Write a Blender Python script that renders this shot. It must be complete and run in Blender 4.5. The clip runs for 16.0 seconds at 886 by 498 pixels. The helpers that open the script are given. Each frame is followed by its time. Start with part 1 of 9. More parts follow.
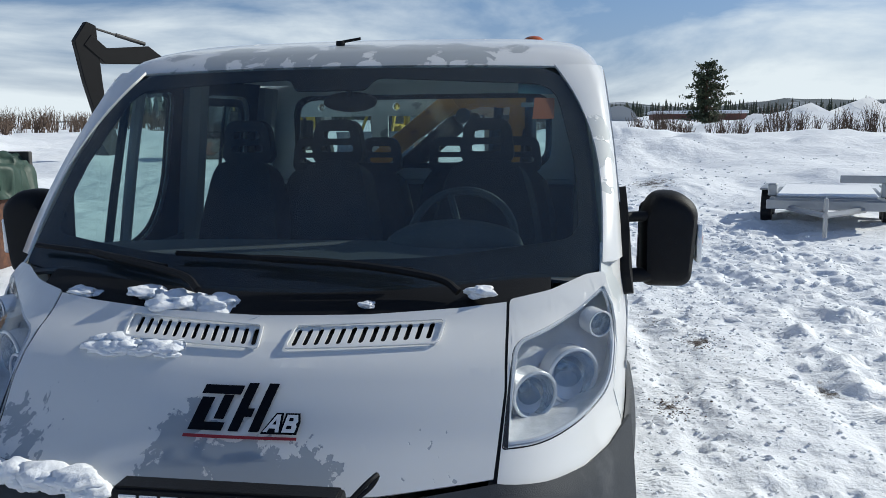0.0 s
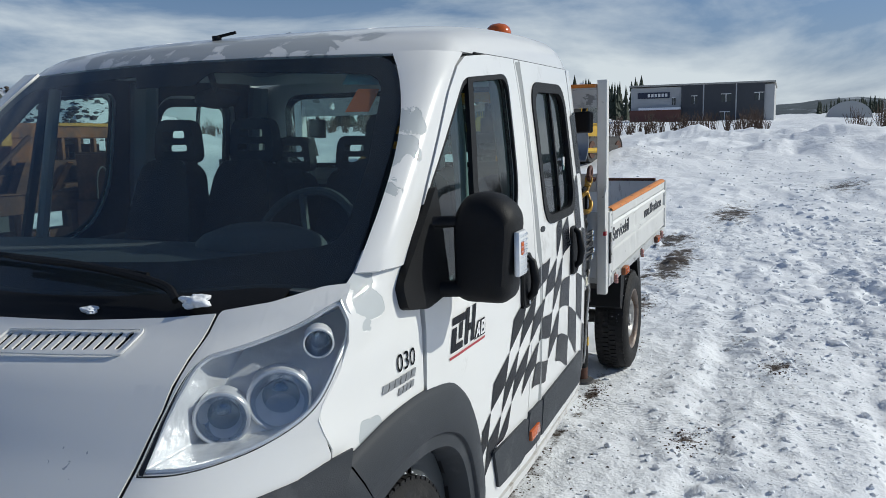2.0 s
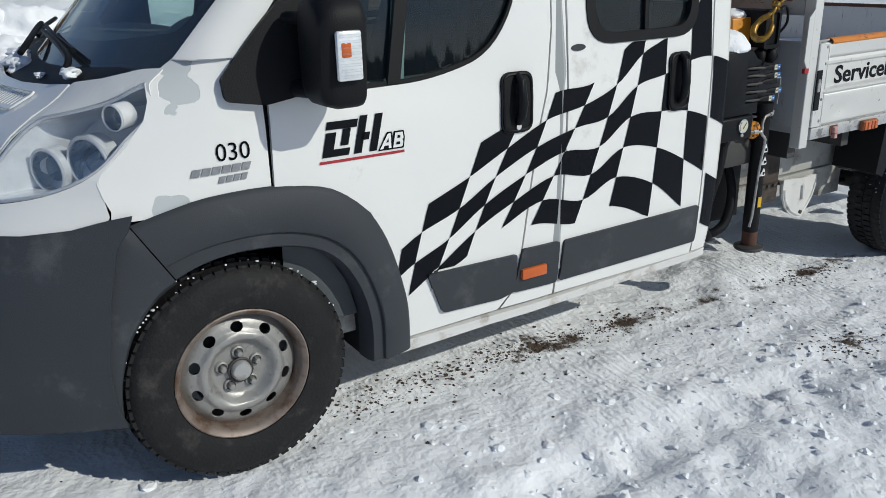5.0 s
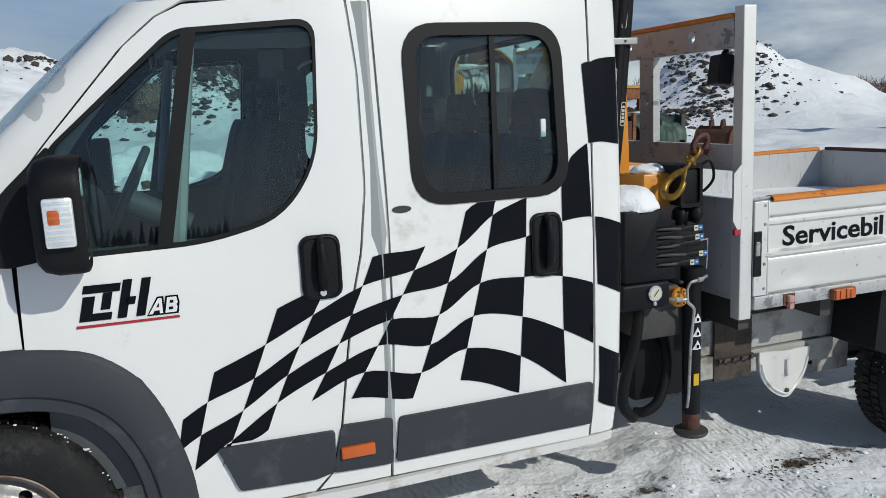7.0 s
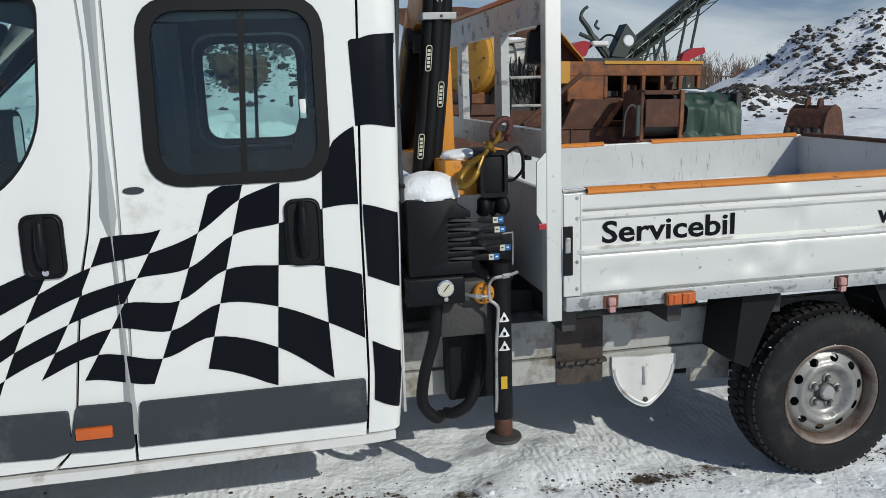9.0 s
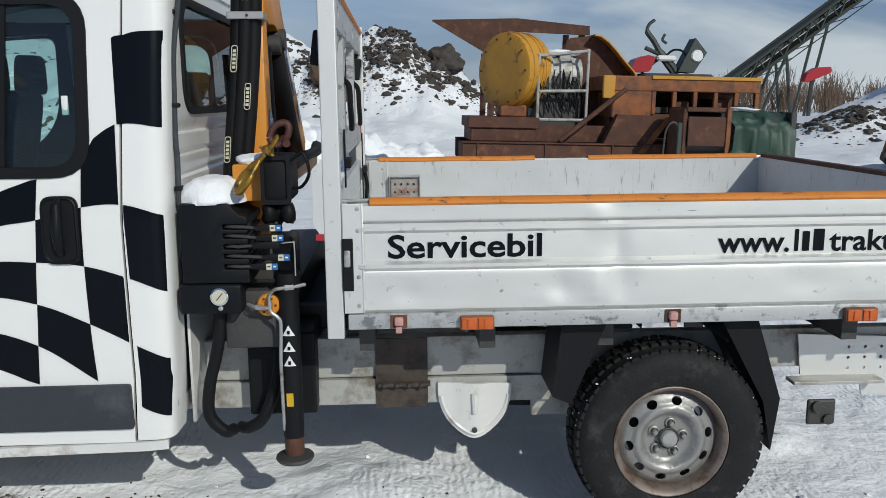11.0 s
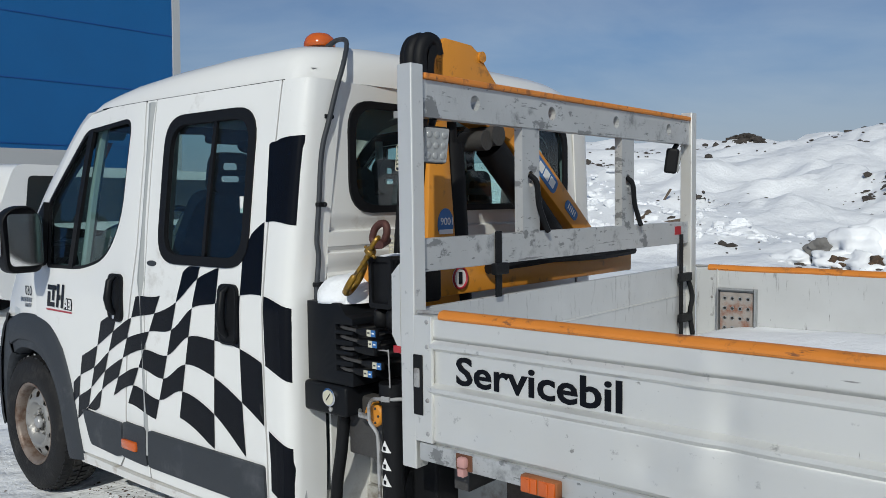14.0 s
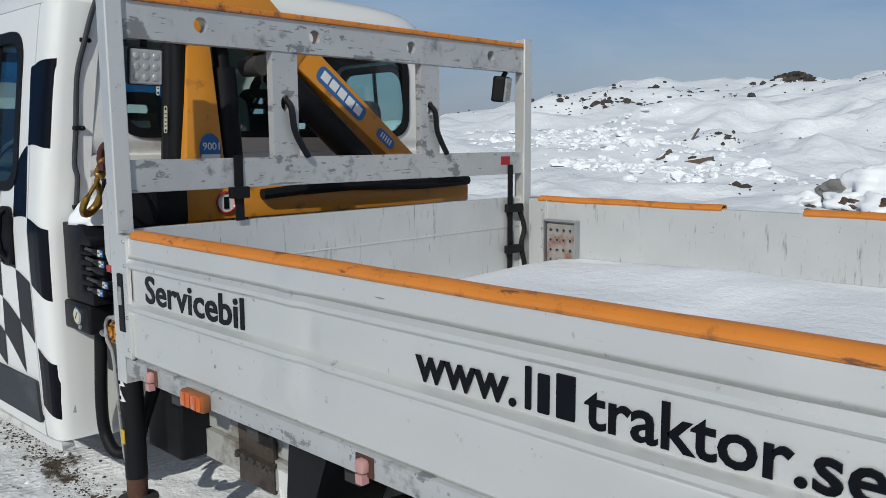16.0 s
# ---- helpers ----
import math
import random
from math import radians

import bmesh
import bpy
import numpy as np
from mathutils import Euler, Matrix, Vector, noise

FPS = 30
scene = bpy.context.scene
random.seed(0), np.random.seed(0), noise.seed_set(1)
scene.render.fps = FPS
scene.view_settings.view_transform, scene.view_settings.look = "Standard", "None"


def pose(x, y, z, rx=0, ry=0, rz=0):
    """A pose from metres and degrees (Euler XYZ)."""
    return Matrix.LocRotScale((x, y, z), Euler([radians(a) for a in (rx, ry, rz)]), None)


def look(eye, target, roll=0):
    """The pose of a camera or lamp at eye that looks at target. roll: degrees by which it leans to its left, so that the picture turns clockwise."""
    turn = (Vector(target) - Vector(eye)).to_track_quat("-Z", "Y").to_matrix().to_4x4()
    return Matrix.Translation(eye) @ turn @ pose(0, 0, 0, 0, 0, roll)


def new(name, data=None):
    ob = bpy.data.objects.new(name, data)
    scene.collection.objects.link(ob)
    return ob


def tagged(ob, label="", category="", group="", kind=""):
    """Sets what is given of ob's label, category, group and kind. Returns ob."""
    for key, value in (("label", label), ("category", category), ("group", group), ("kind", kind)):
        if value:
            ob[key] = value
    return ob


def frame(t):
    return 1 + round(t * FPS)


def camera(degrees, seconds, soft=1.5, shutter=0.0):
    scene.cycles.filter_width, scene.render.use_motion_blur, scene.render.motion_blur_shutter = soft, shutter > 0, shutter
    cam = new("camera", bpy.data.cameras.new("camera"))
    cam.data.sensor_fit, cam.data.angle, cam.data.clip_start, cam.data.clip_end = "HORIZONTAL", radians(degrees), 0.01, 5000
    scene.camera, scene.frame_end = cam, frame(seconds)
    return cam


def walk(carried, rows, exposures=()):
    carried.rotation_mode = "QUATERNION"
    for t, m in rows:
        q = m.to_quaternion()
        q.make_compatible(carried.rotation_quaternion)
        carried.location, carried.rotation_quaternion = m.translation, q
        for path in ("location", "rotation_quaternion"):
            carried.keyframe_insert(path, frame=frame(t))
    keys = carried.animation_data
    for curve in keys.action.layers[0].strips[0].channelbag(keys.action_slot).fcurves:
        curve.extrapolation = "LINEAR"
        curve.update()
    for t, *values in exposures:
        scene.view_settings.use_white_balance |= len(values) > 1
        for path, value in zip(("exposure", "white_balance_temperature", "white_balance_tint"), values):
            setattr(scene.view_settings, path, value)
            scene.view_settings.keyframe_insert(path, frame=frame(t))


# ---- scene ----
cam = camera(57.1, 16.0, soft=0.85)
PATH = [
    (0, (-2.599, -0.772, 1.734), (-0.638, -0.488, 1.463), -0.4),
    (0.5, (-2.503, -1.088, 1.729), (-0.555, -0.718, 1.467), -0.5),
    (1, (-2.322, -1.332, 1.683), (-0.397, -0.853, 1.43), -0.6),
    (1.5, (-2.128, -1.612, 1.711), (-0.243, -0.995, 1.458), -1.0),
    (2, (-1.996, -1.958, 1.702), (-0.17, -1.187, 1.439), -0.9),
    (2.5, (-1.811, -2.201, 1.68), (-0.067, -1.265, 1.389), -0.9),
    (3, (-1.566, -2.423, 1.668), (0.061, -1.317, 1.312), -0.6),
    (3.5, (-1.381, -2.692, 1.647), (0.098, -1.428, 1.184), -0.2),
    (3.7, (-1.307, -2.798, 1.644), (0.101, -1.475, 1.127), -0.2),
    (5.8, (-0.248, -3.426, 1.556), (0.607, -1.733, 0.922), 0.6),
    (6, (-0.113, -3.436, 1.553), (0.708, -1.706, 0.976), 0.4),
    (6.5, (0.193, -3.495, 1.596), (0.931, -1.685, 1.174), -0.6),
    (7, (0.509, -3.631, 1.638), (1.185, -1.776, 1.313), -1.1),
    (7.5, (0.818, -3.693, 1.642), (1.422, -1.812, 1.331), -1.2),
    (8, (1.16, -3.705, 1.658), (1.692, -1.805, 1.334), -1.1),
    (8.5, (1.472, -3.81, 1.653), (1.939, -1.897, 1.3), -0.6),
    (9, (1.783, -3.823, 1.648), (2.172, -1.899, 1.263), -0.3),
    (9.5, (2.118, -3.802, 1.654), (2.442, -1.868, 1.262), 0.1),
    (10, (2.43, -3.873, 1.629), (2.71, -1.93, 1.248), 0.3),
    (10.2, (2.524, -3.874, 1.616), (2.8, -1.928, 1.246), 0.5),
    (12.3, (3.776, -3.416, 1.642), (3.228, -1.522, 1.31), 1.0),
    (12.5, (3.85, -3.33, 1.646), (3.182, -1.471, 1.333), 0.9),
    (13, (4.051, -3.209, 1.686), (3.105, -1.466, 1.427), 0.7),
    (13.5, (4.333, -3.068, 1.696), (3.165, -1.456, 1.503), 0.3),
    (14, (4.475, -2.832, 1.663), (3.183, -1.313, 1.509), 0.5),
    (14.5, (4.685, -2.678, 1.678), (3.376, -1.176, 1.503), 0.4),
    (15, (4.98, -2.54, 1.662), (3.692, -1.026, 1.444), 0.6),
    (15.5, (5.145, -2.331, 1.612), (3.837, -0.841, 1.35), 0.8),
    (16, (5.296, -2.11, 1.622), (3.923, -0.686, 1.321), 0.8),
]
walk(cam, [(t, look(eye, target, roll)) for t, eye, target, roll in PATH], [(0, 0.42, 6500, 4), (1.0, 0.34, 6500, 4), (2.5, 0.08, 6500, 4), (7.0, -0.04, 6500, 4), (16.0, -0.06, 6500, 4)])

# ---- world and sun ----
SUN_EL, SUN_AZ = radians(33), radians(-62)      # azimuth from +x towards +y, the way the light comes from
world = bpy.data.worlds.new("sky")
scene.world = world
world.use_nodes = True
wn, wl = world.node_tree.nodes, world.node_tree.links
wn.clear()
w_out, w_bg = wn.new("ShaderNodeOutputWorld"), wn.new("ShaderNodeBackground")
w_sky = wn.new("ShaderNodeTexSky")
w_sky.sky_type, w_sky.sun_disc = "NISHITA", False
w_sky.sun_elevation, w_sky.sun_rotation = SUN_EL, radians(90) - SUN_AZ
w_sky.air_density, w_sky.dust_density, w_sky.ozone_density = 1.0, 0.25, 2.5
w_co, w_map = wn.new("ShaderNodeTexCoord"), wn.new("ShaderNodeMapping")
w_map.inputs["Scale"].default_value = (1.0, 1.0, 3.6)
w_noise = wn.new("ShaderNodeTexNoise")
w_noise.inputs["Scale"].default_value, w_noise.inputs["Detail"].default_value = 2.6, 9.0
w_noise.inputs["Roughness"].default_value, w_noise.inputs["Distortion"].default_value = 0.55, 0.35
w_ramp = wn.new("ShaderNodeValToRGB")
w_ramp.color_ramp.elements[0].position, w_ramp.color_ramp.elements[1].position = 0.37, 0.58
w_mix = wn.new("ShaderNodeMixRGB")
w_mix.inputs[2].default_value = (8.2, 8.8, 9.6, 1)
wl.new(w_co.outputs["Generated"], w_map.inputs["Vector"])
wl.new(w_map.outputs[0], w_noise.inputs["Vector"])
wl.new(w_noise.outputs["Fac"], w_ramp.inputs[0])
w_sep, w_fade, w_cov = wn.new("ShaderNodeSeparateXYZ"), wn.new("ShaderNodeMapRange"), wn.new("ShaderNodeMath")
wl.new(w_co.outputs["Generated"], w_sep.inputs[0])
# cloud banks thin out upwards, as seen flat along the horizon
w_fade.inputs["From Min"].default_value, w_fade.inputs["From Max"].default_value = 0.50, 0.10
w_fade.inputs["To Min"].default_value, w_fade.inputs["To Max"].default_value = 0.35, 1.0
wl.new(w_sep.outputs["Z"], w_fade.inputs["Value"])
w_cov.operation = "MULTIPLY"
wl.new(w_ramp.outputs[0], w_cov.inputs[0])
wl.new(w_fade.outputs[0], w_cov.inputs[1])
# the bank stands thicker towards the rear of the truck, with clear sky opposite
w_side, w_cov2 = wn.new("ShaderNodeMapRange"), wn.new("ShaderNodeMath")
w_side.inputs["From Min"].default_value, w_side.inputs["From Max"].default_value = -0.2, 0.6
w_side.inputs["To Min"].default_value, w_side.inputs["To Max"].default_value = 0.22, 1.0
wl.new(w_sep.outputs["X"], w_side.inputs["Value"])
w_cov2.operation = "MULTIPLY"
wl.new(w_cov.outputs[0], w_cov2.inputs[0])
wl.new(w_side.outputs[0], w_cov2.inputs[1])
wl.new(w_cov2.outputs[0], w_mix.inputs[0])
w_haze, w_low = wn.new("ShaderNodeMixRGB"), wn.new("ShaderNodeMapRange")
w_low.inputs["From Min"].default_value, w_low.inputs["From Max"].default_value = 0.17, 0.0
w_low.inputs["To Min"].default_value, w_low.inputs["To Max"].default_value = 0.0, 0.75
wl.new(w_sep.outputs["Z"], w_low.inputs["Value"])
wl.new(w_low.outputs[0], w_haze.inputs[0])
w_tint = wn.new("ShaderNodeMixRGB")
w_tint.blend_type = "MULTIPLY"
w_tint.inputs[0].default_value, w_tint.inputs[2].default_value = 1.0, (0.70, 0.74, 0.90, 1)
wl.new(w_sky.outputs[0], w_tint.inputs[1])
wl.new(w_tint.outputs[0], w_haze.inputs[1])
w_haze.inputs[2].default_value = (2.55, 3.1, 5.2, 1)
wl.new(w_haze.outputs[0], w_mix.inputs[1])
wl.new(w_mix.outputs[0], w_bg.inputs["Color"])
wl.new(w_bg.outputs[0], w_out.inputs["Surface"])
w_bg.inputs["Strength"].default_value = 0.072
sun = new("sun", bpy.data.lights.new("sun", "SUN"))
sun.data.energy, sun.data.angle, sun.data.color = 2.9, radians(0.6), (1.0, 0.96, 0.895)
sun.matrix_world = look((0, 0, 0), (-math.cos(SUN_EL) * math.cos(SUN_AZ), -math.cos(SUN_EL) * math.sin(SUN_AZ), -math.sin(SUN_EL)))
sun.location = (6, -12, 12)
scene.view_settings.exposure = 0.11

# ---- materials ----
def mat(name, col, rough=0.5, metal=0.0, var=0.12, scale=6.0, bump=0.0, bscale=60.0, spec=0.5, dirt=None, dscale=3.0, damt=0.5, coat=0.0, coord="Object", stretch=None):
    """A surface with variation at two scales, an optional dirt colour and fine relief."""
    m = bpy.data.materials.new(name)
    m.use_nodes = True
    n, l = m.node_tree.nodes, m.node_tree.links
    b = n["Principled BSDF"]
    b.inputs["Roughness"].default_value, b.inputs["Metallic"].default_value = rough, metal
    b.inputs["Specular IOR Level"].default_value = spec
    b.inputs["Coat Weight"].default_value = coat
    co = n.new("ShaderNodeTexCoord")
    t1 = n.new("ShaderNodeTexNoise")
    t1.inputs["Scale"].default_value, t1.inputs["Detail"].default_value = scale, 6
    l.new(co.outputs[coord], t1.inputs["Vector"])
    mix = n.new("ShaderNodeMixRGB")
    mix.inputs[1].default_value = (*[c * (1 - var) for c in col], 1)
    mix.inputs[2].default_value = (*[min(1, c * (1 + var)) for c in col], 1)
    l.new(t1.outputs["Fac"], mix.inputs[0])
    out = mix.outputs[0]
    if dirt:
        t2 = n.new("ShaderNodeTexNoise")
        t2.inputs["Scale"].default_value, t2.inputs["Detail"].default_value = dscale, 9
        t2.inputs["Roughness"].default_value = 0.68
        if stretch:
            mp = n.new("ShaderNodeMapping")
            mp.inputs["Scale"].default_value, mp.inputs["Rotation"].default_value = stretch, (0.3, 0.5, 0.0)
            l.new(co.outputs[coord], mp.inputs["Vector"])
            l.new(mp.outputs[0], t2.inputs["Vector"])
        else:
            l.new(co.outputs[coord], t2.inputs["Vector"])
        r = n.new("ShaderNodeValToRGB")
        r.color_ramp.elements[0].position, r.color_ramp.elements[1].position = 0.62 - damt * 0.3, 0.74 - damt * 0.2
        l.new(t2.outputs["Fac"], r.inputs[0])
        m2 = n.new("ShaderNodeMixRGB")
        m2.inputs[2].default_value = (*dirt, 1)
        l.new(r.outputs[0], m2.inputs[0])
        l.new(out, m2.inputs[1])
        out = m2.outputs[0]
    l.new(out, b.inputs["Base Color"])
    if bump:
        t3 = n.new("ShaderNodeTexNoise")
        t3.inputs["Scale"].default_value, t3.inputs["Detail"].default_value = bscale, 4
        l.new(co.outputs[coord], t3.inputs["Vector"])
        bp = n.new("ShaderNodeBump")
        bp.inputs["Strength"].default_value, bp.inputs["Distance"].default_value = bump, 0.01
        l.new(t3.outputs["Fac"], bp.inputs["Height"])
        l.new(bp.outputs[0], b.inputs["Normal"])
    return m


def scratched(m, marks, colour, amount=1.0):
    """Lays thin scuffs and scratches over a surface; marks: (scale along x, y, z, turn, share left clean)."""
    n, l = m.node_tree.nodes, m.node_tree.links
    b = n["Principled BSDF"]
    for scale, turn, clean in marks:
        co, mp, t, r, mix = (n.new("ShaderNode" + k) for k in ("TexCoord", "Mapping", "TexNoise", "MapRange", "MixRGB"))
        mp.inputs["Scale"].default_value, mp.inputs["Rotation"].default_value = scale, turn
        t.inputs["Scale"].default_value, t.inputs["Detail"].default_value, t.inputs["Roughness"].default_value = 1.0, 5, 0.62
        r.inputs["From Min"].default_value, r.inputs["From Max"].default_value = clean, clean + 0.035
        r.inputs["To Max"].default_value = amount
        mix.inputs[2].default_value = (*colour, 1)
        l.new(co.outputs["Object"], mp.inputs["Vector"])
        l.new(mp.outputs[0], t.inputs["Vector"])
        l.new(t.outputs["Fac"], r.inputs["Value"])
        l.new(r.outputs[0], mix.inputs[0])
        l.new(b.inputs["Base Color"].links[0].from_socket, mix.inputs[1])
        l.new(mix.outputs[0], b.inputs["Base Color"])
    return m


def peeled(name, col, spots, primer=(0.30, 0.32, 0.34), rough=0.22, chips=(), grain=(9.0, 9, 0.66)):
    """White lacquer that has flaked off to grey primer round the given places (centre, radius), with scattered chips."""
    m = mat(name, col, rough, var=0.04, scale=2.0, coat=0.4)
    n, l = m.node_tree.nodes, m.node_tree.links
    b = n["Principled BSDF"]
    old = b.inputs["Base Color"].links[0].from_socket
    co = n.new("ShaderNodeTexCoord")
    t = n.new("ShaderNodeTexNoise")
    t.inputs["Scale"].default_value, t.inputs["Detail"].default_value, t.inputs["Roughness"].default_value = grain
    t.inputs["Distortion"].default_value = 0.6
    l.new(co.outputs["Object"], t.inputs["Vector"])
    total = None
    for c, r, reach, most in [(c, r, 1.15, 0.55) for c, r in spots] + [(c, r, 1.0, 0.13) for c, r in chips]:
        d = n.new("ShaderNodeVectorMath")
        d.operation = "DISTANCE"
        d.inputs[1].default_value = c
        l.new(co.outputs["Object"], d.inputs[0])
        mr = n.new("ShaderNodeMapRange")
        mr.inputs["From Min"].default_value, mr.inputs["From Max"].default_value = r * reach, 0.0
        mr.inputs["To Min"].default_value, mr.inputs["To Max"].default_value = 0.0, most
        l.new(d.outputs["Value"], mr.inputs["Value"])
        if total is None:
            total = mr.outputs[0]
        else:
            mx = n.new("ShaderNodeMath")
            mx.operation = "MAXIMUM"
            l.new(total, mx.inputs[0])
            l.new(mr.outputs[0], mx.inputs[1])
            total = mx.outputs[0]
    add = n.new("ShaderNodeMath")
    add.operation = "ADD"
    l.new(total, add.inputs[0])
    t2 = n.new("ShaderNodeTexNoise")
    t2.inputs["Scale"].default_value, t2.inputs["Detail"].default_value = 38.0, 4
    l.new(co.outputs["Object"], t2.inputs["Vector"])
    both = n.new("ShaderNodeMath")
    both.operation = "MAXIMUM"
    l.new(t.outputs["Fac"], both.inputs[0])
    l.new(t2.outputs["Fac"], both.inputs[1])
    l.new(both.outputs[0] if chips else t.outputs["Fac"], add.inputs[1])
    st = n.new("ShaderNodeMapRange")
    st.inputs["From Min"].default_value, st.inputs["From Max"].default_value = 0.765, 0.785
    l.new(add.outputs[0], st.inputs["Value"])
    mix = n.new("ShaderNodeMixRGB")
    mix.inputs[2].default_value = (*primer, 1)
    l.new(st.outputs[0], mix.inputs[0])
    l.new(old, mix.inputs[1])
    l.new(mix.outputs[0], b.inputs["Base Color"])
    ro = n.new("ShaderNodeMapRange")
    ro.inputs["To Min"].default_value, ro.inputs["To Max"].default_value = rough, 0.6
    l.new(st.outputs[0], ro.inputs["Value"])
    l.new(ro.outputs[0], b.inputs["Roughness"])
    bp = n.new("ShaderNodeBump")
    bp.invert = True
    bp.inputs["Strength"].default_value, bp.inputs["Distance"].default_value = 0.5, 0.002
    l.new(st.outputs[0], bp.inputs["Height"])
    l.new(bp.outputs[0], b.inputs["Normal"])
    return m


def glass(name, tint=(0.55, 0.66, 0.64), rough=0.0, dust_sheen=0.0):
    m = bpy.data.materials.new(name)
    m.use_nodes = True
    n, l = m.node_tree.nodes, m.node_tree.links
    n.remove(n["Principled BSDF"])
    tr, gl, fr, mx = (n.new("ShaderNode" + k) for k in ("BsdfTransparent", "BsdfGlossy", "LayerWeight", "MixShader"))
    tr.inputs[0].default_value = (*tint, 1)
    gl.inputs["Roughness"].default_value = rough
    fr.inputs["Blend"].default_value = 0.5
    pw, ad = n.new("ShaderNodeMath"), n.new("ShaderNodeMath")
    pw.operation, pw.inputs[1].default_value = "POWER", 4.5
    ad.operation, ad.inputs[1].default_value, ad.inputs[2].default_value = "MULTIPLY_ADD", 0.85, 0.07
    if dust_sheen:
        df, mx2 = n.new("ShaderNodeBsdfDiffuse"), n.new("ShaderNodeMixShader")
        # blue film: dust plus the sky's reflected veil, put into the diffuse colour
        df.inputs[0].default_value = (0.45, 0.60, 0.74, 1)
        tn, tr2 = n.new("ShaderNodeTexNoise"), n.new("ShaderNodeMapRange")
        tn.inputs["Scale"].default_value, tn.inputs["Detail"].default_value = 3.0, 6
        tr2.inputs["To Min"].default_value, tr2.inputs["To Max"].default_value = dust_sheen * 0.4, dust_sheen * 1.6
        l.new(tn.outputs["Fac"], tr2.inputs["Value"])
        l.new(tr2.outputs[0], mx2.inputs[0])
        l.new(tr.outputs[0], mx2.inputs[1])
        l.new(df.outputs[0], mx2.inputs[2])
    l.new(fr.outputs["Facing"], pw.inputs[0])
    l.new(pw.outputs[0], ad.inputs[0])
    l.new(ad.outputs[0], mx.inputs[0])
    l.new(mx2.outputs[0] if dust_sheen else tr.outputs[0], mx.inputs[1])
    l.new(gl.outputs[0], mx.inputs[2])
    l.new(mx.outputs[0], n["Material Output"].inputs["Surface"])
    return m


WHITE = (0.76, 0.76, 0.745)
M_PAINT = mat("white_car_paint", WHITE, 0.25, var=0.04, scale=2, coat=0.4, dirt=(0.50, 0.48, 0.45), dscale=2.2, damt=0.0)
M_SILL = mat("grimy_white_sill_paint", (0.66, 0.655, 0.64), 0.35, var=0.06, scale=3, dirt=(0.34, 0.29, 0.24), dscale=7, damt=0.3)
M_HOOD = peeled("flaking_hood_paint", WHITE, [((-0.745, 0.10, 0.915), 0.17), ((-0.75, -0.05, 0.905), 0.16), ((-0.74, -0.22, 0.905), 0.13), ((-0.69, 0.13, 0.99), 0.10), ((-0.64, 0.10, 1.06), 0.045), ((-0.60, 0.62, 0.96), 0.13), ((-0.66, 0.56, 0.92), 0.10), ((-0.67, -0.57, 0.915), 0.05)], (0.36, 0.39, 0.42), chips=[((-0.66, -0.52, 0.95), 0.22), ((-0.60, 0.50, 0.98), 0.26)])
M_ROOF = peeled("flaking_roof_paint", WHITE, [((0.68, 0.68, 1.99), 0.16), ((0.62, 0.46, 2.02), 0.22), ((0.58, 0.22, 2.03), 0.25), ((0.57, 0.0, 2.03), 0.25), ((0.58, -0.22, 2.03), 0.25), ((0.62, -0.46, 2.02), 0.2), ((0.68, -0.68, 1.99), 0.13)], (0.38, 0.40, 0.41))
M_PILLAR = peeled("flaking_pillar_paint", WHITE, [((0.24, -0.95, 1.66), 0.10), ((0.32, -0.94, 1.75), 0.09), ((0.16, -0.96, 1.56), 0.06)], (0.45, 0.48, 0.49), grain=(9.0, 6, 0.55))
M_FENDER = peeled("flaking_fender_paint", WHITE, [((-0.075, -0.97, 1.345), 0.07), ((-0.085, -0.985, 1.28), 0.075), ((-0.105, -0.985, 1.215), 0.05), ((-0.17, -1.03, 0.945), 0.075), ((-0.13, -1.03, 0.955), 0.055), ((-0.13, 1.0, 1.0), 0.06)], (0.47, 0.50, 0.51), grain=(7.0, 5, 0.5))
M_CLAD = mat("grey_plastic_cladding", (0.036, 0.041, 0.049), 0.6, var=0.12, scale=5, bump=0.15, bscale=300, spec=0.3, dirt=(0.075, 0.08, 0.088), dscale=5, damt=0.2)
M_BLACK = mat("black_plastic", (0.007, 0.0075, 0.009), 0.55, var=0.2, scale=9, bump=0.15, bscale=250, spec=0.2)
M_VINYL = mat("black_vinyl_film", (0.004, 0.005, 0.008), 0.25, var=0.15, scale=4, spec=0.13)
M_RED = mat("red_film", (0.35, 0.02, 0.03), 0.3)
M_FABRIC = mat("dark_seat_fabric", (0.032, 0.036, 0.042), 0.9, var=0.25, scale=14, bump=0.4, bscale=220)
M_DASH = mat("dark_dashboard_plastic", (0.065, 0.075, 0.082), 0.6, var=0.15, scale=8, bump=0.2, bscale=200)
M_LINER = mat("grey_cab_lining", (0.32, 0.335, 0.34), 0.85, var=0.1, scale=7)
M_RUBBER = mat("tyre_rubber", (0.013, 0.013, 0.014), 0.7, var=0.3, scale=18, bump=0.3, bscale=90, spec=0.25, dirt=(0.045, 0.042, 0.04), dscale=9, damt=0.25)
M_STEEL = mat("silver_wheel_steel", (0.42, 0.42, 0.42), 0.45, 0.5, var=0.12, scale=16, dirt=(0.16, 0.13, 0.10), dscale=11, damt=0.35)
M_RUSTRIM = mat("rust_stained_wheel_steel", (0.21, 0.17, 0.145), 0.5, 0.25, var=0.25, scale=16, dirt=(0.10, 0.055, 0.035), dscale=12, damt=0.5)
M_ALU = mat("grey_painted_aluminium", (0.72, 0.72, 0.70), 0.50, 0.62, var=0.05, scale=4, dirt=(0.30, 0.30, 0.30), dscale=22, damt=-0.02, bump=0.05, bscale=20)
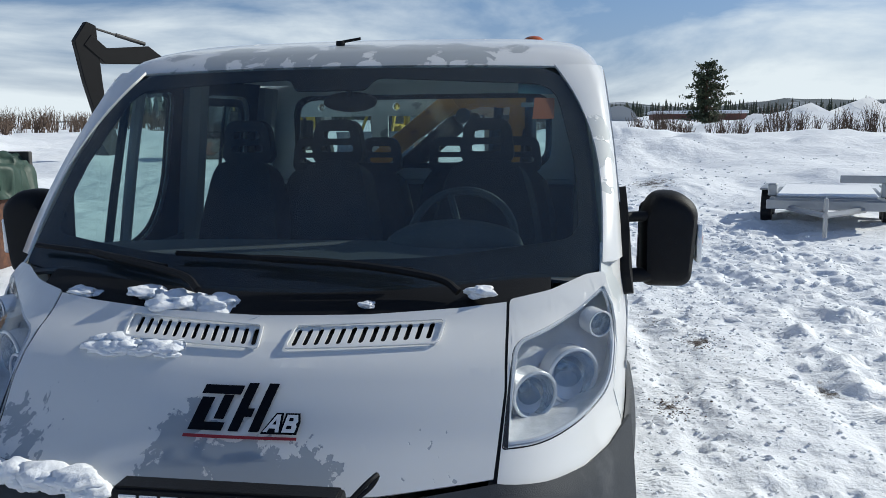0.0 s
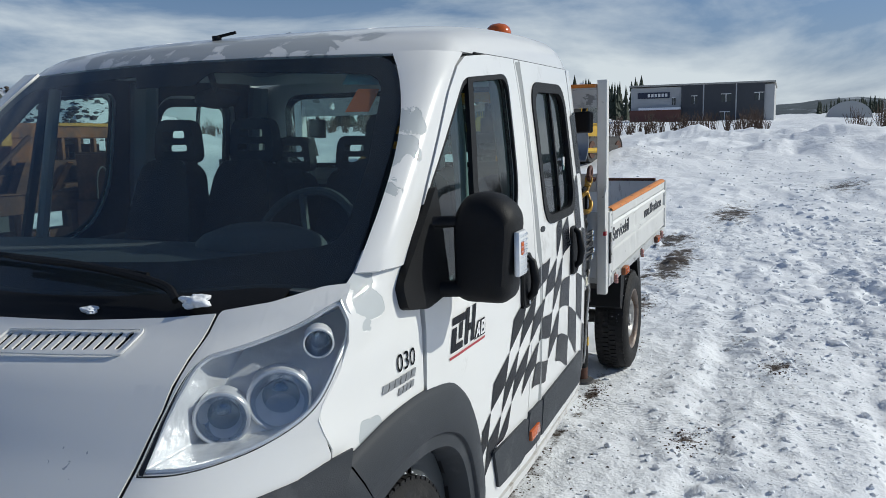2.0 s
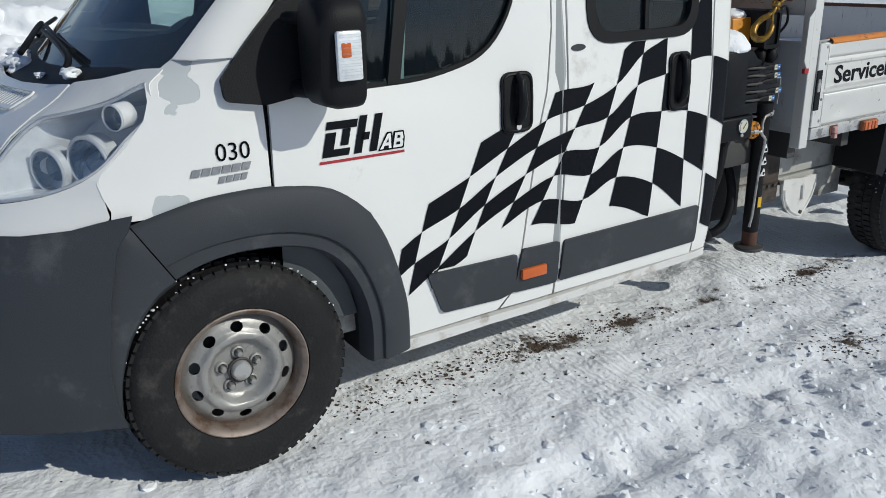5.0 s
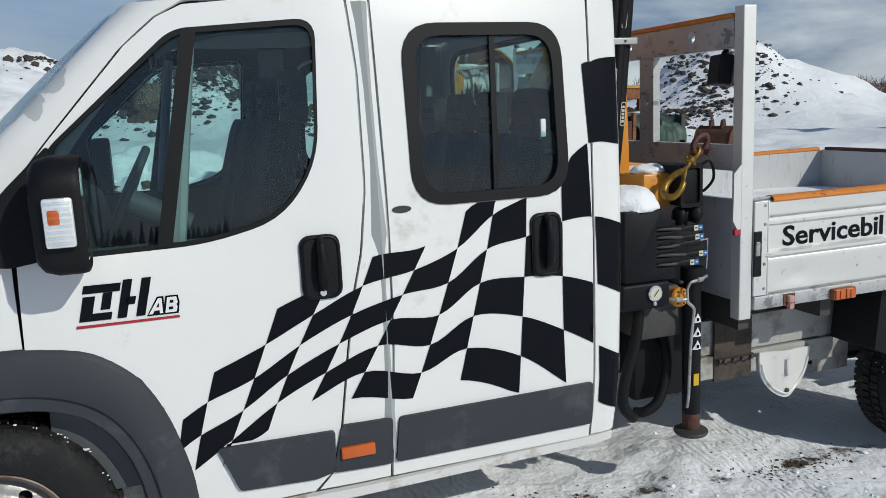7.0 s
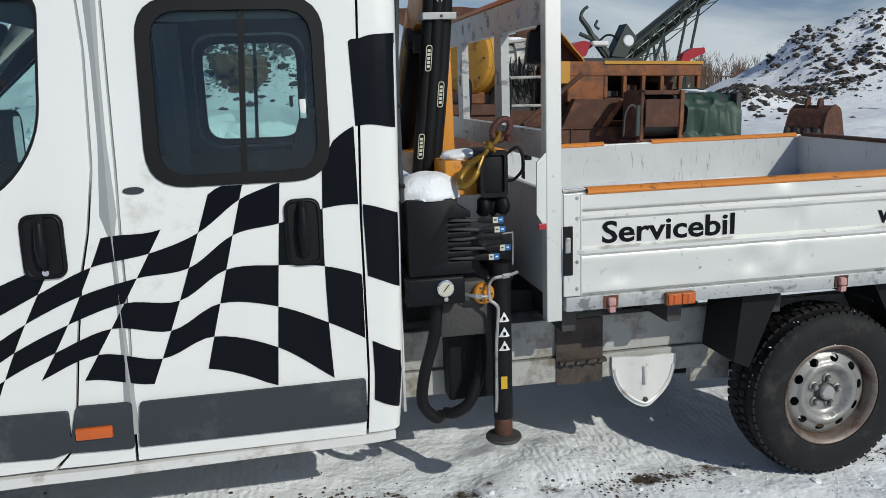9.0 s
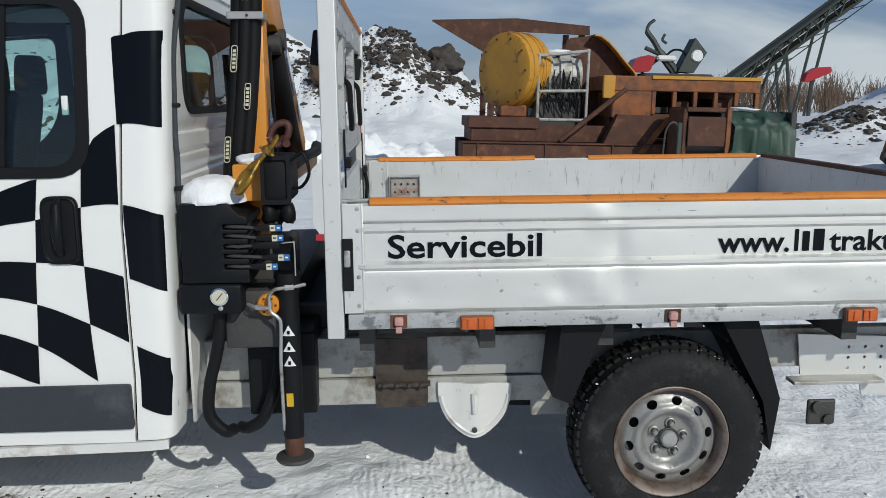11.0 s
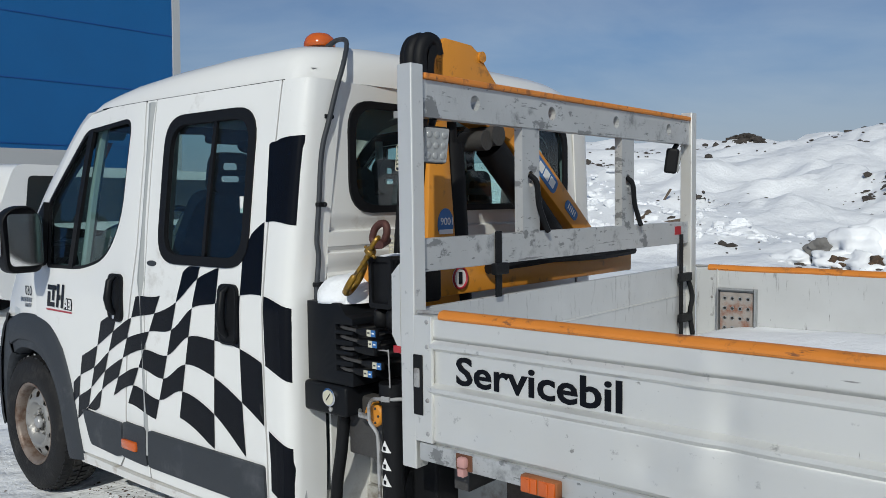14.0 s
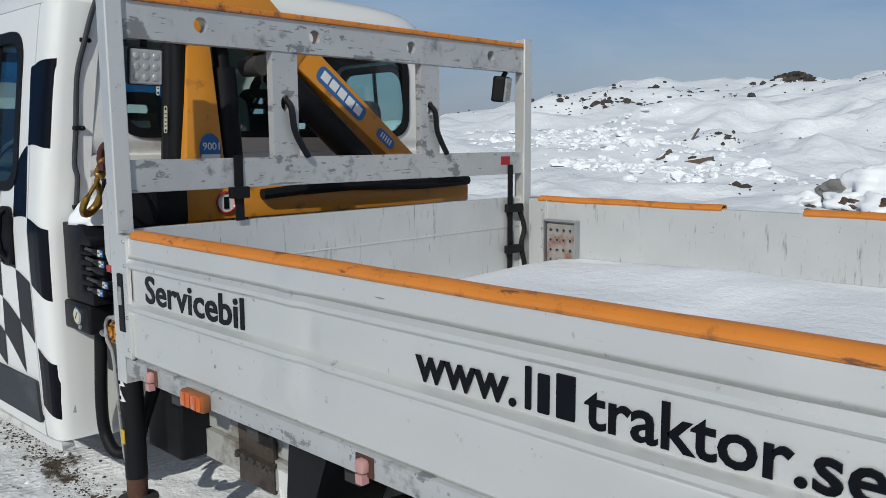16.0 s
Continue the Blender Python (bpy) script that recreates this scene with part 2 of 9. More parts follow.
M_ALUWORN = mat("scuffed_grey_aluminium", (0.47, 0.48, 0.485), 0.46, 0.3, var=0.14, scale=7, dirt=(0.20, 0.205, 0.21), dscale=9, damt=0.20, bump=0.15, bscale=40)
M_SCRATCH = mat("scratched_grey_aluminium", (0.53, 0.54, 0.545), 0.48, 0.2, var=0.12, scale=5, dirt=(0.17, 0.17, 0.17), dscale=9, damt=0.11, stretch=(5, 5, 0.7), bump=0.1, bscale=30)
scratched(M_SCRATCH, [((90, 90, 7), (0.0, 0.12, 0.0), 0.70), ((110, 110, 14), (0.25, -0.5, 0.0), 0.70), ((7, 7, 120), (0.0, 0.1, 0.0), 0.70), ((9, 9, 150), (0.0, 0.1, 0.0), 0.71), ((34, 34, 34), (0, 0, 0), 0.725)], (0.08, 0.08, 0.08), 0.9)
scratched(M_ALUWORN, [((7, 7, 12), (0, 0, 0), 0.60), ((40, 14, 60), (0.3, 0, 0), 0.63), ((6, 3.5, 60), (0, 0, 0), 0.655)], (0.15, 0.155, 0.16), 0.8)
scratched(M_ALU, [((14, 14, 16), (0, 0, 0), 0.715), ((50, 50, 7), (0, 0.4, 0), 0.715), ((5, 5, 50), (0, 0, 0), 0.72)], (0.17, 0.165, 0.155), 0.7)
M_PLATE = mat("rust_stained_plate", (0.30, 0.27, 0.25), 0.6, 0.2, var=0.3, scale=20, dirt=(0.22, 0.075, 0.035), dscale=14, damt=0.45)
M_GLOSSBLACK = mat("black_moulded_plastic", (0.007, 0.008, 0.010), 0.45, var=0.2, scale=9, bump=0.12, bscale=300, spec=0.16)
M_EMBLEM = mat("tarnished_chrome", (0.36, 0.37, 0.38), 0.3, 0.8, var=0.35, scale=60)
M_SHACKLE = mat("dark_red_rust", (0.085, 0.032, 0.026), 0.6, 0.3, var=0.4, scale=60, bump=0.4, bscale=120)
M_LED = mat("dusty_led_lens", (0.36, 0.37, 0.37), 0.25, 0.3, var=0.2, scale=60)
M_RIMGREY = mat("worn_silver_rim_paint", (0.30, 0.295, 0.285), 0.42, 0.45, var=0.18, scale=20, dirt=(0.16, 0.14, 0.125), dscale=26, damt=0.14, bump=0.1, bscale=90)
M_TAG = mat("cream_lever_tag", (0.55, 0.53, 0.42), 0.5)
M_ORANGE = mat("orange_plastic_edge", (0.62, 0.21, 0.03), 0.5, var=0.15, scale=9, dirt=(0.14, 0.06, 0.03), dscale=13, damt=0.2)
scratched(M_ORANGE, [((8, 30, 30), (0, 0, 0), 0.64)], (0.10, 0.045, 0.03), 0.8)
M_CRANE = mat("orange_crane_paint", (0.60, 0.24, 0.025), 0.38, var=0.10, scale=5, dirt=(0.20, 0.09, 0.03), dscale=9, damt=0.15)
M_CHROME = mat("chrome", (0.75, 0.75, 0.76), 0.12, 1.0, var=0.04)
M_REFL = mat("lamp_reflector", (0.82, 0.83, 0.84), 0.26, 0.30, var=0.2, scale=28, bump=0.5, bscale=26)
M_BRIGHT = mat("bright_reflector_bowl", (0.80, 0.82, 0.84), 0.14, 0.85, var=0.1, scale=40, bump=0.3, bscale=60)
M_BEZEL = mat("satin_lamp_bezel", (0.72, 0.73, 0.74), 0.25, 0.35, var=0.1, scale=30)
M_AMBER = mat("amber_lens", (0.52, 0.10, 0.012), 0.15, var=0.12, scale=40, coat=0.5)
M_GREYSTEEL = mat("grey_dirty_frame_steel", (0.42, 0.42, 0.40), 0.55, 0.2, var=0.12, scale=6, dirt=(0.18, 0.15, 0.12), dscale=6, damt=0.45)
M_RUST = mat("rusty_steel", (0.075, 0.031, 0.019), 0.8, var=0.5, scale=6, bump=0.5, bscale=40, dirt=(0.17, 0.07, 0.034), dscale=4.5, damt=0.32)
M_RUSTOR = mat("rusty_orange_steel", (0.25, 0.085, 0.025), 0.7, var=0.45, scale=6, bump=0.3, bscale=45, dirt=(0.10, 0.045, 0.03), dscale=4, damt=0.6)
M_YELLOW = mat("yellow_machine_paint", (0.58, 0.36, 0.02), 0.42, var=0.1, scale=4, dirt=(0.15, 0.10, 0.04), dscale=5, damt=0.25)
M_BROWNST = mat("brown_stained_steel", (0.06, 0.045, 0.036), 0.75, var=0.3, scale=9, dirt=(0.025, 0.02, 0.018), dscale=12, damt=0.5, bump=0.3, bscale=50)
M_DARKM = mat("dark_machine_steel", (0.045, 0.043, 0.042), 0.6, var=0.3, scale=7, bump=0.3, bscale=50)
M_GALV = mat("galvanised_steel", (0.38, 0.39, 0.40), 0.4, 0.7, var=0.12, scale=14)
M_BRASS = mat("brass_yellow_hook_paint", (0.30, 0.17, 0.02), 0.4, 0.5, var=0.3, scale=30, dirt=(0.07, 0.05, 0.03), dscale=30, damt=0.5)
M_PINK = mat("faded_pink_plastic", (0.48, 0.26, 0.24), 0.6, var=0.2, scale=30)
M_BLUE = mat("blue_sheet_metal", (0.002, 0.095, 0.28), 0.45, var=0.10, scale=1.2)
M_DARKWALL = mat("dark_grey_cladding", (0.045, 0.05, 0.06), 0.6, var=0.1, scale=1)
M_LIGHTWALL = mat("light_grey_wall", (0.42, 0.43, 0.44), 0.7, var=0.1, scale=1)
M_BARK = mat("pine_bark", (0.12, 0.075, 0.05), 0.9, var=0.3, scale=6, bump=0.5)
M_NEEDLE = mat("spruce_needles", (0.026, 0.038, 0.024), 0.8, var=0.4, scale=1.5)
M_PINE = mat("pine_needles", (0.055, 0.070, 0.034), 0.8, var=0.4, scale=1.5)
M_TWIG = mat("bare_twigs", (0.11, 0.075, 0.055), 0.9, var=0.35, scale=2)
M_STONE = mat("rubble_stone", (0.055, 0.046, 0.040), 0.9, var=0.35, scale=3, bump=0.5, bscale=15)
M_EARTH = mat("brown_earth_face", (0.115, 0.072, 0.042), 0.95, var=0.35, scale=4, bump=0.8, bscale=6, dirt=(0.045, 0.034, 0.028), dscale=3, damt=0.5)
M_GREYROCK = mat("grey_rock", (0.16, 0.155, 0.15), 0.9, var=0.3, scale=4, bump=0.7, bscale=10)
M_TIMBER = mat("grey_brown_timber", (0.10, 0.075, 0.055), 0.85, var=0.3, scale=9, bump=0.4, bscale=40)
M_TARP = mat("green_tarpaulin", (0.022, 0.052, 0.037), 0.55, var=0.25, scale=8, bump=0.4, bscale=20)
M_CONV = mat("grey_green_conveyor_paint", (0.035, 0.048, 0.043), 0.6, var=0.2, scale=3)
M_DARKBLUE = mat("dark_blue_joint", (0.003, 0.065, 0.28), 0.5)
M_RUSTWALL = mat("dull_red_wall", (0.16, 0.07, 0.055), 0.8, var=0.15, scale=1)
M_BLUESIGN = mat("dark_blue_sign", (0.012, 0.02, 0.05), 0.5)
M_GRIT = mat("dark_grit", (0.07, 0.045, 0.033), 0.9, var=0.4, scale=40)
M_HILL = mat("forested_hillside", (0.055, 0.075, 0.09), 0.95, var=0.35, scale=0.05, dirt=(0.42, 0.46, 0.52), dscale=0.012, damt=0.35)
M_STICKER = mat("orange_paper_sticker", (0.55, 0.15, 0.05), 0.6)
M_BLUEDEC = mat("blue_decal", (0.03, 0.13, 0.35), 0.35)
M_WHITEDEC = mat("white_decal", (0.75, 0.75, 0.75), 0.4)
M_SHADE = mat("dark_sun_visor_band", (0.05, 0.16, 0.17), 0.4)
G_WIND = glass("windscreen_glass", (0.70, 0.80, 0.79), dust_sheen=0.032)
G_SIDE = glass("side_window_glass", (0.63, 0.81, 0.79), dust_sheen=0.012)
G_LAMP = glass("clear_lamp_glass", (0.93, 0.95, 0.97))
G_BULB = glass("projector_glass", (0.72, 0.77, 0.81))


def snow_material(name, bare=(), far=0.0):
    """Snow: bright, fine grained relief at two scales, with brown grit where the ground is driven bare."""
    m = mat(name, (0.83, 0.85, 0.88), 0.62, var=0.05, scale=1.3, spec=0.35)
    n, l = m.node_tree.nodes, m.node_tree.links
    b = n["Principled BSDF"]
    b.inputs["Subsurface Weight"].default_value = 0.0
    co = n.new("ShaderNodeTexCoord")
    a, c = n.new("ShaderNodeTexNoise"), n.new("ShaderNodeTexNoise")
    a.inputs["Scale"].default_value, a.inputs["Detail"].default_value, a.inputs["Roughness"].default_value = 7.0, 8, 0.65
    c.inputs["Scale"].default_value, c.inputs["Detail"].default_value = 70.0, 4
    l.new(co.outputs["Object"], a.inputs["Vector"])
    l.new(co.outputs["Object"], c.inputs["Vector"])
    b1, b2, b3, e = n.new("ShaderNodeBump"), n.new("ShaderNodeBump"), n.new("ShaderNodeBump"), n.new("ShaderNodeTexNoise")
    e.inputs["Scale"].default_value, e.inputs["Detail"].default_value, e.inputs["Roughness"].default_value = 22.0, 5, 0.6
    l.new(co.outputs["Object"], e.inputs["Vector"])
    b3.inputs["Strength"].default_value, b3.inputs["Distance"].default_value = 0.32, 0.020
    l.new(e.outputs["Fac"], b3.inputs["Height"])
    b1.inputs["Strength"].default_value, b1.inputs["Distance"].default_value = 0.28, 0.05
    b2.inputs["Strength"].default_value, b2.inputs["Distance"].default_value = 0.35, 0.006
    l.new(a.outputs["Fac"], b1.inputs["Height"])
    l.new(c.outputs["Fac"], b2.inputs["Height"])
    g, b4 = n.new("ShaderNodeTexNoise"), n.new("ShaderNodeBump")
    g.inputs["Scale"].default_value, g.inputs["Detail"].default_value, g.inputs["Roughness"].default_value = 0.9, 6, 0.6
    l.new(co.outputs["Object"], g.inputs["Vector"])
    b4.inputs["Strength"].default_value, b4.inputs["Distance"].default_value = far, 0.5
    l.new(g.outputs["Fac"], b4.inputs["Height"])
    l.new(b4.outputs[0], b1.inputs["Normal"])
    l.new(b1.outputs[0], b3.inputs["Normal"])
    l.new(b3.outputs[0], b2.inputs["Normal"])
    l.new(b2.outputs[0], b.inputs["Normal"])
    if bare:
        # prints of tyre tread in patches of the packed snow
        wave, spot, lim, both, b5 = n.new("ShaderNodeTexWave"), n.new("ShaderNodeTexNoise"), n.new("ShaderNodeMapRange"), n.new("ShaderNodeMath"), n.new("ShaderNodeBump")
        wave.bands_direction = "X"
        wave.inputs["Scale"].default_value, wave.inputs["Distortion"].default_value, wave.inputs["Detail"].default_value, wave.inputs["Detail Scale"].default_value = 8.5, 7.0, 3.0, 1.4
        spot.inputs["Scale"].default_value, spot.inputs["Detail"].default_value = 0.9, 2
        lim.inputs["From Min"].default_value, lim.inputs["From Max"].default_value = 0.53, 0.66
        both.operation = "MULTIPLY"
        b5.inputs["Strength"].default_value, b5.inputs["Distance"].default_value = 0.35, 0.012
        l.new(co.outputs["Object"], wave.inputs["Vector"])
        l.new(co.outputs["Object"], spot.inputs["Vector"])
        l.new(spot.outputs["Fac"], lim.inputs["Value"])
        l.new(wave.outputs["Fac"], both.inputs[0])
        l.new(lim.outputs[0], both.inputs[1])
        l.new(both.outputs[0], b5.inputs["Height"])
        l.new(b2.outputs[0], b5.inputs["Normal"])
        l.new(b5.outputs[0], b.inputs["Normal"])
        old = b.inputs["Base Color"].links[0].from_socket
        total = None
        for (cx, cy), (rx, ry), k in bare:
            mp = n.new("ShaderNodeMapping")
            mp.vector_type = "TEXTURE"
            mp.inputs["Location"].default_value, mp.inputs["Scale"].default_value = (cx, cy, 0), (rx, ry, 50)
            l.new(co.outputs["Object"], mp.inputs["Vector"])
            ln = n.new("ShaderNodeVectorMath")
            ln.operation = "LENGTH"
            l.new(mp.outputs[0], ln.inputs[0])
            mr = n.new("ShaderNodeMapRange")
            mr.inputs["From Min"].default_value, mr.inputs["From Max"].default_value = 1.3, 0.0
            mr.inputs["To Min"].default_value, mr.inputs["To Max"].default_value = 0.0, k
            l.new(ln.outputs["Value"], mr.inputs["Value"])
            if total is None:
                total = mr.outputs[0]
            else:
                mx = n.new("ShaderNodeMath")
                mx.operation = "MAXIMUM"
                l.new(total, mx.inputs[0])
                l.new(mr.outputs[0], mx.inputs[1])
                total = mx.outputs[0]
        t = n.new("ShaderNodeTexNoise")
        t.inputs["Scale"].default_value, t.inputs["Detail"].default_value, t.inputs["Roughness"].default_value = 6.0, 10, 0.72
        l.new(co.outputs["Object"], t.inputs["Vector"])
        add = n.new("ShaderNodeMath")
        l.new(total, add.inputs[0])
        l.new(t.outputs["Fac"], add.inputs[1])
        st = n.new("ShaderNodeMapRange")
        st.inputs["From Min"].default_value, st.inputs["From Max"].default_value = 0.70, 0.80
        l.new(add.outputs[0], st.inputs["Value"])
        mix = n.new("ShaderNodeMixRGB")
        mix.inputs[2].default_value = (0.075, 0.058, 0.045, 1)
        l.new(st.outputs[0], mix.inputs[0])
        l.new(old, mix.inputs[1])
        l.new(mix.outputs[0], b.inputs["Base Color"])
    return m


M_SNOW = snow_material("snow")
M_GROUND = snow_material("driven_snow_with_gravel", [((2.2, -0.78), (3.2, 0.16), 0.22), ((1.45, -0.74), (0.35, 0.14), 0.36), ((1.95, -0.74), (0.3, 0.1), 0.30), ((3.35, -0.8), (0.3, 0.1), 0.33), ((4.55, -0.8), (0.25, 0.12), 0.33), ((2.6, -1.5), (0.25, 0.12), 0.28), ((4.4, -1.95), (0.4, 0.2), 0.27), ((5.1, -1.65), (0.3, 0.15), 0.27), ((6.4, -0.6), (0.9, 0.25), 0.34), ((9.0, -0.6), (2.2, 0.40), 0.42), ((11.4, -0.3), (1.3, 0.55), 0.40), ((15, -1.0), (3.0, 0.7), 0.34), ((3.1, -2.6), (0.25, 0.12), 0.28), ((21, -3.3), (3, 0.9), 0.33), ((0.2, 29.6), (1.3, 1.4), 0.5), ((3.0, 29.6), (4.5, 2.2), 0.30), ((7.5, 30.5), (4.0, 2.2), 0.24), ((22.5, 30.5), (2.4, 2.4), 0.36), ((29, 32), (3, 2.5), 0.2), ((2, -3), (14, 3.5), 0.07)], 0.32)

# ---- mesh helpers ----
def part(name, bm, material, parent=None, label="", smooth=False, mods=()):
    """Links a bmesh as one mesh object under a thing or a part."""
    me = bpy.data.meshes.new(name)
    bmesh.ops.recalc_face_normals(bm, faces=bm.faces)
    bm.edges.index_update()
    rim = [e.index for e in bm.edges if e.is_boundary]
    bm.to_mesh(me)
    bm.free()
    ob = new(name, me)
    me.materials.append(material)
    if smooth:
        me.shade_smooth()
        if smooth != "all":
            me.set_sharp_from_angle(angle=radians(38))
        for k in rim:
            me.edges[k].use_edge_sharp = True
    if parent is not None:
        ob.parent = parent
    if label:
        ob["label"] = label
    return ob


def thick(ob, t, offset=0.0):
    s = ob.modifiers.new("thickness", "SOLIDIFY")
    s.thickness, s.offset = t, offset
    return ob


def root(name, label, category, m=None, group="", kind=""):
    ob = new(name)
    ob.empty_display_size = 0.2
    if m is not None:
        ob.matrix_world = m
    return tagged(ob, label, category, group, kind)


def box(bm, x0, x1, y0, y1, z0, z1, m=None):
    r = bmesh.ops.create_cube(bm, size=1.0, matrix=Matrix.Translation(((x0 + x1) / 2, (y0 + y1) / 2, (z0 + z1) / 2)) @ Matrix.Diagonal((x1 - x0, y1 - y0, z1 - z0, 1)))
    if m is not None:
        bmesh.ops.transform(bm, matrix=m, verts=r["verts"])
    return r["verts"]


def cbox(x0, x1, y0, y1, z0, z1, bev=0.0, seg=2, m=None):
    bm = bmesh.new()
    box(bm, x0, x1, y0, y1, z0, z1)
    if bev:
        bmesh.ops.bevel(bm, geom=bm.edges[:], offset=bev, segments=seg, affect="EDGES", profile=0.5)
    if m is not None:
        bmesh.ops.transform(bm, matrix=m, verts=bm.verts[:])
    return bm


def tube(bm, pts, r, seg=10, cap=True):
    """A round bar along a line of points; r is one radius or one for each point."""
    pts = [Vector(p) for p in pts]
    rs = r if hasattr(r, "__len__") else [r] * len(pts)
    rings, side = [], None
    for i, p in enumerate(pts):
        d = (pts[min(i + 1, len(pts) - 1)] - pts[max(i - 1, 0)]).normalized()
        if side is None:
            side = d.cross(Vector((0.13, 0.21, 1)) if abs(d.z) < 0.9 else Vector((1, 0.1, 0))).normalized()
        side = (side - d * side.dot(d)).normalized()
        up = d.cross(side)
        rings.append([bm.verts.new(p + rs[i] * (math.cos(a) * side + math.sin(a) * up)) for a in np.arange(seg) * 2 * math.pi / seg])
    for a, b in zip(rings, rings[1:]):
        for k in range(seg):
            bm.faces.new((a[k], a[(k + 1) % seg], b[(k + 1) % seg], b[k]))
    if cap:
        bm.faces.new(rings[0][::-1])
        bm.faces.new(rings[-1])
    return bm


def smooth_line(pts, n=6):
    """Points of a Catmull-Rom line through pts."""
    p = [Vector(q) for q in pts]
    p = [2 * p[0] - p[1]] + p + [2 * p[-1] - p[-2]]
    out = []
    for i in range(1, len(p) - 2):
        for k in range(n):
            t = k / n
            out.append(0.5 * (2 * p[i] + (p[i + 1] - p[i - 1]) * t + (2 * p[i - 1] - 5 * p[i] + 4 * p[i + 1] - p[i + 2]) * t * t + (3 * p[i] - p[i - 1] - 3 * p[i + 1] + p[i + 2]) * t ** 3))
    return out + [p[-2]]


def loft(bm, curves, closed=False):
    """A skin over lines of equally many points."""
    rows = [[bm.verts.new(p) for p in c] for c in curves]
    for a, b in zip(rows, rows[1:]):
        n = len(a)
        for k in range(n if closed else n - 1):
            bm.faces.new((a[k], a[(k + 1) % n], b[(k + 1) % n], b[k]))
    return rows


def lathe(bm, prof, axis="y", at=(0, 0, 0), seg=32, cap=True):
    """prof: pairs of (along the axis, radius)."""
    rings = []
    for s, r in prof:
        ring = []
        for k in range(seg):
            a = 2 * math.pi * k / seg
            u, v = r * math.cos(a), r * math.sin(a)
            p = {"x": (s, u, v), "y": (u, s, v), "z": (u, v, s)}[axis]
            ring.append(bm.verts.new(Vector(at) + Vector(p)))
        rings.append(ring)
    for a, b in zip(rings, rings[1:]):
        for k in range(seg):
            bm.faces.new((a[k], a[(k + 1) % seg], b[(k + 1) % seg], b[k]))
    for ring in (rings[0], rings[-1]) if cap else ():
        bm.faces.new(ring)
    return bm


def rounded(pts, r, n=5):
    """A polygon with its corners rounded; r is one radius or one for each corner."""
    out, m = [], len(pts)
    rs = r if hasattr(r, "__len__") else [r] * m
    for i in range(m):
        a, b, c = (np.array(pts[(i + k) % m], float) for k in (-1, 0, 1))
        if rs[i] <= 0:
            out.append(tuple(b))
            continue
        u, v = (a - b) / np.linalg.norm(a - b), (c - b) / np.linalg.norm(c - b)
        d = min(rs[i], 0.48 * np.linalg.norm(a - b), 0.48 * np.linalg.norm(c - b))
        for k in range(n + 1):
            t = k / n
            out.append(tuple((1 - t) ** 2 * (b + d * u) + 2 * t * (1 - t) * b + t * t * (b + d * v)))
    return out


def sheet(outer, holes=(), cuts=((), ()), to=None):
    """A flat outline with holes, cut into a mesh along u and v, and laid on the surface to(u, v)."""
    bm = bmesh.new()
    edges = []
    for ring in (outer, *holes):
        vs = [bm.verts.new((u, v, 0)) for u, v in ring]
        edges += [bm.edges.new((vs[k], vs[(k + 1) % len(vs)])) for k in range(len(vs))]
    bmesh.ops.triangle_fill(bm, edges=edges, use_beauty=True, use_dissolve=False)
    for k, axis in ((0, (1, 0, 0)), (1, (0, 1, 0))):
        for c in cuts[k]:
            bmesh.ops.bisect_plane(bm, geom=bm.verts[:] + bm.edges[:] + bm.faces[:], dist=1e-5, plane_co=(c if k == 0 else 0, c if k == 1 else 0, 0), plane_no=axis)
    if to:
        for v in bm.verts:
            v.co = to(v.co.x, v.co.y)
    return bm


def spread(a, b, step):
    return [a + step * k for k in range(1, int((b - a) / step) + 1) if a + step * k < b - 1e-4]


def lerp(x, table):
    """Straight lines between (x, value) pairs, eased."""
    return float(np.interp(x, [p[0] for p in table], [p[1] for p in table]))


def writing(name, text, size, m, material, parent, width=None, bold=0.0, depth=0.001, label="", to=None):
    """Letters in the built-in font as a mesh, laid at m (x along the line, y up); width: length of the line."""
    cu = bpy.data.curves.new(name, "FONT")
    cu.body, cu.size, cu.extrude, cu.offset, cu.resolution_u = text, size, depth, bold, 3
    tmp = bpy.data.objects.new(name, cu)
    me = bpy.data.meshes.new_from_object(tmp)
    bpy.data.objects.remove(tmp)
    xs = [v.co.x for v in me.vertices]
    lo, hi = min(xs), max(xs)
    k = width / (hi - lo) if width else 1.0
    for v in me.vertices:
        v.co.x = (v.co.x - lo) * k
    me.transform(m)
    for v in me.vertices if to else ():
        v.co = to(v.co.x, v.co.y)
    me.name = name
    ob = new(name, me)
    me.materials.clear()
    me.materials.append(material)
    ob.parent = parent
    if label:
        ob["label"] = label
    return ob


def value_noise(x, y, seed=0):
    """Smooth noise in -1..1 on numpy arrays."""
    xi, yi = np.floor(x).astype(np.int64), np.floor(y).astype(np.int64)
    fx, fy = x - xi, y - yi
    fx, fy = fx * fx * (3 - 2 * fx), fy * fy * (3 - 2 * fy)

    def h(a, b):
        n = (a * 374761393 + b * 668265263 + seed * 974634777) & 0xFFFFFFFF
        n = ((n ^ (n >> 13)) * 1274126177) & 0xFFFFFFFF
        return ((n ^ (n >> 16)) & 0xFFFF) / 32767.5 - 1
    return (h(xi, yi) * (1 - fx) + h(xi + 1, yi) * fx) * (1 - fy) + (h(xi, yi + 1) * (1 - fx) + h(xi + 1, yi + 1) * fx) * fy


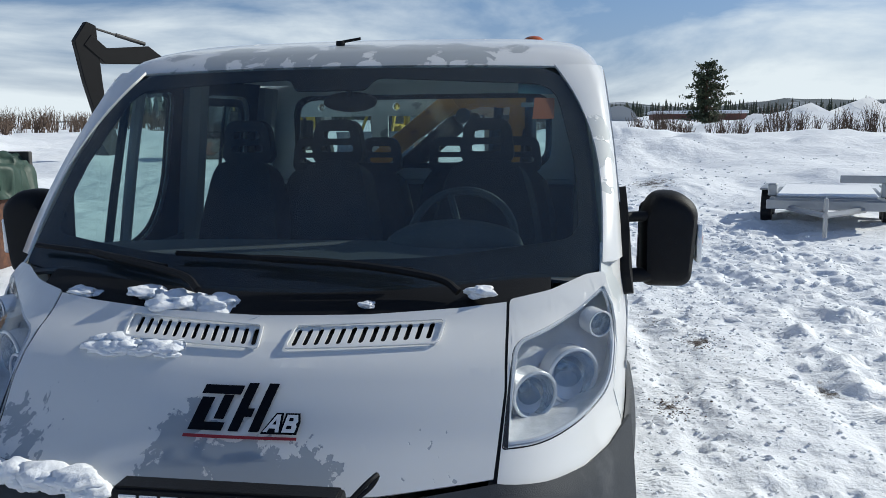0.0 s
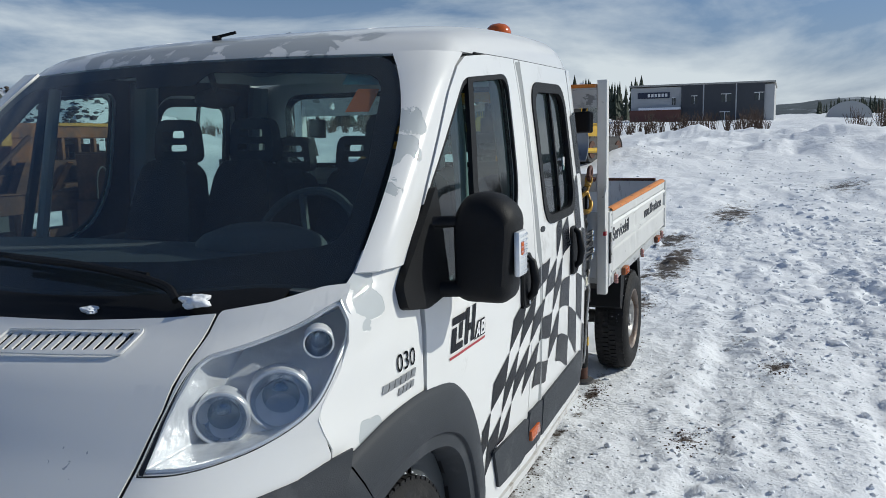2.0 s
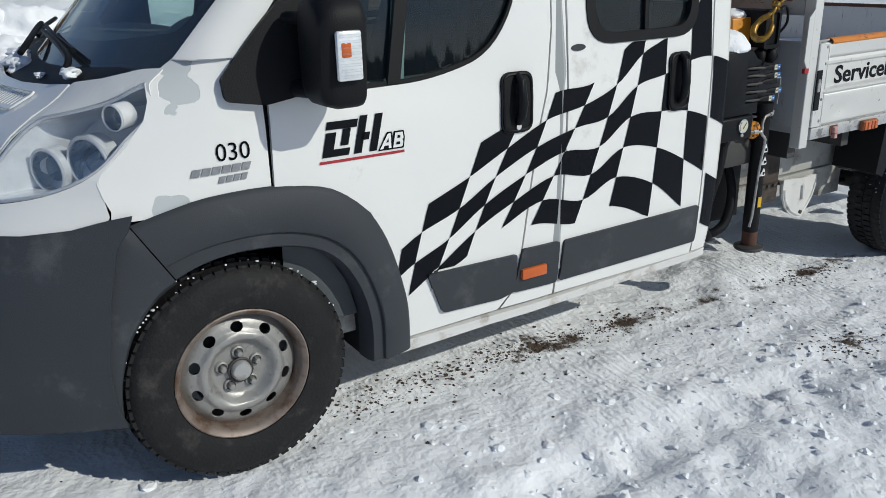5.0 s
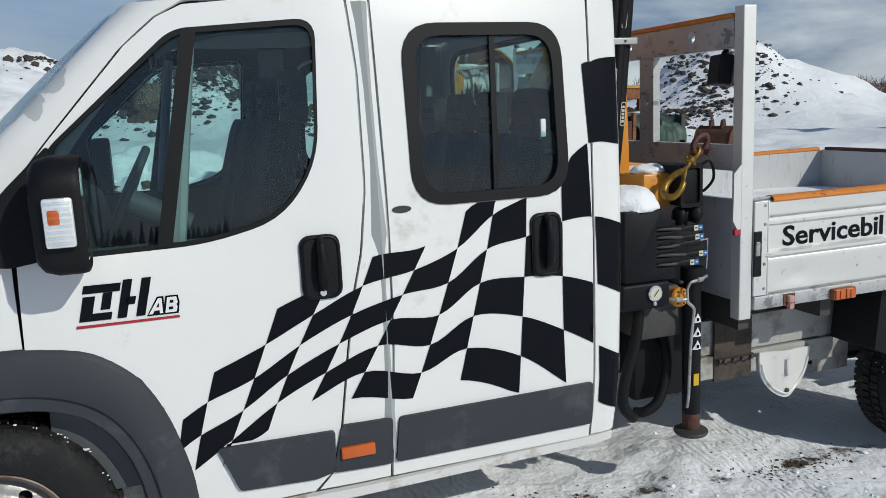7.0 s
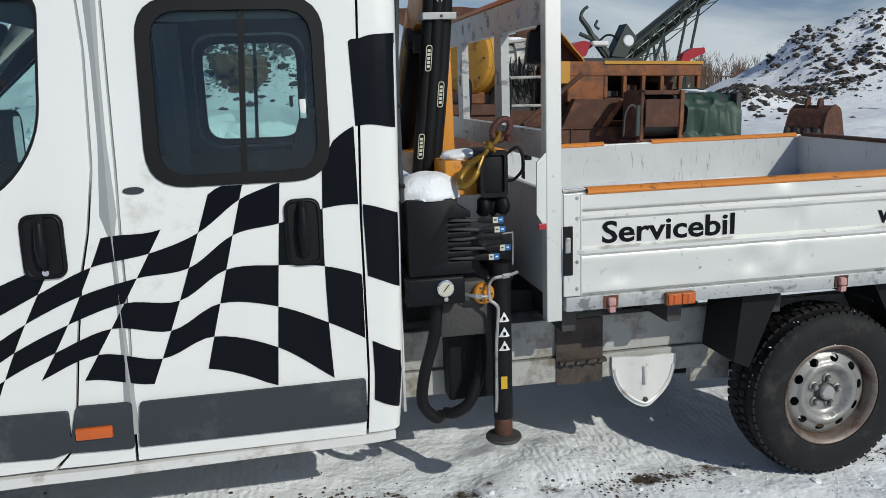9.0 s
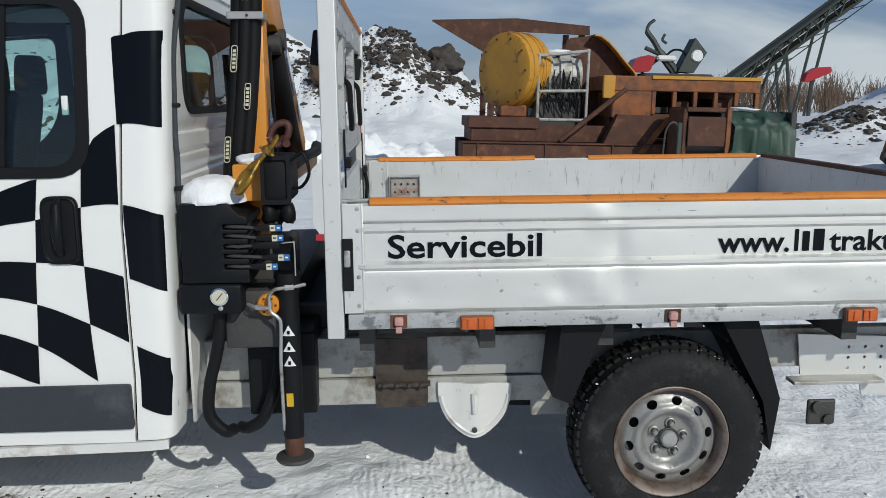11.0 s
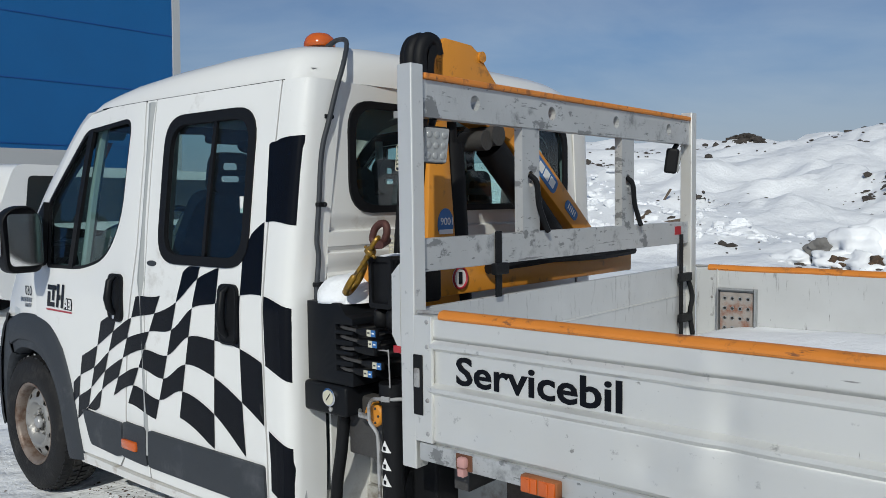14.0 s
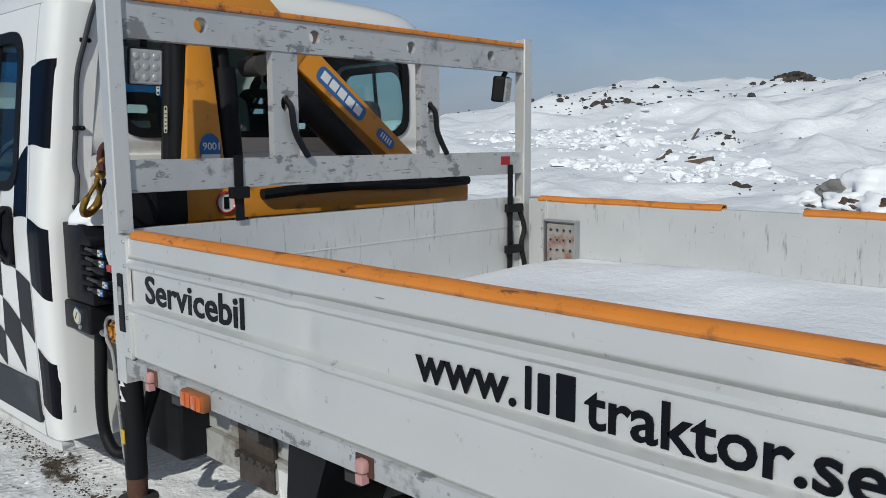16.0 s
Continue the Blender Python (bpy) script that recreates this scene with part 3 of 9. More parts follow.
def fbm(x, y, octaves=4, seed=0, gain=0.5):
    t, a = 0, 1.0
    for k in range(octaves):
        t, a, x, y = t + a * value_noise(x, y, seed + k), a * gain, x * 2.03 + 7.1, y * 2.03 - 3.7
    return t


def lump(bm, at, size, seed=0, sub=3, rough=0.25, flat=None):
    """An uneven stone-like or snow-like lump."""
    r = bmesh.ops.create_icosphere(bm, subdivisions=sub, radius=1.0)
    off = Vector((seed * 3.17, seed * 1.31, seed * 0.77))
    for v in r["verts"]:
        d = v.co.normalized()
        k = 1 + rough * noise.noise(d * 1.4 + off) + rough * 0.5 * noise.noise(d * 3.3 + off)
        p = Vector((d.x * size[0], d.y * size[1], d.z * size[2])) * k
        if flat is not None:
            p.z = max(p.z, flat)
        v.co = p + Vector(at)
    return r["verts"]

# ---- the truck: body frame with x rearwards from the front axle, y to its right side, z up ----
PITCH = Matrix.Translation((0, 0.053, 0.365)) @ Matrix.Rotation(radians(-1.6), 4, "Y") @ Matrix.Translation((0, 0, -0.365))
truck = root("crew_cab_truck", "white crew cab truck with flaking paint and chequered flag film", "truck", PITCH)
NOSE = [(0.25, -0.86), (0.35, -0.91), (0.50, -0.93), (0.70, -0.915), (0.86, -0.85), (0.93, -0.775), (1.0, -0.705), (1.08, -0.64), (1.15, -0.575), (1.2, -0.505), (1.235, -0.44), (1.282, -0.386), (1.31, -0.345), (1.4, -0.2), (1.5, -0.1)]
WIDE = [(0.28, 1.022), (0.45, 1.042), (0.70, 1.05), (1.0, 1.055), (1.15, 1.055), (1.25, 1.046), (1.45, 1.028), (1.7, 1.0), (1.9, 0.975), (2.05, 0.952)]
TAPER = [(-0.6, 0.16), (-0.3, 0.068), (-0.15, 0.045), (0.0, 0.028), (0.2, 0.008), (0.35, 0.0), (1.15, -0.022), (1.7, -0.010), (2.087, 0.0), (2.135, 0.002), (2.168, 0.012), (2.196, 0.035), (2.215, 0.07), (2.23, 0.11)]
WING = [(0.30, -0.50, 0.955), (0.86, -0.40, 0.985), (0.93, -0.31, 1.0), (0.945, -0.305, 1.003), (1.0, -0.325, 0.988), (1.05, -0.335, 0.975), (1.10, -0.285, 0.982), (1.15, -0.232, 0.989), (1.20, -0.185, 0.988), (1.25, -0.165, 0.979), (1.297, -0.160, 0.955), (1.33, -0.115, 0.945), (1.36, -0.07, 0.948), (1.41, -0.02, 0.950), (1.60, 0.14, 0.95)]


def nose_x(y, z):
    y = abs(y)
    return lerp(z, NOSE) + 0.16 * y * y + lerp(z, [(0.90, 2.9), (0.95, 2.7), (1.05, 2.05), (1.2, 1.88), (1.3, 0.74)]) * max(0.0, y - 0.68) ** 2


def side_y(x, z):
    a = lerp(z, WIDE) - lerp(x, TAPER)
    if x < 0.15 and z < 1.6:
        xf, yf = lerp(z, [(w[0], w[1]) for w in WING]), lerp(z, [(w[0], w[2]) for w in WING])
        yd = lerp(z, WIDE) - lerp(0.15, TAPER)
        t = (x - xf) / (0.15 - xf)
        a = yf + (yd - yf) * (1 - (1 - min(1.0, t)) ** 1.7) if t > 0 else yf + (yd - yf) * 1.7 * t
    return a


def on_side(s, off=0.0):
    return lambda x, z: Vector((x, s * (side_y(x, z) + off), z))


def on_nose(off=0.0):
    return lambda y, z: Vector((nose_x(y, z) - off, y, z + off * 0.5))


def screen_x(y, z):
    t = (z - 1.354) / 0.6
    return -0.228 + 0.613 * t + 0.02 * math.sin(max(0, min(1, t)) * math.pi) * -1 + 0.17 * y * y


CORNER = [(0.0, 0.0), (0.06, 0.002), (0.10, 0.006), (0.122, 0.014), (0.136, 0.03), (0.143, 0.055), (0.146, 0.11), (0.147, 0.165)]


def on_screen(off=0.0):
    return lambda y, z: Vector((screen_x(y, z) - off, y, z + off))


FD_WIN = rounded([(0.30, 1.225), (0.27, 1.545), (0.66, 1.895), (1.105, 1.925), (1.075, 1.47), (0.945, 1.29), (0.70, 1.232)], [0.03, 0.04, 0.05, 0.07, 0.15, 0.12, 0.1])
RD_WIN = rounded([(1.385, 1.292), (1.387, 1.905), (1.995, 1.905), (1.99, 1.29)], 0.13, 6)
RD_GLASS = rounded([(1.43, 1.33), (1.432, 1.862), (1.953, 1.862), (1.948, 1.328)], 0.10, 6)
ARCH_OUT = [(0.60, 0.29), (0.588, 0.46), (0.557, 0.60), (0.515, 0.72), (0.457, 0.82), (0.38, 0.89), (0.29, 0.935), (0.13, 0.957), (-0.05, 0.952), (-0.17, 0.928), (-0.265, 0.902)]
ARCH_IN = [(0.445, 0.28), (0.438, 0.44), (0.405, 0.57), (0.345, 0.675), (0.27, 0.735), (0.18, 0.765), (0.085, 0.775), (0.01, 0.775), (-0.06, 0.765), (-0.115, 0.748), (-0.165, 0.725)]
FLARE_OUT = [(-0.268, 0.900), (-0.305, 0.905), (-0.345, 0.865), (-0.39, 0.80), (-0.43, 0.72), (-0.46, 0.62), (-0.478, 0.50), (-0.485, 0.31)]
FLARE_IN = [(-0.168, 0.723), (-0.205, 0.70), (-0.245, 0.665), (-0.285, 0.615), (-0.32, 0.555), (-0.345, 0.48), (-0.362, 0.40), (-0.37, 0.30)]
CUT = (spread(-0.7, 2.3, 0.07), spread(0.3, 2.1, 0.07))

for s, side in ((-1, "driver"), (1, "passenger")):
    own = s < 0
    # front door
    door = part("front_door", sheet([(0.155, 0.955), (0.163, 1.21), (0.15, 1.41), (0.275, 1.565), (0.52, 1.845), (0.62, 1.93), (0.70, 1.968), (0.9, 1.985), (1.205, 1.985), (1.222, 1.75), (1.215, 1.37), (1.185, 1.16), (1.15, 1.02), (1.115, 0.80), (1.085, 0.58), (1.06, 0.42), (0.985, 0.345), (0.60, 0.335), (0.592, 0.46), (0.565, 0.60), (0.525, 0.725), (0.468, 0.83), (0.39, 0.90), (0.30, 0.945)], [FD_WIN], CUT, on_side(s)), M_PAINT, truck, "white front door with chequered film", smooth=True)
    thick(door, 0.02, 0)
    p = part("window_seal", sheet(FD_WIN, [[(0.62 + (x - 0.62) * 0.965 + 0.006, 1.56 + (z - 1.56) * 0.95) for x, z in FD_WIN]], CUT, on_side(s, 0.002)), M_BLACK, door, smooth=True)
    thick(p, 0.012)
    p = part("window_pane", sheet(FD_WIN, (), CUT, on_side(s, -0.012)), G_SIDE, door, smooth=True)
    p = part("window_bar", sheet([(0.555, 1.235), (0.60, 1.235), (0.735, 1.90), (0.69, 1.895)], (), CUT, on_side(s, 0.004)), M_BLACK, door, smooth=True)
    thick(p, 0.016)
    # rear door
    rdoor = part("rear_door", sheet([(1.294, 1.985), (1.296, 1.37), (1.288, 0.84), (1.262, 0.345), (2.062, 0.335), (2.078, 0.57), (2.078, 1.16), (2.112, 1.985)], [RD_WIN], CUT, on_side(s)), M_PAINT, truck, "white rear door with chequered film", smooth=True)
    thick(rdoor, 0.02)
    p = part("window_seal", sheet(RD_WIN, [RD_GLASS], CUT, on_side(s, 0.006)), M_BLACK, rdoor, smooth=True)
    thick(p, 0.02)
    part("window_pane", sheet(RD_GLASS, (), CUT, on_side(s, -0.006)), G_SIDE, rdoor, smooth=True)
    p = part("window_bar", sheet([(1.69, 1.33), (1.71, 1.33), (1.735, 1.862), (1.715, 1.862)], (), CUT, on_side(s, 0.002)), M_BLACK, rdoor, smooth=True)
    thick(p, 0.012)
    part("window_latch", cbox(1.898, 1.920, s * (side_y(1.86, 1.53) - 0.012) - 0.006, s * (side_y(1.86, 1.53) - 0.012) + 0.006, 1.50, 1.565, 0.004), M_PAINT, rdoor, "small white window latch", smooth=True)
    # black sheet added behind the doors as the shade in their gaps
    gap_sheet = sheet([(0.10, 0.93), (0.11, 1.38), (0.27, 1.59), (0.51, 1.87), (0.66, 1.975), (0.9, 1.99), (2.13, 1.99), (2.10, 1.16), (2.09, 0.34), (0.61, 0.34), (0.58, 0.6), (0.5, 0.82), (0.36, 0.93)], [FD_WIN, [(1.69 + (x - 1.69) * 1.04, 1.6 + (z - 1.6) * 1.04) for x, z in RD_WIN]], CUT, on_side(s, -0.026))
    part("door_seal", gap_sheet, M_BLACK, truck, "black sheet added behind the door gaps to darken them", smooth=True)
    # pillar between the doors, with the fuel flap
    bm = bmesh.new()
    rows = []
    for z in np.linspace(0.345, 1.985, 40):
        xa = lerp(z, [(0.34, 0.995), (0.42, 1.07), (0.58, 1.094), (0.80, 1.124), (1.02, 1.159), (1.16, 1.194), (1.37, 1.224), (1.75, 1.231), (1.985, 1.214)])
        xb = lerp(z, [(0.345, 1.252), (0.84, 1.279), (1.37, 1.287), (1.985, 1.285)])
        rows.append([Vector((xa + (xb - xa) * t, s * (side_y(xa + (xb - xa) * t, z) - 0.001 + 0.0005 * math.sin(math.pi * t)), z)) for t in np.linspace(0, 1, 7)])
    loft(bm, rows)
    pil = part("door_pillar", bm, M_PAINT, truck, smooth="all")
    thick(pil, 0.02)
    flap = part("fuel_flap", sheet([(1.134, 0.855), (1.274, 0.85), (1.266, 0.645), (1.104, 0.645)], (), CUT, on_side(s, 0.004)), M_PAINT, pil, smooth=True)
    thick(flap, 0.006)
    # rear corner and sill
    bm = bmesh.new()
    rows = []
    for d, f in CORNER:
        rows.append([Vector((lerp(z, [(0.34, 2.072), (0.57, 2.087), (1.16, 2.087), (1.985, 2.121)]) + d * lerp(z, [(0.34, 0.85), (1.1, 0.95), (1.985, 0.92)]), s * (lerp(z, WIDE) + 0.006 - f), z)) for z in np.linspace(0.34, 1.985, 20)])
    loft(bm, rows)
    cor = part("rear_corner", bm, M_PAINT, truck, smooth="all")
    thick(cor, 0.008)
    sill = part("sill", sheet([(0.56, 0.325), (2.17, 0.335), (2.17, 0.30), (1.25, 0.295), (0.95, 0.292), (0.575, 0.278)], (), CUT, on_side(s, -0.012)), M_SILL, truck, smooth=True)
    thick(sill, 0.05)
    # front wing
    bm = bmesh.new()
    loft(bm, [[Vector((xf + (0.147 - xf) * t, s * side_y(xf + (0.147 - xf) * t, z), z)) for t in np.linspace(0, 1, 14)] for z, xf in [(z, lerp(z, [(w[0], w[1]) for w in WING])) for z in (0.925, 0.96, 1.0, 1.02, 1.04, 1.07, 1.10, 1.125, 1.15, 1.175, 1.20, 1.225, 1.25, 1.275, 1.297, 1.315, 1.33, 1.345, 1.36, 1.385, 1.41)]])
    wing = part("front_wing", bm, M_FENDER, truck, "white front wing with flaked patches", smooth="all")
    thick(wing, 0.006)
    # headlight outline and the white corner panel round it
    LAMP = rounded([(s * 0.690, 0.984), (s * 0.698, 1.10), (s * 0.706, 1.198), (s * 0.80, 1.221), (s * 0.88, 1.252), (s * 0.93, 1.288), (s * 0.955, 1.302), (s * 0.972, 1.265), (s * 0.983, 1.21), (s * 0.984, 1.14), (s * 0.970, 1.058), (s * 0.90, 1.008), (s * 0.80, 0.984)], [0.008, 0.02, 0.03, 0.05, 0.05, 0.03, 0.012, 0.03, 0.03, 0.04, 0.05, 0.06, 0.06], 5)
    edge = rounded([(s * 0.681, 0.917), (s * 0.695, 1.1), (s * 0.686, 1.287), (s * 0.80, 1.304), (s * 0.90, 1.332), (s * 0.958, 1.335), (s * 0.965, 1.305), (s * 0.980, 1.26), (s * 0.990, 1.21), (s * 0.992, 1.14), (s * 0.979, 1.055), (s * 0.988, 1.0), (s * 1.003, 0.938), (s * 0.98, 0.912), (s * 0.90, 0.900), (s * 0.80, 0.905)], [0.01] * 13 + [0.03, 0.04, 0.04], 3)
    trim = part("lamp_surround", sheet(edge, [[(s * 0.845 + (y - s * 0.845) * 1.012, 1.14 + (z - 1.14) * 1.012) for y, z in LAMP]], (spread(-1.05, 1.05, 0.025), spread(0.89, 1.35, 0.025)), on_nose(-0.001)), M_PAINT, truck, smooth="all")
    thick(trim, 0.004)
    part("hood_seam", sheet([(s * 0.66, 0.90), (s * 0.66, 1.29), (s * 0.702, 1.29), (s * 0.704, 0.92)], (), ((), spread(0.9, 1.3, 0.03)), on_nose(-0.003)), M_BLACK, truck, smooth="all")
    # headlight: housing, two round reflectors, side lamp, lens
    fine = (spread(-1.05, 1.05, 0.03), spread(0.95, 1.33, 0.03))
    mid_y, mid_z = s * 0.85, 1.12
    shrink = lambda y, z, k: (mid_y + (y - mid_y) * k, mid_z + (z - mid_z) * k)
    deep = lambda y, z: nose_x(y, z) + 0.20 - 0.25 * max(0.0, abs(y) - 0.80)
    bm = sheet([shrink(y, z, 0.93) for y, z in LAMP], (), fine, lambda y, z: Vector((deep(y, z), y, z)))
    lamp = part("headlight", bm, M_REFL, truck, "clear headlight with two round reflectors", smooth=True)
    bm = bmesh.new()
    loft(bm, [[Vector((nose_x(y, z) + 0.004, y, z)) for y, z in LAMP], [Vector((deep(*shrink(y, z, 0.93)), *shrink(y, z, 0.93))) for y, z in LAMP]], True)
    part("lamp_bowl", bm, M_REFL, lamp, smooth=True)
    part("lens", sheet(LAMP, (), fine, on_nose(0.004)), G_LAMP, lamp, smooth="all")
    for cx, cy, cz, r in ((-0.305, 0.853, 1.078, 0.072), (-0.405, 0.75, 1.052, 0.06), (-0.235, 0.93, 1.212, 0.034)):
        rot = Vector((0, 0, 1)).rotation_difference(Vector((1, s * -0.62, 0.06)).normalized()).to_matrix().to_4x4()
        bm = bmesh.new()
        lathe(bm, [(-0.026, r * 1.06), (-0.024, r * 1.0), (0.0, r * 0.97), (0.016, r * 0.88), (0.034, r * 0.62), (0.044, r * 0.34), (0.030, r * 0.30), (0.026, r * 0.16), (0.026, 0.002)], "z", seg=32, cap=False)
        bmesh.ops.transform(bm, matrix=Matrix.Translation((cx, s * cy, cz)) @ rot, verts=bm.verts[:])
        part("reflector", bm, M_BRIGHT, lamp, smooth=True)
        bm = bmesh.new()
        bmesh.ops.create_uvsphere(bm, u_segments=18, v_segments=10, radius=r * 0.66, matrix=Matrix.Translation((cx + 0.004, s * cy, cz)) @ rot @ Matrix.Diagonal((1, 1, 0.4, 1)))
        part("bulb_lens", bm, G_BULB, lamp, smooth="all")
        bm = bmesh.new()
        tube(bm, [Matrix.Translation((cx, s * cy, cz)) @ rot @ Vector((1.08 * r * math.cos(a), 1.08 * r * math.sin(a), -0.026)) for a in np.linspace(0, 2 * math.pi, 33)], 0.085 * r, 8, False)
        part("bezel", bm, M_BEZEL, lamp, smooth=True)
        bm = bmesh.new()
        lathe(bm, [(-0.022, r * 1.10), (0.006, r * 1.13), (0.03, r * 1.10)], "z", seg=32, cap=False)
        bmesh.ops.transform(bm, matrix=Matrix.Translation((cx, s * cy, cz)) @ rot, verts=bm.verts[:])
        part("reflector_barrel", bm, M_REFL, lamp, smooth=True)
    bm = bmesh.new()
    tube(bm, [(nose_x(y, z) + 0.012, y, z) for y, z in [shrink(y, z, 0.955) for y, z in LAMP] + [shrink(*LAMP[0], 0.955)]], 0.006, 6, False)
    part("lamp_rim", bm, M_BEZEL, lamp, smooth=True)
    # wheel arch cladding
    bm = bmesh.new()
    rows = []
    for k, off in ((-0.07, 0.006), (-0.05, 0.013), (0.04, 0.024), (0.35, 0.036), (0.64, 0.040), (0.67, 0.037), (0.69, 0.026), (0.71, 0.026), (0.93, 0.026), (1.0, 0.0), (1.02, -0.06)):
        rows.append([Vector((x0 + (x1 - x0) * k, s * (side_y(x0 + (x1 - x0) * k, z0 + (z1 - z0) * k) + off), z0 + (z1 - z0) * k)) for (x0, z0), (x1, z1) in zip(ARCH_OUT, ARCH_IN)])
    loft(bm, [smooth_line(r, 3) for r in rows])
    arch = part("wheel_arch_trim", bm, M_CLAD, truck, "dark grey plastic wheel arch", smooth=True)
    bm = bmesh.new()
    for (x0, z0), (x1, z1) in zip(ARCH_IN + FLARE_IN[1:], ARCH_IN[1:] + FLARE_IN[1:]):
        vs = [bm.verts.new(p) for p in ((x0, s * 1.0, z0), (x1, s * 1.0, z1), (x1, s * 0.55, z1), (x0, s * 0.55, z0))]
        bm.faces.new(vs)
    vs = [bm.verts.new((x, s * 0.55, z)) for x, z in ARCH_IN + FLARE_IN[1:]]
    bm.faces.new(vs)
    part("wheel_housing", bm, M_BLACK, truck)
    # door cladding strips
    for ring, own_part in (([(0.672, 0.562), (1.06, 0.558), (1.055, 0.41), (0.99, 0.392), (0.735, 0.40)], door), ([(1.085, 0.572), (1.265, 0.568), (1.258, 0.398), (1.045, 0.405)], pil), ([(1.29, 0.565), (2.07, 0.561), (2.068, 0.392), (1.272, 0.40)], rdoor)):
        p = part("rubbing_strip", sheet(rounded(ring, 0.012, 2), (), CUT, on_side(s, 0.014)), M_CLAD, own_part, "dark grey plastic rubbing strip", smooth=True)
        thick(p, 0.016)
    bm = cbox(1.075, 1.195, s * (side_y(1.13, 0.47) + 0.022) - 0.012, s * (side_y(1.13, 0.47) + 0.022) + 0.012, 0.452, 0.495, 0.006)
    part("side_marker", bm, M_AMBER, truck, "amber side marker", smooth=True)
    # door handles
    for x0, x1, z0, z1, dd in ((0.985, 1.118, 1.02, 1.232, door), (1.82, 1.943, 1.0, 1.232, rdoor)):
        h = part("door_handle", sheet(rounded([(x0, z0), (x0, z1), (x1, z1), (x1, z0)], 0.04), (), CUT, on_side(s, 0.012)), M_BLACK, dd, "black recessed door handle", smooth=True)
        thick(h, 0.016)
        xm = (x0 + x1) / 2
        bm = bmesh.new()
        tube(bm, [(xm, s * (side_y(xm, z) + o), z) for z, o in ((z0 + 0.035, 0.02), (z0 + 0.06, 0.042), ((z0 + z1) / 2, 0.05), (z1 - 0.03, 0.042), (z1 - 0.012, 0.02))], [0.012, 0.016, 0.018, 0.016, 0.012], 10)
        part("grip", bm, M_GLOSSBLACK, h, smooth=True)
        ringpts = rounded([(x0 + 0.008, z0 + 0.008), (x0 + 0.008, z1 - 0.008), (x1 - 0.008, z1 - 0.008), (x1 - 0.008, z0 + 0.008)], 0.036)
        part("handle_rim", tube(bmesh.new(), [(x, s * (side_y(x, z) + 0.020), z) for x, z in ringpts + ringpts[:1]], 0.005, 6, False), M_GLOSSBLACK, h, smooth=True)
        if dd == door:
            bm = bmesh.new()
            lathe(bm, [(0, 0.011), (0.004, 0.010), (0.005, 0.001)], "y", (xm, s * (side_y(xm, z0) + 0.022) - (0 if s > 0 else 0.005), z0 + 0.022), 14)
            part("lock", bm, M_CHROME, h, smooth=True)
    # door mirror
    tri = part("mirror_base", sheet(rounded([(0.035, 1.235), (0.03, 1.30), (0.155, 1.44), (0.285, 1.565), (0.30, 1.24), (0.15, 1.215)], 0.02), (), CUT, on_side(s, 0.018)), M_BLACK, door, smooth=True)
    thick(tri, 0.03)
    bm = bmesh.new()
    prof = rounded([(-0.085, -0.165), (0.085, -0.165), (0.105, 0.11), (0.04, 0.165), (-0.05, 0.165), (-0.088, 0.10)], 0.045, 5)
    rings = []
    for d, k in ((-0.075, 0.62), (-0.072, 0.80), (-0.055, 0.93), (-0.02, 1.0), (0.04, 1.0), (0.055, 0.985), (0.06, 0.95), (0.045, 0.9)):
        rings.append([Vector((0.315 + d, s * (1.188 + y * k), 1.375 + z * k)) for y, z in prof])
    rows = loft(bm, rings, True)
    bm.faces.new(rows[0])
    bm.faces.new(rows[-1])
    shell = part("mirror_housing", bm, M_BLACK, door, "large black door mirror on two arms", smooth=True)
    for z0, z1 in ((1.44, 1.475), (1.235, 1.275)):
        bm = bmesh.new()
        loft_pts = [Vector((x, s * y, (z0 + z1) / 2)) for x, y in ((0.20, 1.0), (0.245, 1.06), (0.27, 1.14))]
        tube(bm, smooth_line(loft_pts, 3), 0.018 if z0 > 1.4 else 0.026, 10)
        part("mirror_arm", bm, M_BLACK, shell, smooth=True)
    bm = sheet(rounded([(1.095, 1.245), (1.255, 1.245), (1.265, 1.5), (1.1, 1.5)], 0.03), (), ((), ()), lambda y, z: Vector((0.372, s * y, z)))
    part("mirror_glass", bm, M_CHROME, shell)
    bm = cbox(0.275, 0.352, s * 1.296 - 0.010, s * 1.296 + 0.010, 1.295, 1.430, 0.008)
    ind = part("indicator", bm, M_REFL, shell, "clear indicator with amber lamp", smooth=True)
    bm = cbox(0.286, 0.318, s * 1.303 - 0.006, s * 1.303 + 0.006, 1.358, 1.40, 0.006)
    part("lamp", bm, M_AMBER, ind, smooth=True)
    for k in range(8):
        part("lens_rib", cbox(0.282, 0.347, s * 1.3075 - 0.0025, s * 1.3075 + 0.0025, 1.304 + 0.0155 * k, 1.312 + 0.0155 * k, 0.002, 1), G_LAMP, ind, smooth=True)
    # dark gutter between roof and doors
    bm = bmesh.new()
    tube(bm, [(x, s * (side_y(x, 1.985) + 0.004), 1.9855) for x in np.linspace(0.80, 2.12, 24)], 0.0045, 6)
    part("roof_gutter", bm, M_BLACK, truck, smooth=True)
    # A pillar between windscreen and door
    bm = bmesh.new()
    edge, mid1, mid2, gap = [], [], [], []
    for t in np.linspace(0, 1, 14):
        z = 1.355 + t * 0.625
        ye = 0.952 - 0.155 * t ** 3 + 0.01 * math.sin(t * math.pi)
        e = Vector((screen_x(ye, z), s * ye, z))
        gx = lerp(z, [(1.33, 0.12), (1.41, 0.142), (1.565, 0.267), (1.845, 0.512), (1.93, 0.61), (1.98, 0.70)])
        g = Vector((gx, s * side_y(gx, z), z))
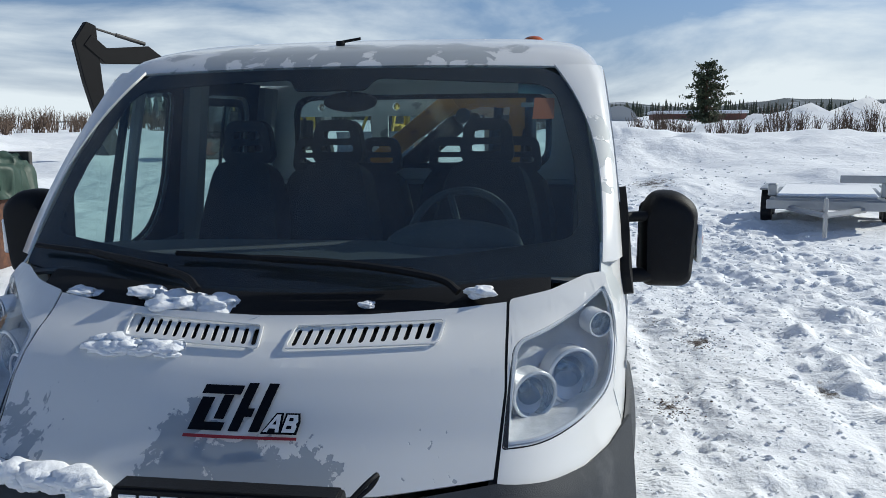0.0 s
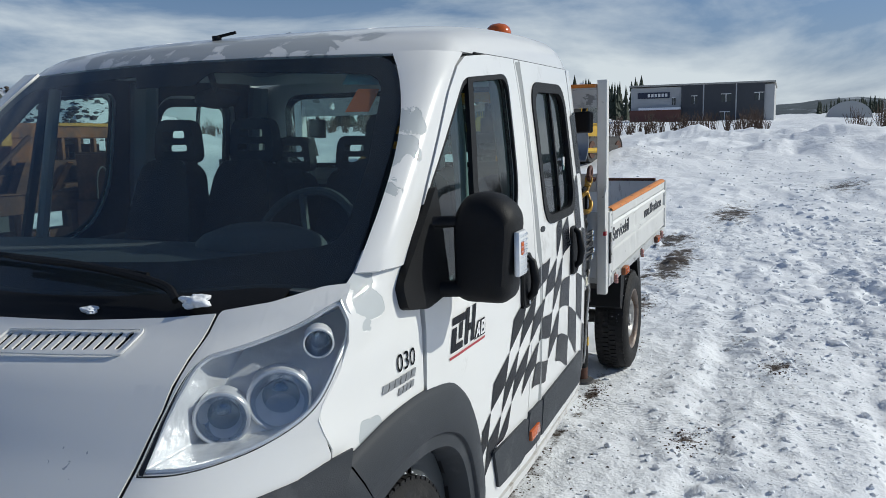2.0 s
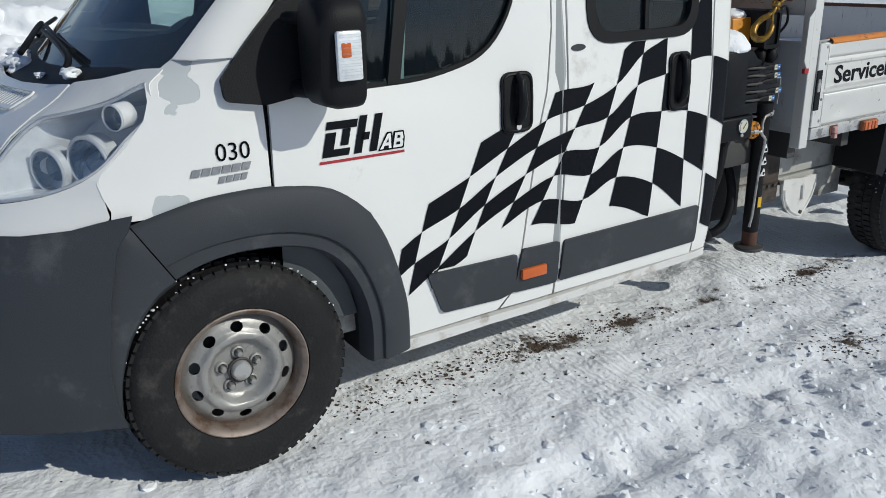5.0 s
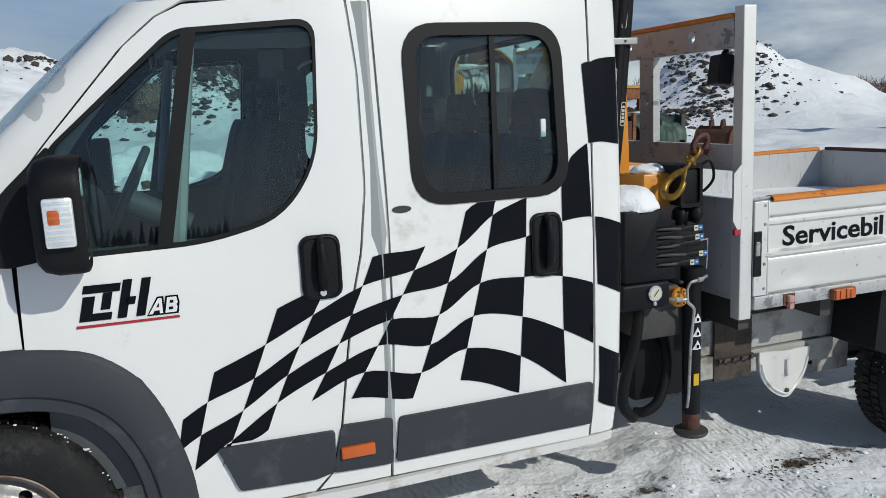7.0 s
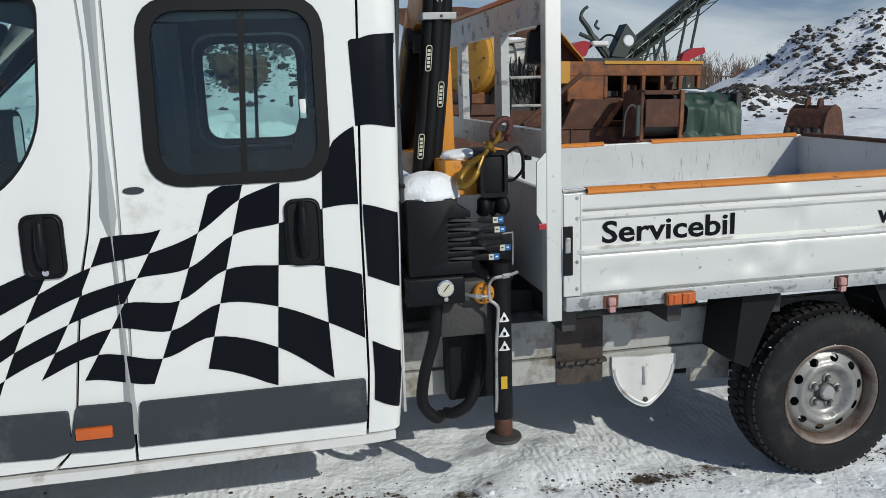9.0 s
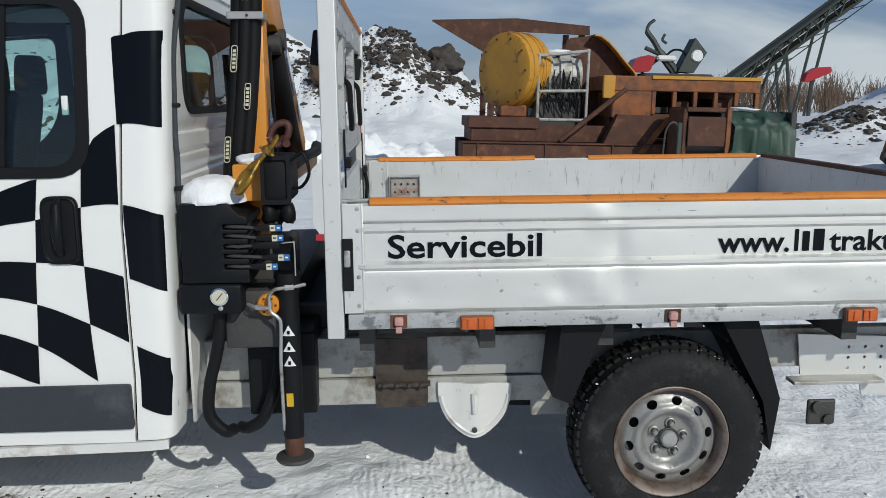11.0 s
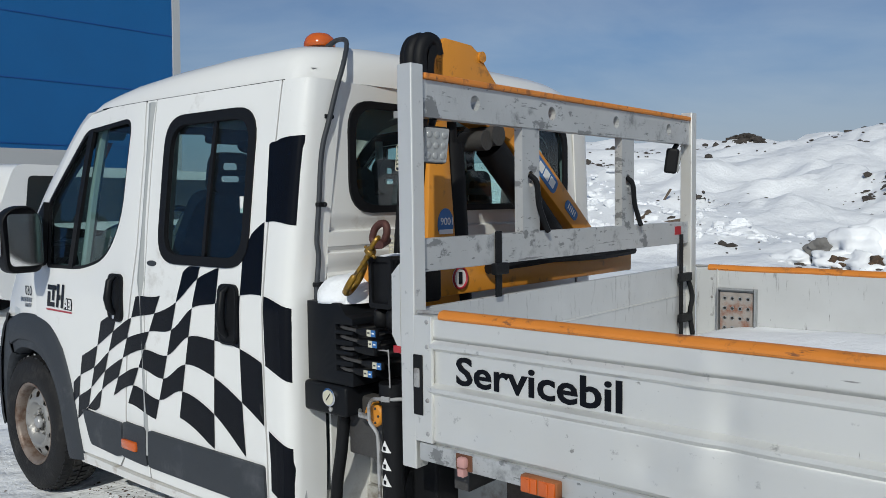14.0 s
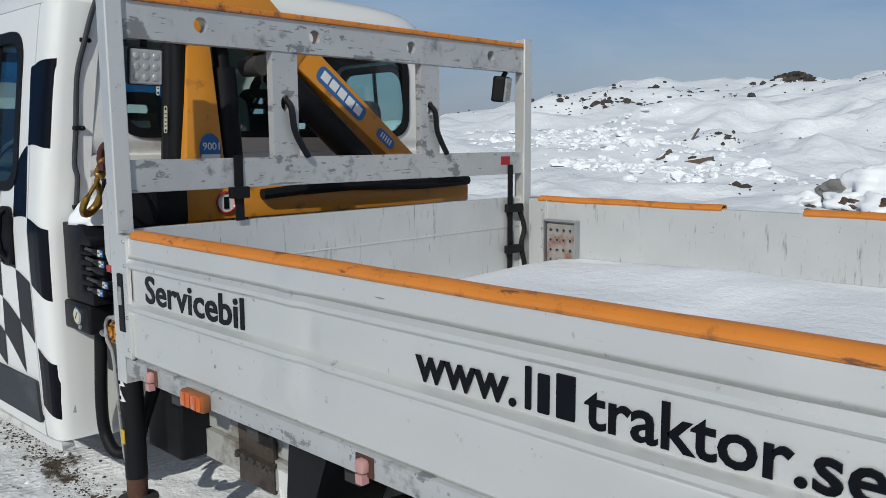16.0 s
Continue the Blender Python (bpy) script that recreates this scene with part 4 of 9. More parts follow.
        m = e.lerp(g, 0.30)
        m.y = s * (abs(e.y) * 0.35 + side_y(gx, z) * 0.65)
        m.x -= 0.02
        m3 = e.lerp(g, 0.65)
        m3.y = s * (abs(e.y) * 0.06 + side_y(gx, z) * 0.94)
        m3.x -= 0.01
        for c, p in ((edge, e), (mid1, m), (mid2, m3), (gap, g)):
            c.append(p)
    loft(bm, [edge, mid1, mid2, gap])
    pil = part("front_pillar", bm, M_PILLAR, truck, "white windscreen pillar with flaked paint" if own else "white windscreen pillar", smooth="all")
    thick(pil, 0.01)

# hood with its two grilles
SLOTS = []
for s in (-1, 1):
    for k in range(13):
        y0 = s * (0.098 + k * 0.0300) - (0.108 if s > 0 else 0.010)
        SLOTS.append(rounded([(y0, 1.193 + 0.0012 * k), (y0 + s * 0.014, 1.193 + 0.0012 * k), (y0 + s * 0.020, 1.224 + 0.0012 * k), (y0 + s * 0.006, 1.224 + 0.0012 * k)], 0.005, 2))
# the hood is laid out over (y, run) where run follows the nose line
HOOD = [(y, z) for y, z in [(-0.672, 0.93), (-0.4, 0.905), (0, 0.90), (0.4, 0.905), (0.672, 0.93), (0.688, 1.1), (0.678, 1.281), (0.55, 1.270), (0.3, 1.257), (0, 1.252), (-0.3, 1.257), (-0.55, 1.270), (-0.678, 1.281), (-0.688, 1.1)]]
hood = part("hood", sheet(HOOD, SLOTS, (spread(-0.7, 0.7, 0.05), spread(0.9, 1.3, 0.025)), on_nose()), M_HOOD, truck, "white hood with flaked paint and slotted grilles", smooth="all")
thick(hood, 0.005)
for s in (-1, 1):
    c = -0.108 if s > 0 else -0.010
    o = rounded([(c + s * 0.082, 1.186), (c + s * 0.498, 1.198), (c + s * 0.508, 1.247), (c + s * 0.093, 1.233)], 0.012, 3)
    i = rounded([(c + s * 0.089, 1.189), (c + s * 0.492, 1.201), (c + s * 0.501, 1.244), (c + s * 0.099, 1.230)], 0.010, 3)
    p = part("grille_rim", sheet(o, [i], (spread(-0.6, 0.6, 0.05), ()), on_nose(0.009)), M_PAINT, hood, smooth="all")
    thick(p, 0.006)
bm = sheet([(y * 0.97, 0.93 + (z - 0.93) * 0.97) for y, z in HOOD], (), (spread(-0.7, 0.7, 0.1), spread(0.9, 1.3, 0.05)), on_nose(-0.04))
part("engine_bay_cover", bm, M_BLACK, truck)

# bumper
bm = sheet([(-1.03, 0.30), (1.03, 0.30), (1.045, 0.7), (1.03, 0.945), (1.0, 0.934), (0.965, 0.915), (0.90, 0.905), (0.8, 0.909), (0.68, 0.921), (0.4, 0.89), (0, 0.885), (-0.4, 0.89), (-0.68, 0.921), (-0.8, 0.909), (-0.90, 0.905), (-0.965, 0.915), (-1.0, 0.934), (-1.03, 0.945), (-1.045, 0.7)], (), (spread(-1.05, 1.05, 0.025), spread(0.3, 0.95, 0.03)), on_nose(0.006))
bumper = part("bumper", bm, M_CLAD, truck, "dark grey plastic front bumper", smooth="all")
thick(bumper, 0.01)
for s in (-1, 1):
    bm = bmesh.new()
    rows = []
    for k, off in ((-0.12, -0.03), (-0.03, 0.008), (0.06, 0.020), (0.35, 0.032), (0.70, 0.040), (0.92, 0.036), (1.0, 0.012), (1.02, -0.06)):
        rows.append([Vector((x0 + (x1 - x0) * k, s * (side_y(x0 + (x1 - x0) * k, z0 + (z1 - z0) * k) + off), z0 + (z1 - z0) * k)) for (x0, z0), (x1, z1) in zip(FLARE_OUT, FLARE_IN)])
    loft(bm, [smooth_line(r, 3) for r in rows])
    thick(part("bumper_corner", bm, M_CLAD, bumper, smooth=True), 0.004)

# windscreen: black border, clear pane, wipers
WS = rounded([(-0.95, 1.335), (-0.945, 1.45), (-0.93, 1.65), (-0.895, 1.85), (-0.80, 1.972), (0, 1.985), (0.80, 1.972), (0.895, 1.85), (0.93, 1.65), (0.945, 1.45), (0.95, 1.335), (0.70, 1.30), (0, 1.27), (-0.70, 1.30)], [0.02, 0, 0, 0.05, 0.09, 0.3, 0.09, 0.05, 0, 0, 0.02, 0.1, 0.2, 0.1], 4)
WSI = rounded([(-0.885, 1.43), (-0.87, 1.65), (-0.80, 1.915), (-0.16, 1.945), (-0.13, 1.90), (0.13, 1.90), (0.16, 1.945), (0.80, 1.915), (0.87, 1.65), (0.885, 1.43), (0.45, 1.385), (0, 1.375), (-0.45, 1.385)], [0.06, 0, 0.08, 0.03, 0.02, 0.02, 0.03, 0.08, 0, 0.06, 0.1, 0.1, 0.1], 4)
wcut = (spread(-0.95, 0.95, 0.06), spread(1.27, 1.99, 0.06))
screen = part("windscreen", sheet(WS, (), wcut, on_screen(0.0)), G_WIND, truck, "laminated windscreen with black border", smooth="all")
thick(part("border", sheet(WS, [WSI], wcut, on_screen(-0.006)), M_BLACK, screen, smooth="all"), 0.004)
bm = bmesh.new()
rows = [[Vector((nose_x(y, 1.252 + 0.030 * (abs(y) / 0.68) ** 2) + dx, y, 1.238 + 0.030 * (abs(y) / 0.68) ** 2 + dz)) for y in np.linspace(-0.80, 0.80, 21)] for dx, dz in ((0.0, -0.03), (0.02, 0.0), (0.08, 0.03), (0.14, 0.055), (0.2, 0.08))]
loft(bm, rows)
thick(part("cowl", bm, M_BLACK, truck, "black plastic cowl below the windscreen", smooth="all"), 0.006)
for y0, y1, x_add in ((-0.42, 0.35, 0), (0.35, 0.90, 0)):
    wiper = part("wiper", tube(bmesh.new(), smooth_line([(screen_x(a, b) - 0.04, a, b + 0.03) for a, b in ((y0 - 0.12, 1.275), (y0 - 0.05, 1.31), (y0 + 0.2, 1.345), (y1 - 0.25, 1.36))], 4), [0.012] * 12 + [0.008], 8), M_BLACK, truck, "black windscreen wiper", smooth=True)
    part("wiper_blade", tube(bmesh.new(), [(screen_x(a, b) - 0.025, a, b + 0.02) for a, b in ((y0 + 0.02, 1.335), ((y0 + y1) / 2, 1.362), (y1, 1.372))], 0.009, 6), M_BLACK, wiper, smooth=True)
p = part("sticker", sheet([(-0.80, 1.80), (-0.80, 1.872), (-0.73, 1.874), (-0.725, 1.80)], (), ((), ()), on_screen(-0.012)), M_STICKER, screen, "orange paper sticker inside the glass")
p = part("sun_band", sheet([(-0.80, 1.885), (-0.80, 1.925), (-0.67, 1.93), (-0.67, 1.89)], (), ((), ()), on_screen(-0.012)), M_SHADE, screen)

# roof
ROOF = [(0.52, 1.985), (0.575, 2.035), (0.65, 2.058), (0.78, 2.088), (1.0, 2.122), (1.3, 2.15), (1.7, 2.165), (2.05, 2.162), (2.15, 2.145), (2.205, 2.11), (2.235, 2.05), (2.245, 1.985)]
bm = bmesh.new()
rows = []
for x, zr in ROOF:
    dz = zr - 1.985
    xo = 0.0
    line = []
    for y, f in ((0, 0.0), (0.3, 0.015), (0.55, 0.04), (0.70, 0.085), (0.80, 0.15), (0.86, 0.23), (0.90, 0.335), (0.928, 0.50), (0.946, 0.73), (0.957, 1.0)):
        back = 0.17 * (y * y - 0) * max(0.0, 1 - (x - 0.52) / 0.5) - 0.07 * max(0, 1 - (2.245 - x) / 0.3) * (y / 0.95) ** 6
        line.append((x - 0.0 + back - 0.055 * max(0.0, 1 - (x - 0.52) / 0.5), y, zr - dz * f - (0.012 if x < 0.6 else 0) * (y / 0.95) ** 2))
    rows.append([Vector((a, -b, c)) for a, b, c in line[::-1]] + [Vector(p) for p in line[1:]])
loft(bm, rows)
roof = part("roof", bm, M_ROOF, truck, "white roof with flaked front edge", smooth="all")
thick(roof, 0.01)
for s in (-1, 1):
    bm = bmesh.new()
    tube(bm, smooth_line([(0.63, s * 0.803, 2.000), (0.70, s * 0.806, 2.022), (0.9, s * 0.81, 2.05), (1.3, s * 0.81, 2.088), (1.7, s * 0.81, 2.104), (2.1, s * 0.80, 2.095)], 4), 0.012, 6)
    part("roof_groove", bm, M_PAINT, roof, smooth=True)
for y in (-0.5, -0.25, 0.0, 0.25, 0.5):
    bm = bmesh.new()
    tube(bm, [(0.82, y, 2.08), (0.95, y, 2.106), (1.4, y, 2.145), (2.0, y, 2.156)], 0.012, 6)
    part("roof_bead", bm, M_PAINT, roof, smooth=True)
bm = bmesh.new()
tube(bm, [(0.72, 0.06, 2.065), (0.72, 0.06, 2.102)], 0.018, 10)
tube(bm, [(0.72, 0.06, 2.098), (0.735, -0.02, 2.112)], 0.006, 6)
part("aerial_base", bm, M_BLACK, roof, smooth=True)

# rear wall with window
RW = rounded([(-0.77, 1.495), (-0.77, 1.925), (0.77, 1.925), (0.77, 1.495)], 0.12, 6)
RECESS = [(0.80, 0.0), (0.85, 0.016), (0.96, 0.016), (0.985, 0.0), (1.04, 0.0), (1.07, 0.016), (1.15, 0.016), (1.18, 0.0), (1.265, 0.0), (1.275, 0.010), (1.30, 0.010), (1.315, 0.0), (1.344, 0.0), (1.350, 0.012), (1.362, 0.012), (1.376, 0.0), (1.424, 0.0), (1.431, 0.020), (1.446, 0.020), (1.474, 0.0), (1.50, 0.0)]
wall_map = lambda y, z: Vector((2.235 - lerp(z, RECESS), y, z))
back = part("rear_wall", sheet([(-0.88, 0.34), (-0.88, 1.985), (0.88, 1.985), (0.88, 0.34)], [RW], ([-0.6, -0.3, 0.0, 0.3, 0.6], [r[0] for r in RECESS]), wall_map), M_PAINT, truck, "white ribbed cab rear wall", smooth=True)
thick(back, 0.01)
p = part("window_seal", sheet(RW, [[(y * 0.955, 1.71 + (z - 1.71) * 0.87) for y, z in RW]], ((), ()), lambda y, z: Vector((2.243, y, z))), M_BLACK, back)
thick(p, 0.014)
part("window_pane", sheet(RW, (), ((), ()), lambda y, z: Vector((2.232, y, z))), G_SIDE, back)
bm = bmesh.new()
tube(bm, smooth_line([(2.04, -0.69, 2.150), (2.10, -0.685, 2.172), (2.19, -0.72, 2.15), (2.262, -0.80, 2.06), (2.272, -0.85, 1.95), (2.266, -0.882, 1.84), (2.254, -0.911, 1.72), (2.248, -0.925, 1.53), (2.248, -0.938, 1.40), (2.248, -0.931, 1.345), (2.248, -0.943, 1.235), (2.248, -0.946, 1.18)], 5), 0.0095, 8)
part("cable", bm, M_CLAD, back, "grey corrugated cable", smooth=True)
for y, z in ((-0.880, 1.85), (-0.922, 1.53), (-0.940, 1.24)):
    bm = cbox(2.236, 2.260, y - 0.014, y + 0.014, z - 0.008, z + 0.008, 0.003)
    lathe(bm, [(0, 0.009), (0.022, 0.009), (0.027, 0.004)], "x", (2.236, y + 0.020, z), 10)
    part("cable_clip", bm, M_BLACK, back, smooth=True)
# beacon on the roof
beacon = root("rotating_beacon", "amber rotating beacon with black rubber base on the cab roof", "beacon", PITCH)
bm = bmesh.new()
lathe(bm, [(2.12, 0.075), (2.128, 0.082), (2.150, 0.080), (2.158, 0.066)], "z", (1.98, -0.67, 0), 28)
part("base", bm, M_BLACK, beacon, smooth=True)
bm = bmesh.new()
lathe(bm, [(2.153, 0.064), (2.176, 0.064), (2.198, 0.056), (2.213, 0.038), (2.219, 0.012)], "z", (1.98, -0.67, 0), 28)
part("dome", bm, M_AMBER, beacon, smooth="all")

# chequered flag film: each column line is a curve of rows
FLAG = [(0.621, -0.022, 0, 0.892, -0.107, 0), (0.716, -0.0294, 0, 0.908, -0.0824, -0.005), (0.9006, -0.0469, 0.0007, 1.0044, -0.1178, 0.003), (1.0708, -0.0585, 0.0025, 1.0697, -0.1022, 0.0015),
        (1.2271, -0.0386, -0.0018, 1.1416, -0.0948, 0.0002), (1.4162, -0.0438, -0.0008, 1.1582, -0.0777, -0.0009), (1.5746, -0.0414, 0.0005, 1.2628, -0.1283, 0.0036), (1.7072, -0.0313, 0.0002, 1.3604, -0.12, 0.0005),
        (1.8253, -0.0124, 0.0002, 1.4392, -0.1421, -0.0007), (1.9798, -0.0204, 0.0032, 1.5878, -0.1941, -0.0017), (2.0752, 0.008, -0.0003, 1.7529, -0.2914, 0.0071), (2.2281, 0.0047, -0.0012, 1.7817, -0.3421, 0.0141)]


def flag_at(c, r):
    """The place of the flag's column c and row r on the side, waved between the columns."""
    i = min(int(c), len(FLAG) - 2)
    f = c - i
    pts = []
    for k in (i - 1, i, i + 1, i + 2):
        a = FLAG[max(0, min(len(FLAG) - 1, k))]
        pts.append(np.array([a[0] + a[1] * r + a[2] * r * r, a[3] + a[4] * r + a[5] * r * r]))
    if i == 0:
        pts[0] = 2 * pts[1] - pts[2]
    if i == len(FLAG) - 2:
        pts[3] = 2 * pts[2] - pts[1]
    a, b, c2, d = pts
    return 0.5 * (2 * b + (c2 - a) * f + (2 * a - 5 * b + 4 * c2 - d) * f * f + (3 * b - a - 3 * c2 + d) * f ** 3)


CELLS = [(0, 2), (1, 1), (1, 3), (2, 0), (2, 2), (2, 4), (3, 1), (3, 3), (4, 0), (4, 2), (4, 4), (5, 1), (5, 3), (5, 5), (6, 0), (6, 2), (6, 4), (7, 1), (7, 3), (7, 5), (8, 2), (8, 4), (9, 1), (9, 3), (10, 0), (10, 2), (10, 4)]
owners = {o.name: o for o in truck.children}
for c, r in CELLS:
    bm = bmesh.new()
    n = 24 if c == 10 else 6
    rows = []
    for i in range(n + 1):
        line = []
        for j in range(n + 1):
            x, z = flag_at(c + j / n, r + i / n)
            if c == 6 and r == 0 or c == 7 and r == 1 or c == 9 and r == 1:
                z = min(z, 1.289 if x < 1.90 else 1.289 + max(0, (x - 1.90)) * 1.2 if x < 1.985 else 2.0)
            if c == 10:
                x = min(max(x, 2.055), 2.228)
            if c == 9:
                x = min(x, 2.076)
            z = max(z, 0.570 if 0.7 < x < 2.08 else 0.3)
            y = side_y(min(x, 2.087), z) + 0.0125
            if x > 2.087:
                d = min(0.1468, (x - 2.087) * 1.06)
                x = lerp(z, [(0.34, 2.072), (0.57, 2.087), (1.16, 2.087), (1.985, 2.121)]) + d * lerp(z, [(0.34, 0.85), (1.1, 0.95), (1.985, 0.92)])
                y = lerp(z, WIDE) + 0.013 - lerp(d, CORNER)
            line.append(Vector((x, -y, z)))
        rows.append(line)
    loft(bm, rows)
    part("flag_square", bm, M_VINYL, truck, smooth="all")

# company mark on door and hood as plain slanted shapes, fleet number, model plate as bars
def slanted(x0, x1, z0, z1, lean=0.25):
    return [(x0, z0), (x1, z0), (x1 + lean * (z1 - z0), z1), (x0 + lean * (z1 - z0), z1)]


def company_mark(to, parent, x0, z0, w, h, out):
    """Slanted black blocks, two pale ones edged in black and a red line under them; out: the way the surface faces."""
    k = w / 0.30
    dark = [slanted(0.0, 0.036, 0.020, h - 0.034), slanted(0.034, 0.094, 0.020, 0.043), slanted(0.018, 0.128, h - 0.025, h), slanted(0.066, 0.094, 0.052, h - 0.026), slanted(0.112, 0.140, 0.020, h + 0.008), slanted(0.168, 0.196, 0.020, h + 0.008), slanted(0.139, 0.169, 0.060, 0.084)]
    dark += [[(0.200, 0.016), (0.236, 0.074), (0.256, 0.074), (0.256, 0.016)], [(0.250, 0.016), (0.262, 0.074), (0.300, 0.074), (0.304, 0.050), (0.298, 0.016)]]
    pale = [[(0.207, 0.021), (0.239, 0.069), (0.250, 0.069), (0.250, 0.021), (0.240, 0.021), (0.240, 0.031), (0.224, 0.031), (0.219, 0.021)], [(0.257, 0.021), (0.267, 0.069), (0.295, 0.069), (0.298, 0.050), (0.293, 0.045), (0.296, 0.036), (0.292, 0.021)]]
    specks = [[(0.231, 0.041), (0.240, 0.055), (0.240, 0.041)], [(0.268, 0.030), (0.270, 0.039), (0.283, 0.039), (0.282, 0.030)], [(0.273, 0.051), (0.275, 0.060), (0.285, 0.060), (0.285, 0.051)]]
    for bits, material, lift in ((dark, M_VINYL, 0.0), (pale, M_WHITEDEC, 0.0015), (specks, M_VINYL, 0.003)):
        for b in bits:
            part("mark_shape", sheet([(x0 + x * k, z0 + z) for x, z in b], (), ((), spread(z0, z0 + 0.15, 0.02)), lambda u, v: to(u, v) + out * lift), material, parent)
    part("mark_line", sheet([(x0 - 0.01, z0), (x0 + w, z0 + 0.001), (x0 + w, z0 + 0.009), (x0 - 0.008, z0 + 0.009)], (), (spread(x0, x0 + w, 0.05), ()), to), M_RED, parent)


company_mark(on_side(-1, 0.013), truck, 0.312, 1.013, 0.288, 0.13, Vector((0, -1, 0)))
hood_mark = lambda u, v: Vector((nose_x(u, 1.005 + (v - 1.005) * 0.75) - 0.010, u, 1.005 + (v - 1.005) * 0.75 + 0.006))
company_mark(lambda u, v: hood_mark(-u, v), hood, -0.110, 1.0, 0.29, 0.145, Vector((-0.7, 0, 0.7)))
writing("fleet_number", "030", 0.075, Matrix.Translation((-0.008, 1.066, 0)), M_VINYL, truck, width=0.10, depth=0.001, to=on_side(-1, 0.006))
for n, xa, xb, z0, dz in ((6, -0.088, 0.088, 1.028, 0.022), (4, -0.012, 0.076, 1.002, 0.019)):
    for k in range(n):
        x0 = xa + k * (xb - xa) / n
        ring = slanted(x0, x0 + (xb - xa) / n - 0.005, z0 + 0.001 * k, z0 + 0.001 * k + dz, 0.4)
        thick(part("model_bar", sheet(ring, (), ((), ()), on_side(-1, 0.006)), M_EMBLEM, truck, "chromed badge piece"), 0.004)
thick(part("maker_badge", sheet([(1.342 + 0.034 * math.cos(a), 1.29 + 0.012 * math.sin(a)) for a in np.linspace(0, 2 * math.pi, 20)[:-1]], (), ((), ()), on_side(-1, 0.012)), M_CLAD, truck), 0.004)


# ---- wheels ----
def wheel(at, s, rim_mat, turn=0.0):
    """Steel wheel with winter tyre; s: the side it faces."""
    w = new("wheel")
    w.parent, w.location = truck, at
    f = lambda a: s * a
    bm = bmesh.new()
    lathe(bm, [(f(0.0), 0.222), (f(0.012), 0.226), (f(0.018), 0.25), (f(0.022), 0.29), (f(0.016), 0.325), (f(0.0), 0.350), (f(-0.022), 0.362), (f(-0.10), 0.366), (f(-0.18), 0.362), (f(-0.205), 0.345), (f(-0.22), 0.29), (f(-0.21), 0.222)], "y", seg=56, cap=False)
    tyre = part("tyre", bm, M_RUBBER, w, "studded winter tyre with snow in its tread", smooth=True)
    bm = bmesh.new()
    for k in range(60):
        a = 2 * math.pi * k / 60
        for row, (y0, y1, r) in enumerate(((-0.004, -0.045, 0.3545), (-0.055, -0.095, 0.366), (-0.105, -0.145, 0.366), (-0.155, -0.20, 0.3545))):
            b = a + (row % 2) * math.pi / 60
            box(bm, -0.0135, 0.0135, min(f(y0), f(y1)), max(f(y0), f(y1)), r - 0.012, r + 0.008, Matrix.Rotation(b, 4, "Y"))
    part("tread", bm, M_RUBBER, tyre)
    # rim: outer flange and dished disc with ten holes
    bm = bmesh.new()
    lathe(bm, [(f(0.004), 0.219), (f(0.010), 0.2225), (f(0.012), 0.218), (f(0.004), 0.205), (f(-0.008), 0.200), (f(-0.03), 0.197), (f(-0.09), 0.185), (f(-0.19), 0.185), (f(-0.2), 0.215)], "y", seg=56, cap=False)
    rim = part("rim", bm, rim_mat, w, "pressed steel rim", smooth=True)
    dish = [(0.0, -0.042), (0.036, -0.042), (0.045, -0.046), (0.088, -0.046), (0.102, -0.034), (0.112, -0.014), (0.120, -0.008), (0.130, -0.010), (0.145, -0.022), (0.172, -0.030), (0.184, -0.042), (0.198, -0.055)]
    ring = lambda r, n: [(r * math.cos(a), r * math.sin(a)) for a in np.arange(n) * 2 * math.pi / n]
    holes = [[(0.155 * math.cos(b) + 0.017 * math.cos(a) * math.cos(b) - 0.021 * math.sin(a) * math.sin(b), 0.155 * math.sin(b) + 0.017 * math.cos(a) * math.sin(b) + 0.021 * math.sin(a) * math.cos(b)) for a in np.arange(12) * math.pi / 6] for b in turn + np.arange(10) * math.pi / 5]
    bm = sheet(ring(0.197, 50), holes + [ring(r, 30) for r in ()], (spread(-0.2, 0.2, 0.014), spread(-0.2, 0.2, 0.014)), lambda u, v: Vector((u, f(lerp(math.hypot(u, v), dish)), v)))
    disc = part("disc", bm, M_RIMGREY, rim, "silver painted wheel disc with ten holes", smooth="all")
    thick(disc, 0.004)
    bm = bmesh.new()
    lathe(bm, [(f(-0.05), 0.034), (f(-0.016), 0.033), (f(-0.010), 0.028), (f(-0.009), 0.004)], "y", seg=24)
    part("hub_cap", bm, M_STEEL, rim, smooth=True)
    part("hub_ring", tube(bmesh.new(), [(0.039 * math.cos(a), f(-0.030), 0.039 * math.sin(a)) for a in np.linspace(0, 2 * math.pi, 29)], 0.0045, 6, False), M_DARKM, rim, smooth=True)
    for k in range(5):
        a = turn + 2 * math.pi * k / 5
        bm = bmesh.new()
        lathe(bm, [(f(-0.045), 0.0125), (f(-0.022), 0.0115), (f(-0.017), 0.009), (f(-0.016), 0.002)], "y", (0.06 * math.cos(a), 0, 0.06 * math.sin(a)), 6)
        part("nut", bm, M_RIMGREY, rim)
        part("nut_seat", lathe(bmesh.new(), [(f(-0.046), 0.025), (f(-0.036), 0.021), (f(-0.034), 0.016)], "y", (0.06 * math.cos(a), 0, 0.06 * math.sin(a)), 16, False), M_RIMGREY, rim, smooth=True)
    bm = bmesh.new()
    lathe(bm, [(f(-0.075), 0.15), (f(-0.10), 0.15)], "y", seg=24)
    part("brake_disc", bm, M_DARKM, w)
    rnd = random.Random(int(at[0] * 10) + s)
    bm = bmesh.new()
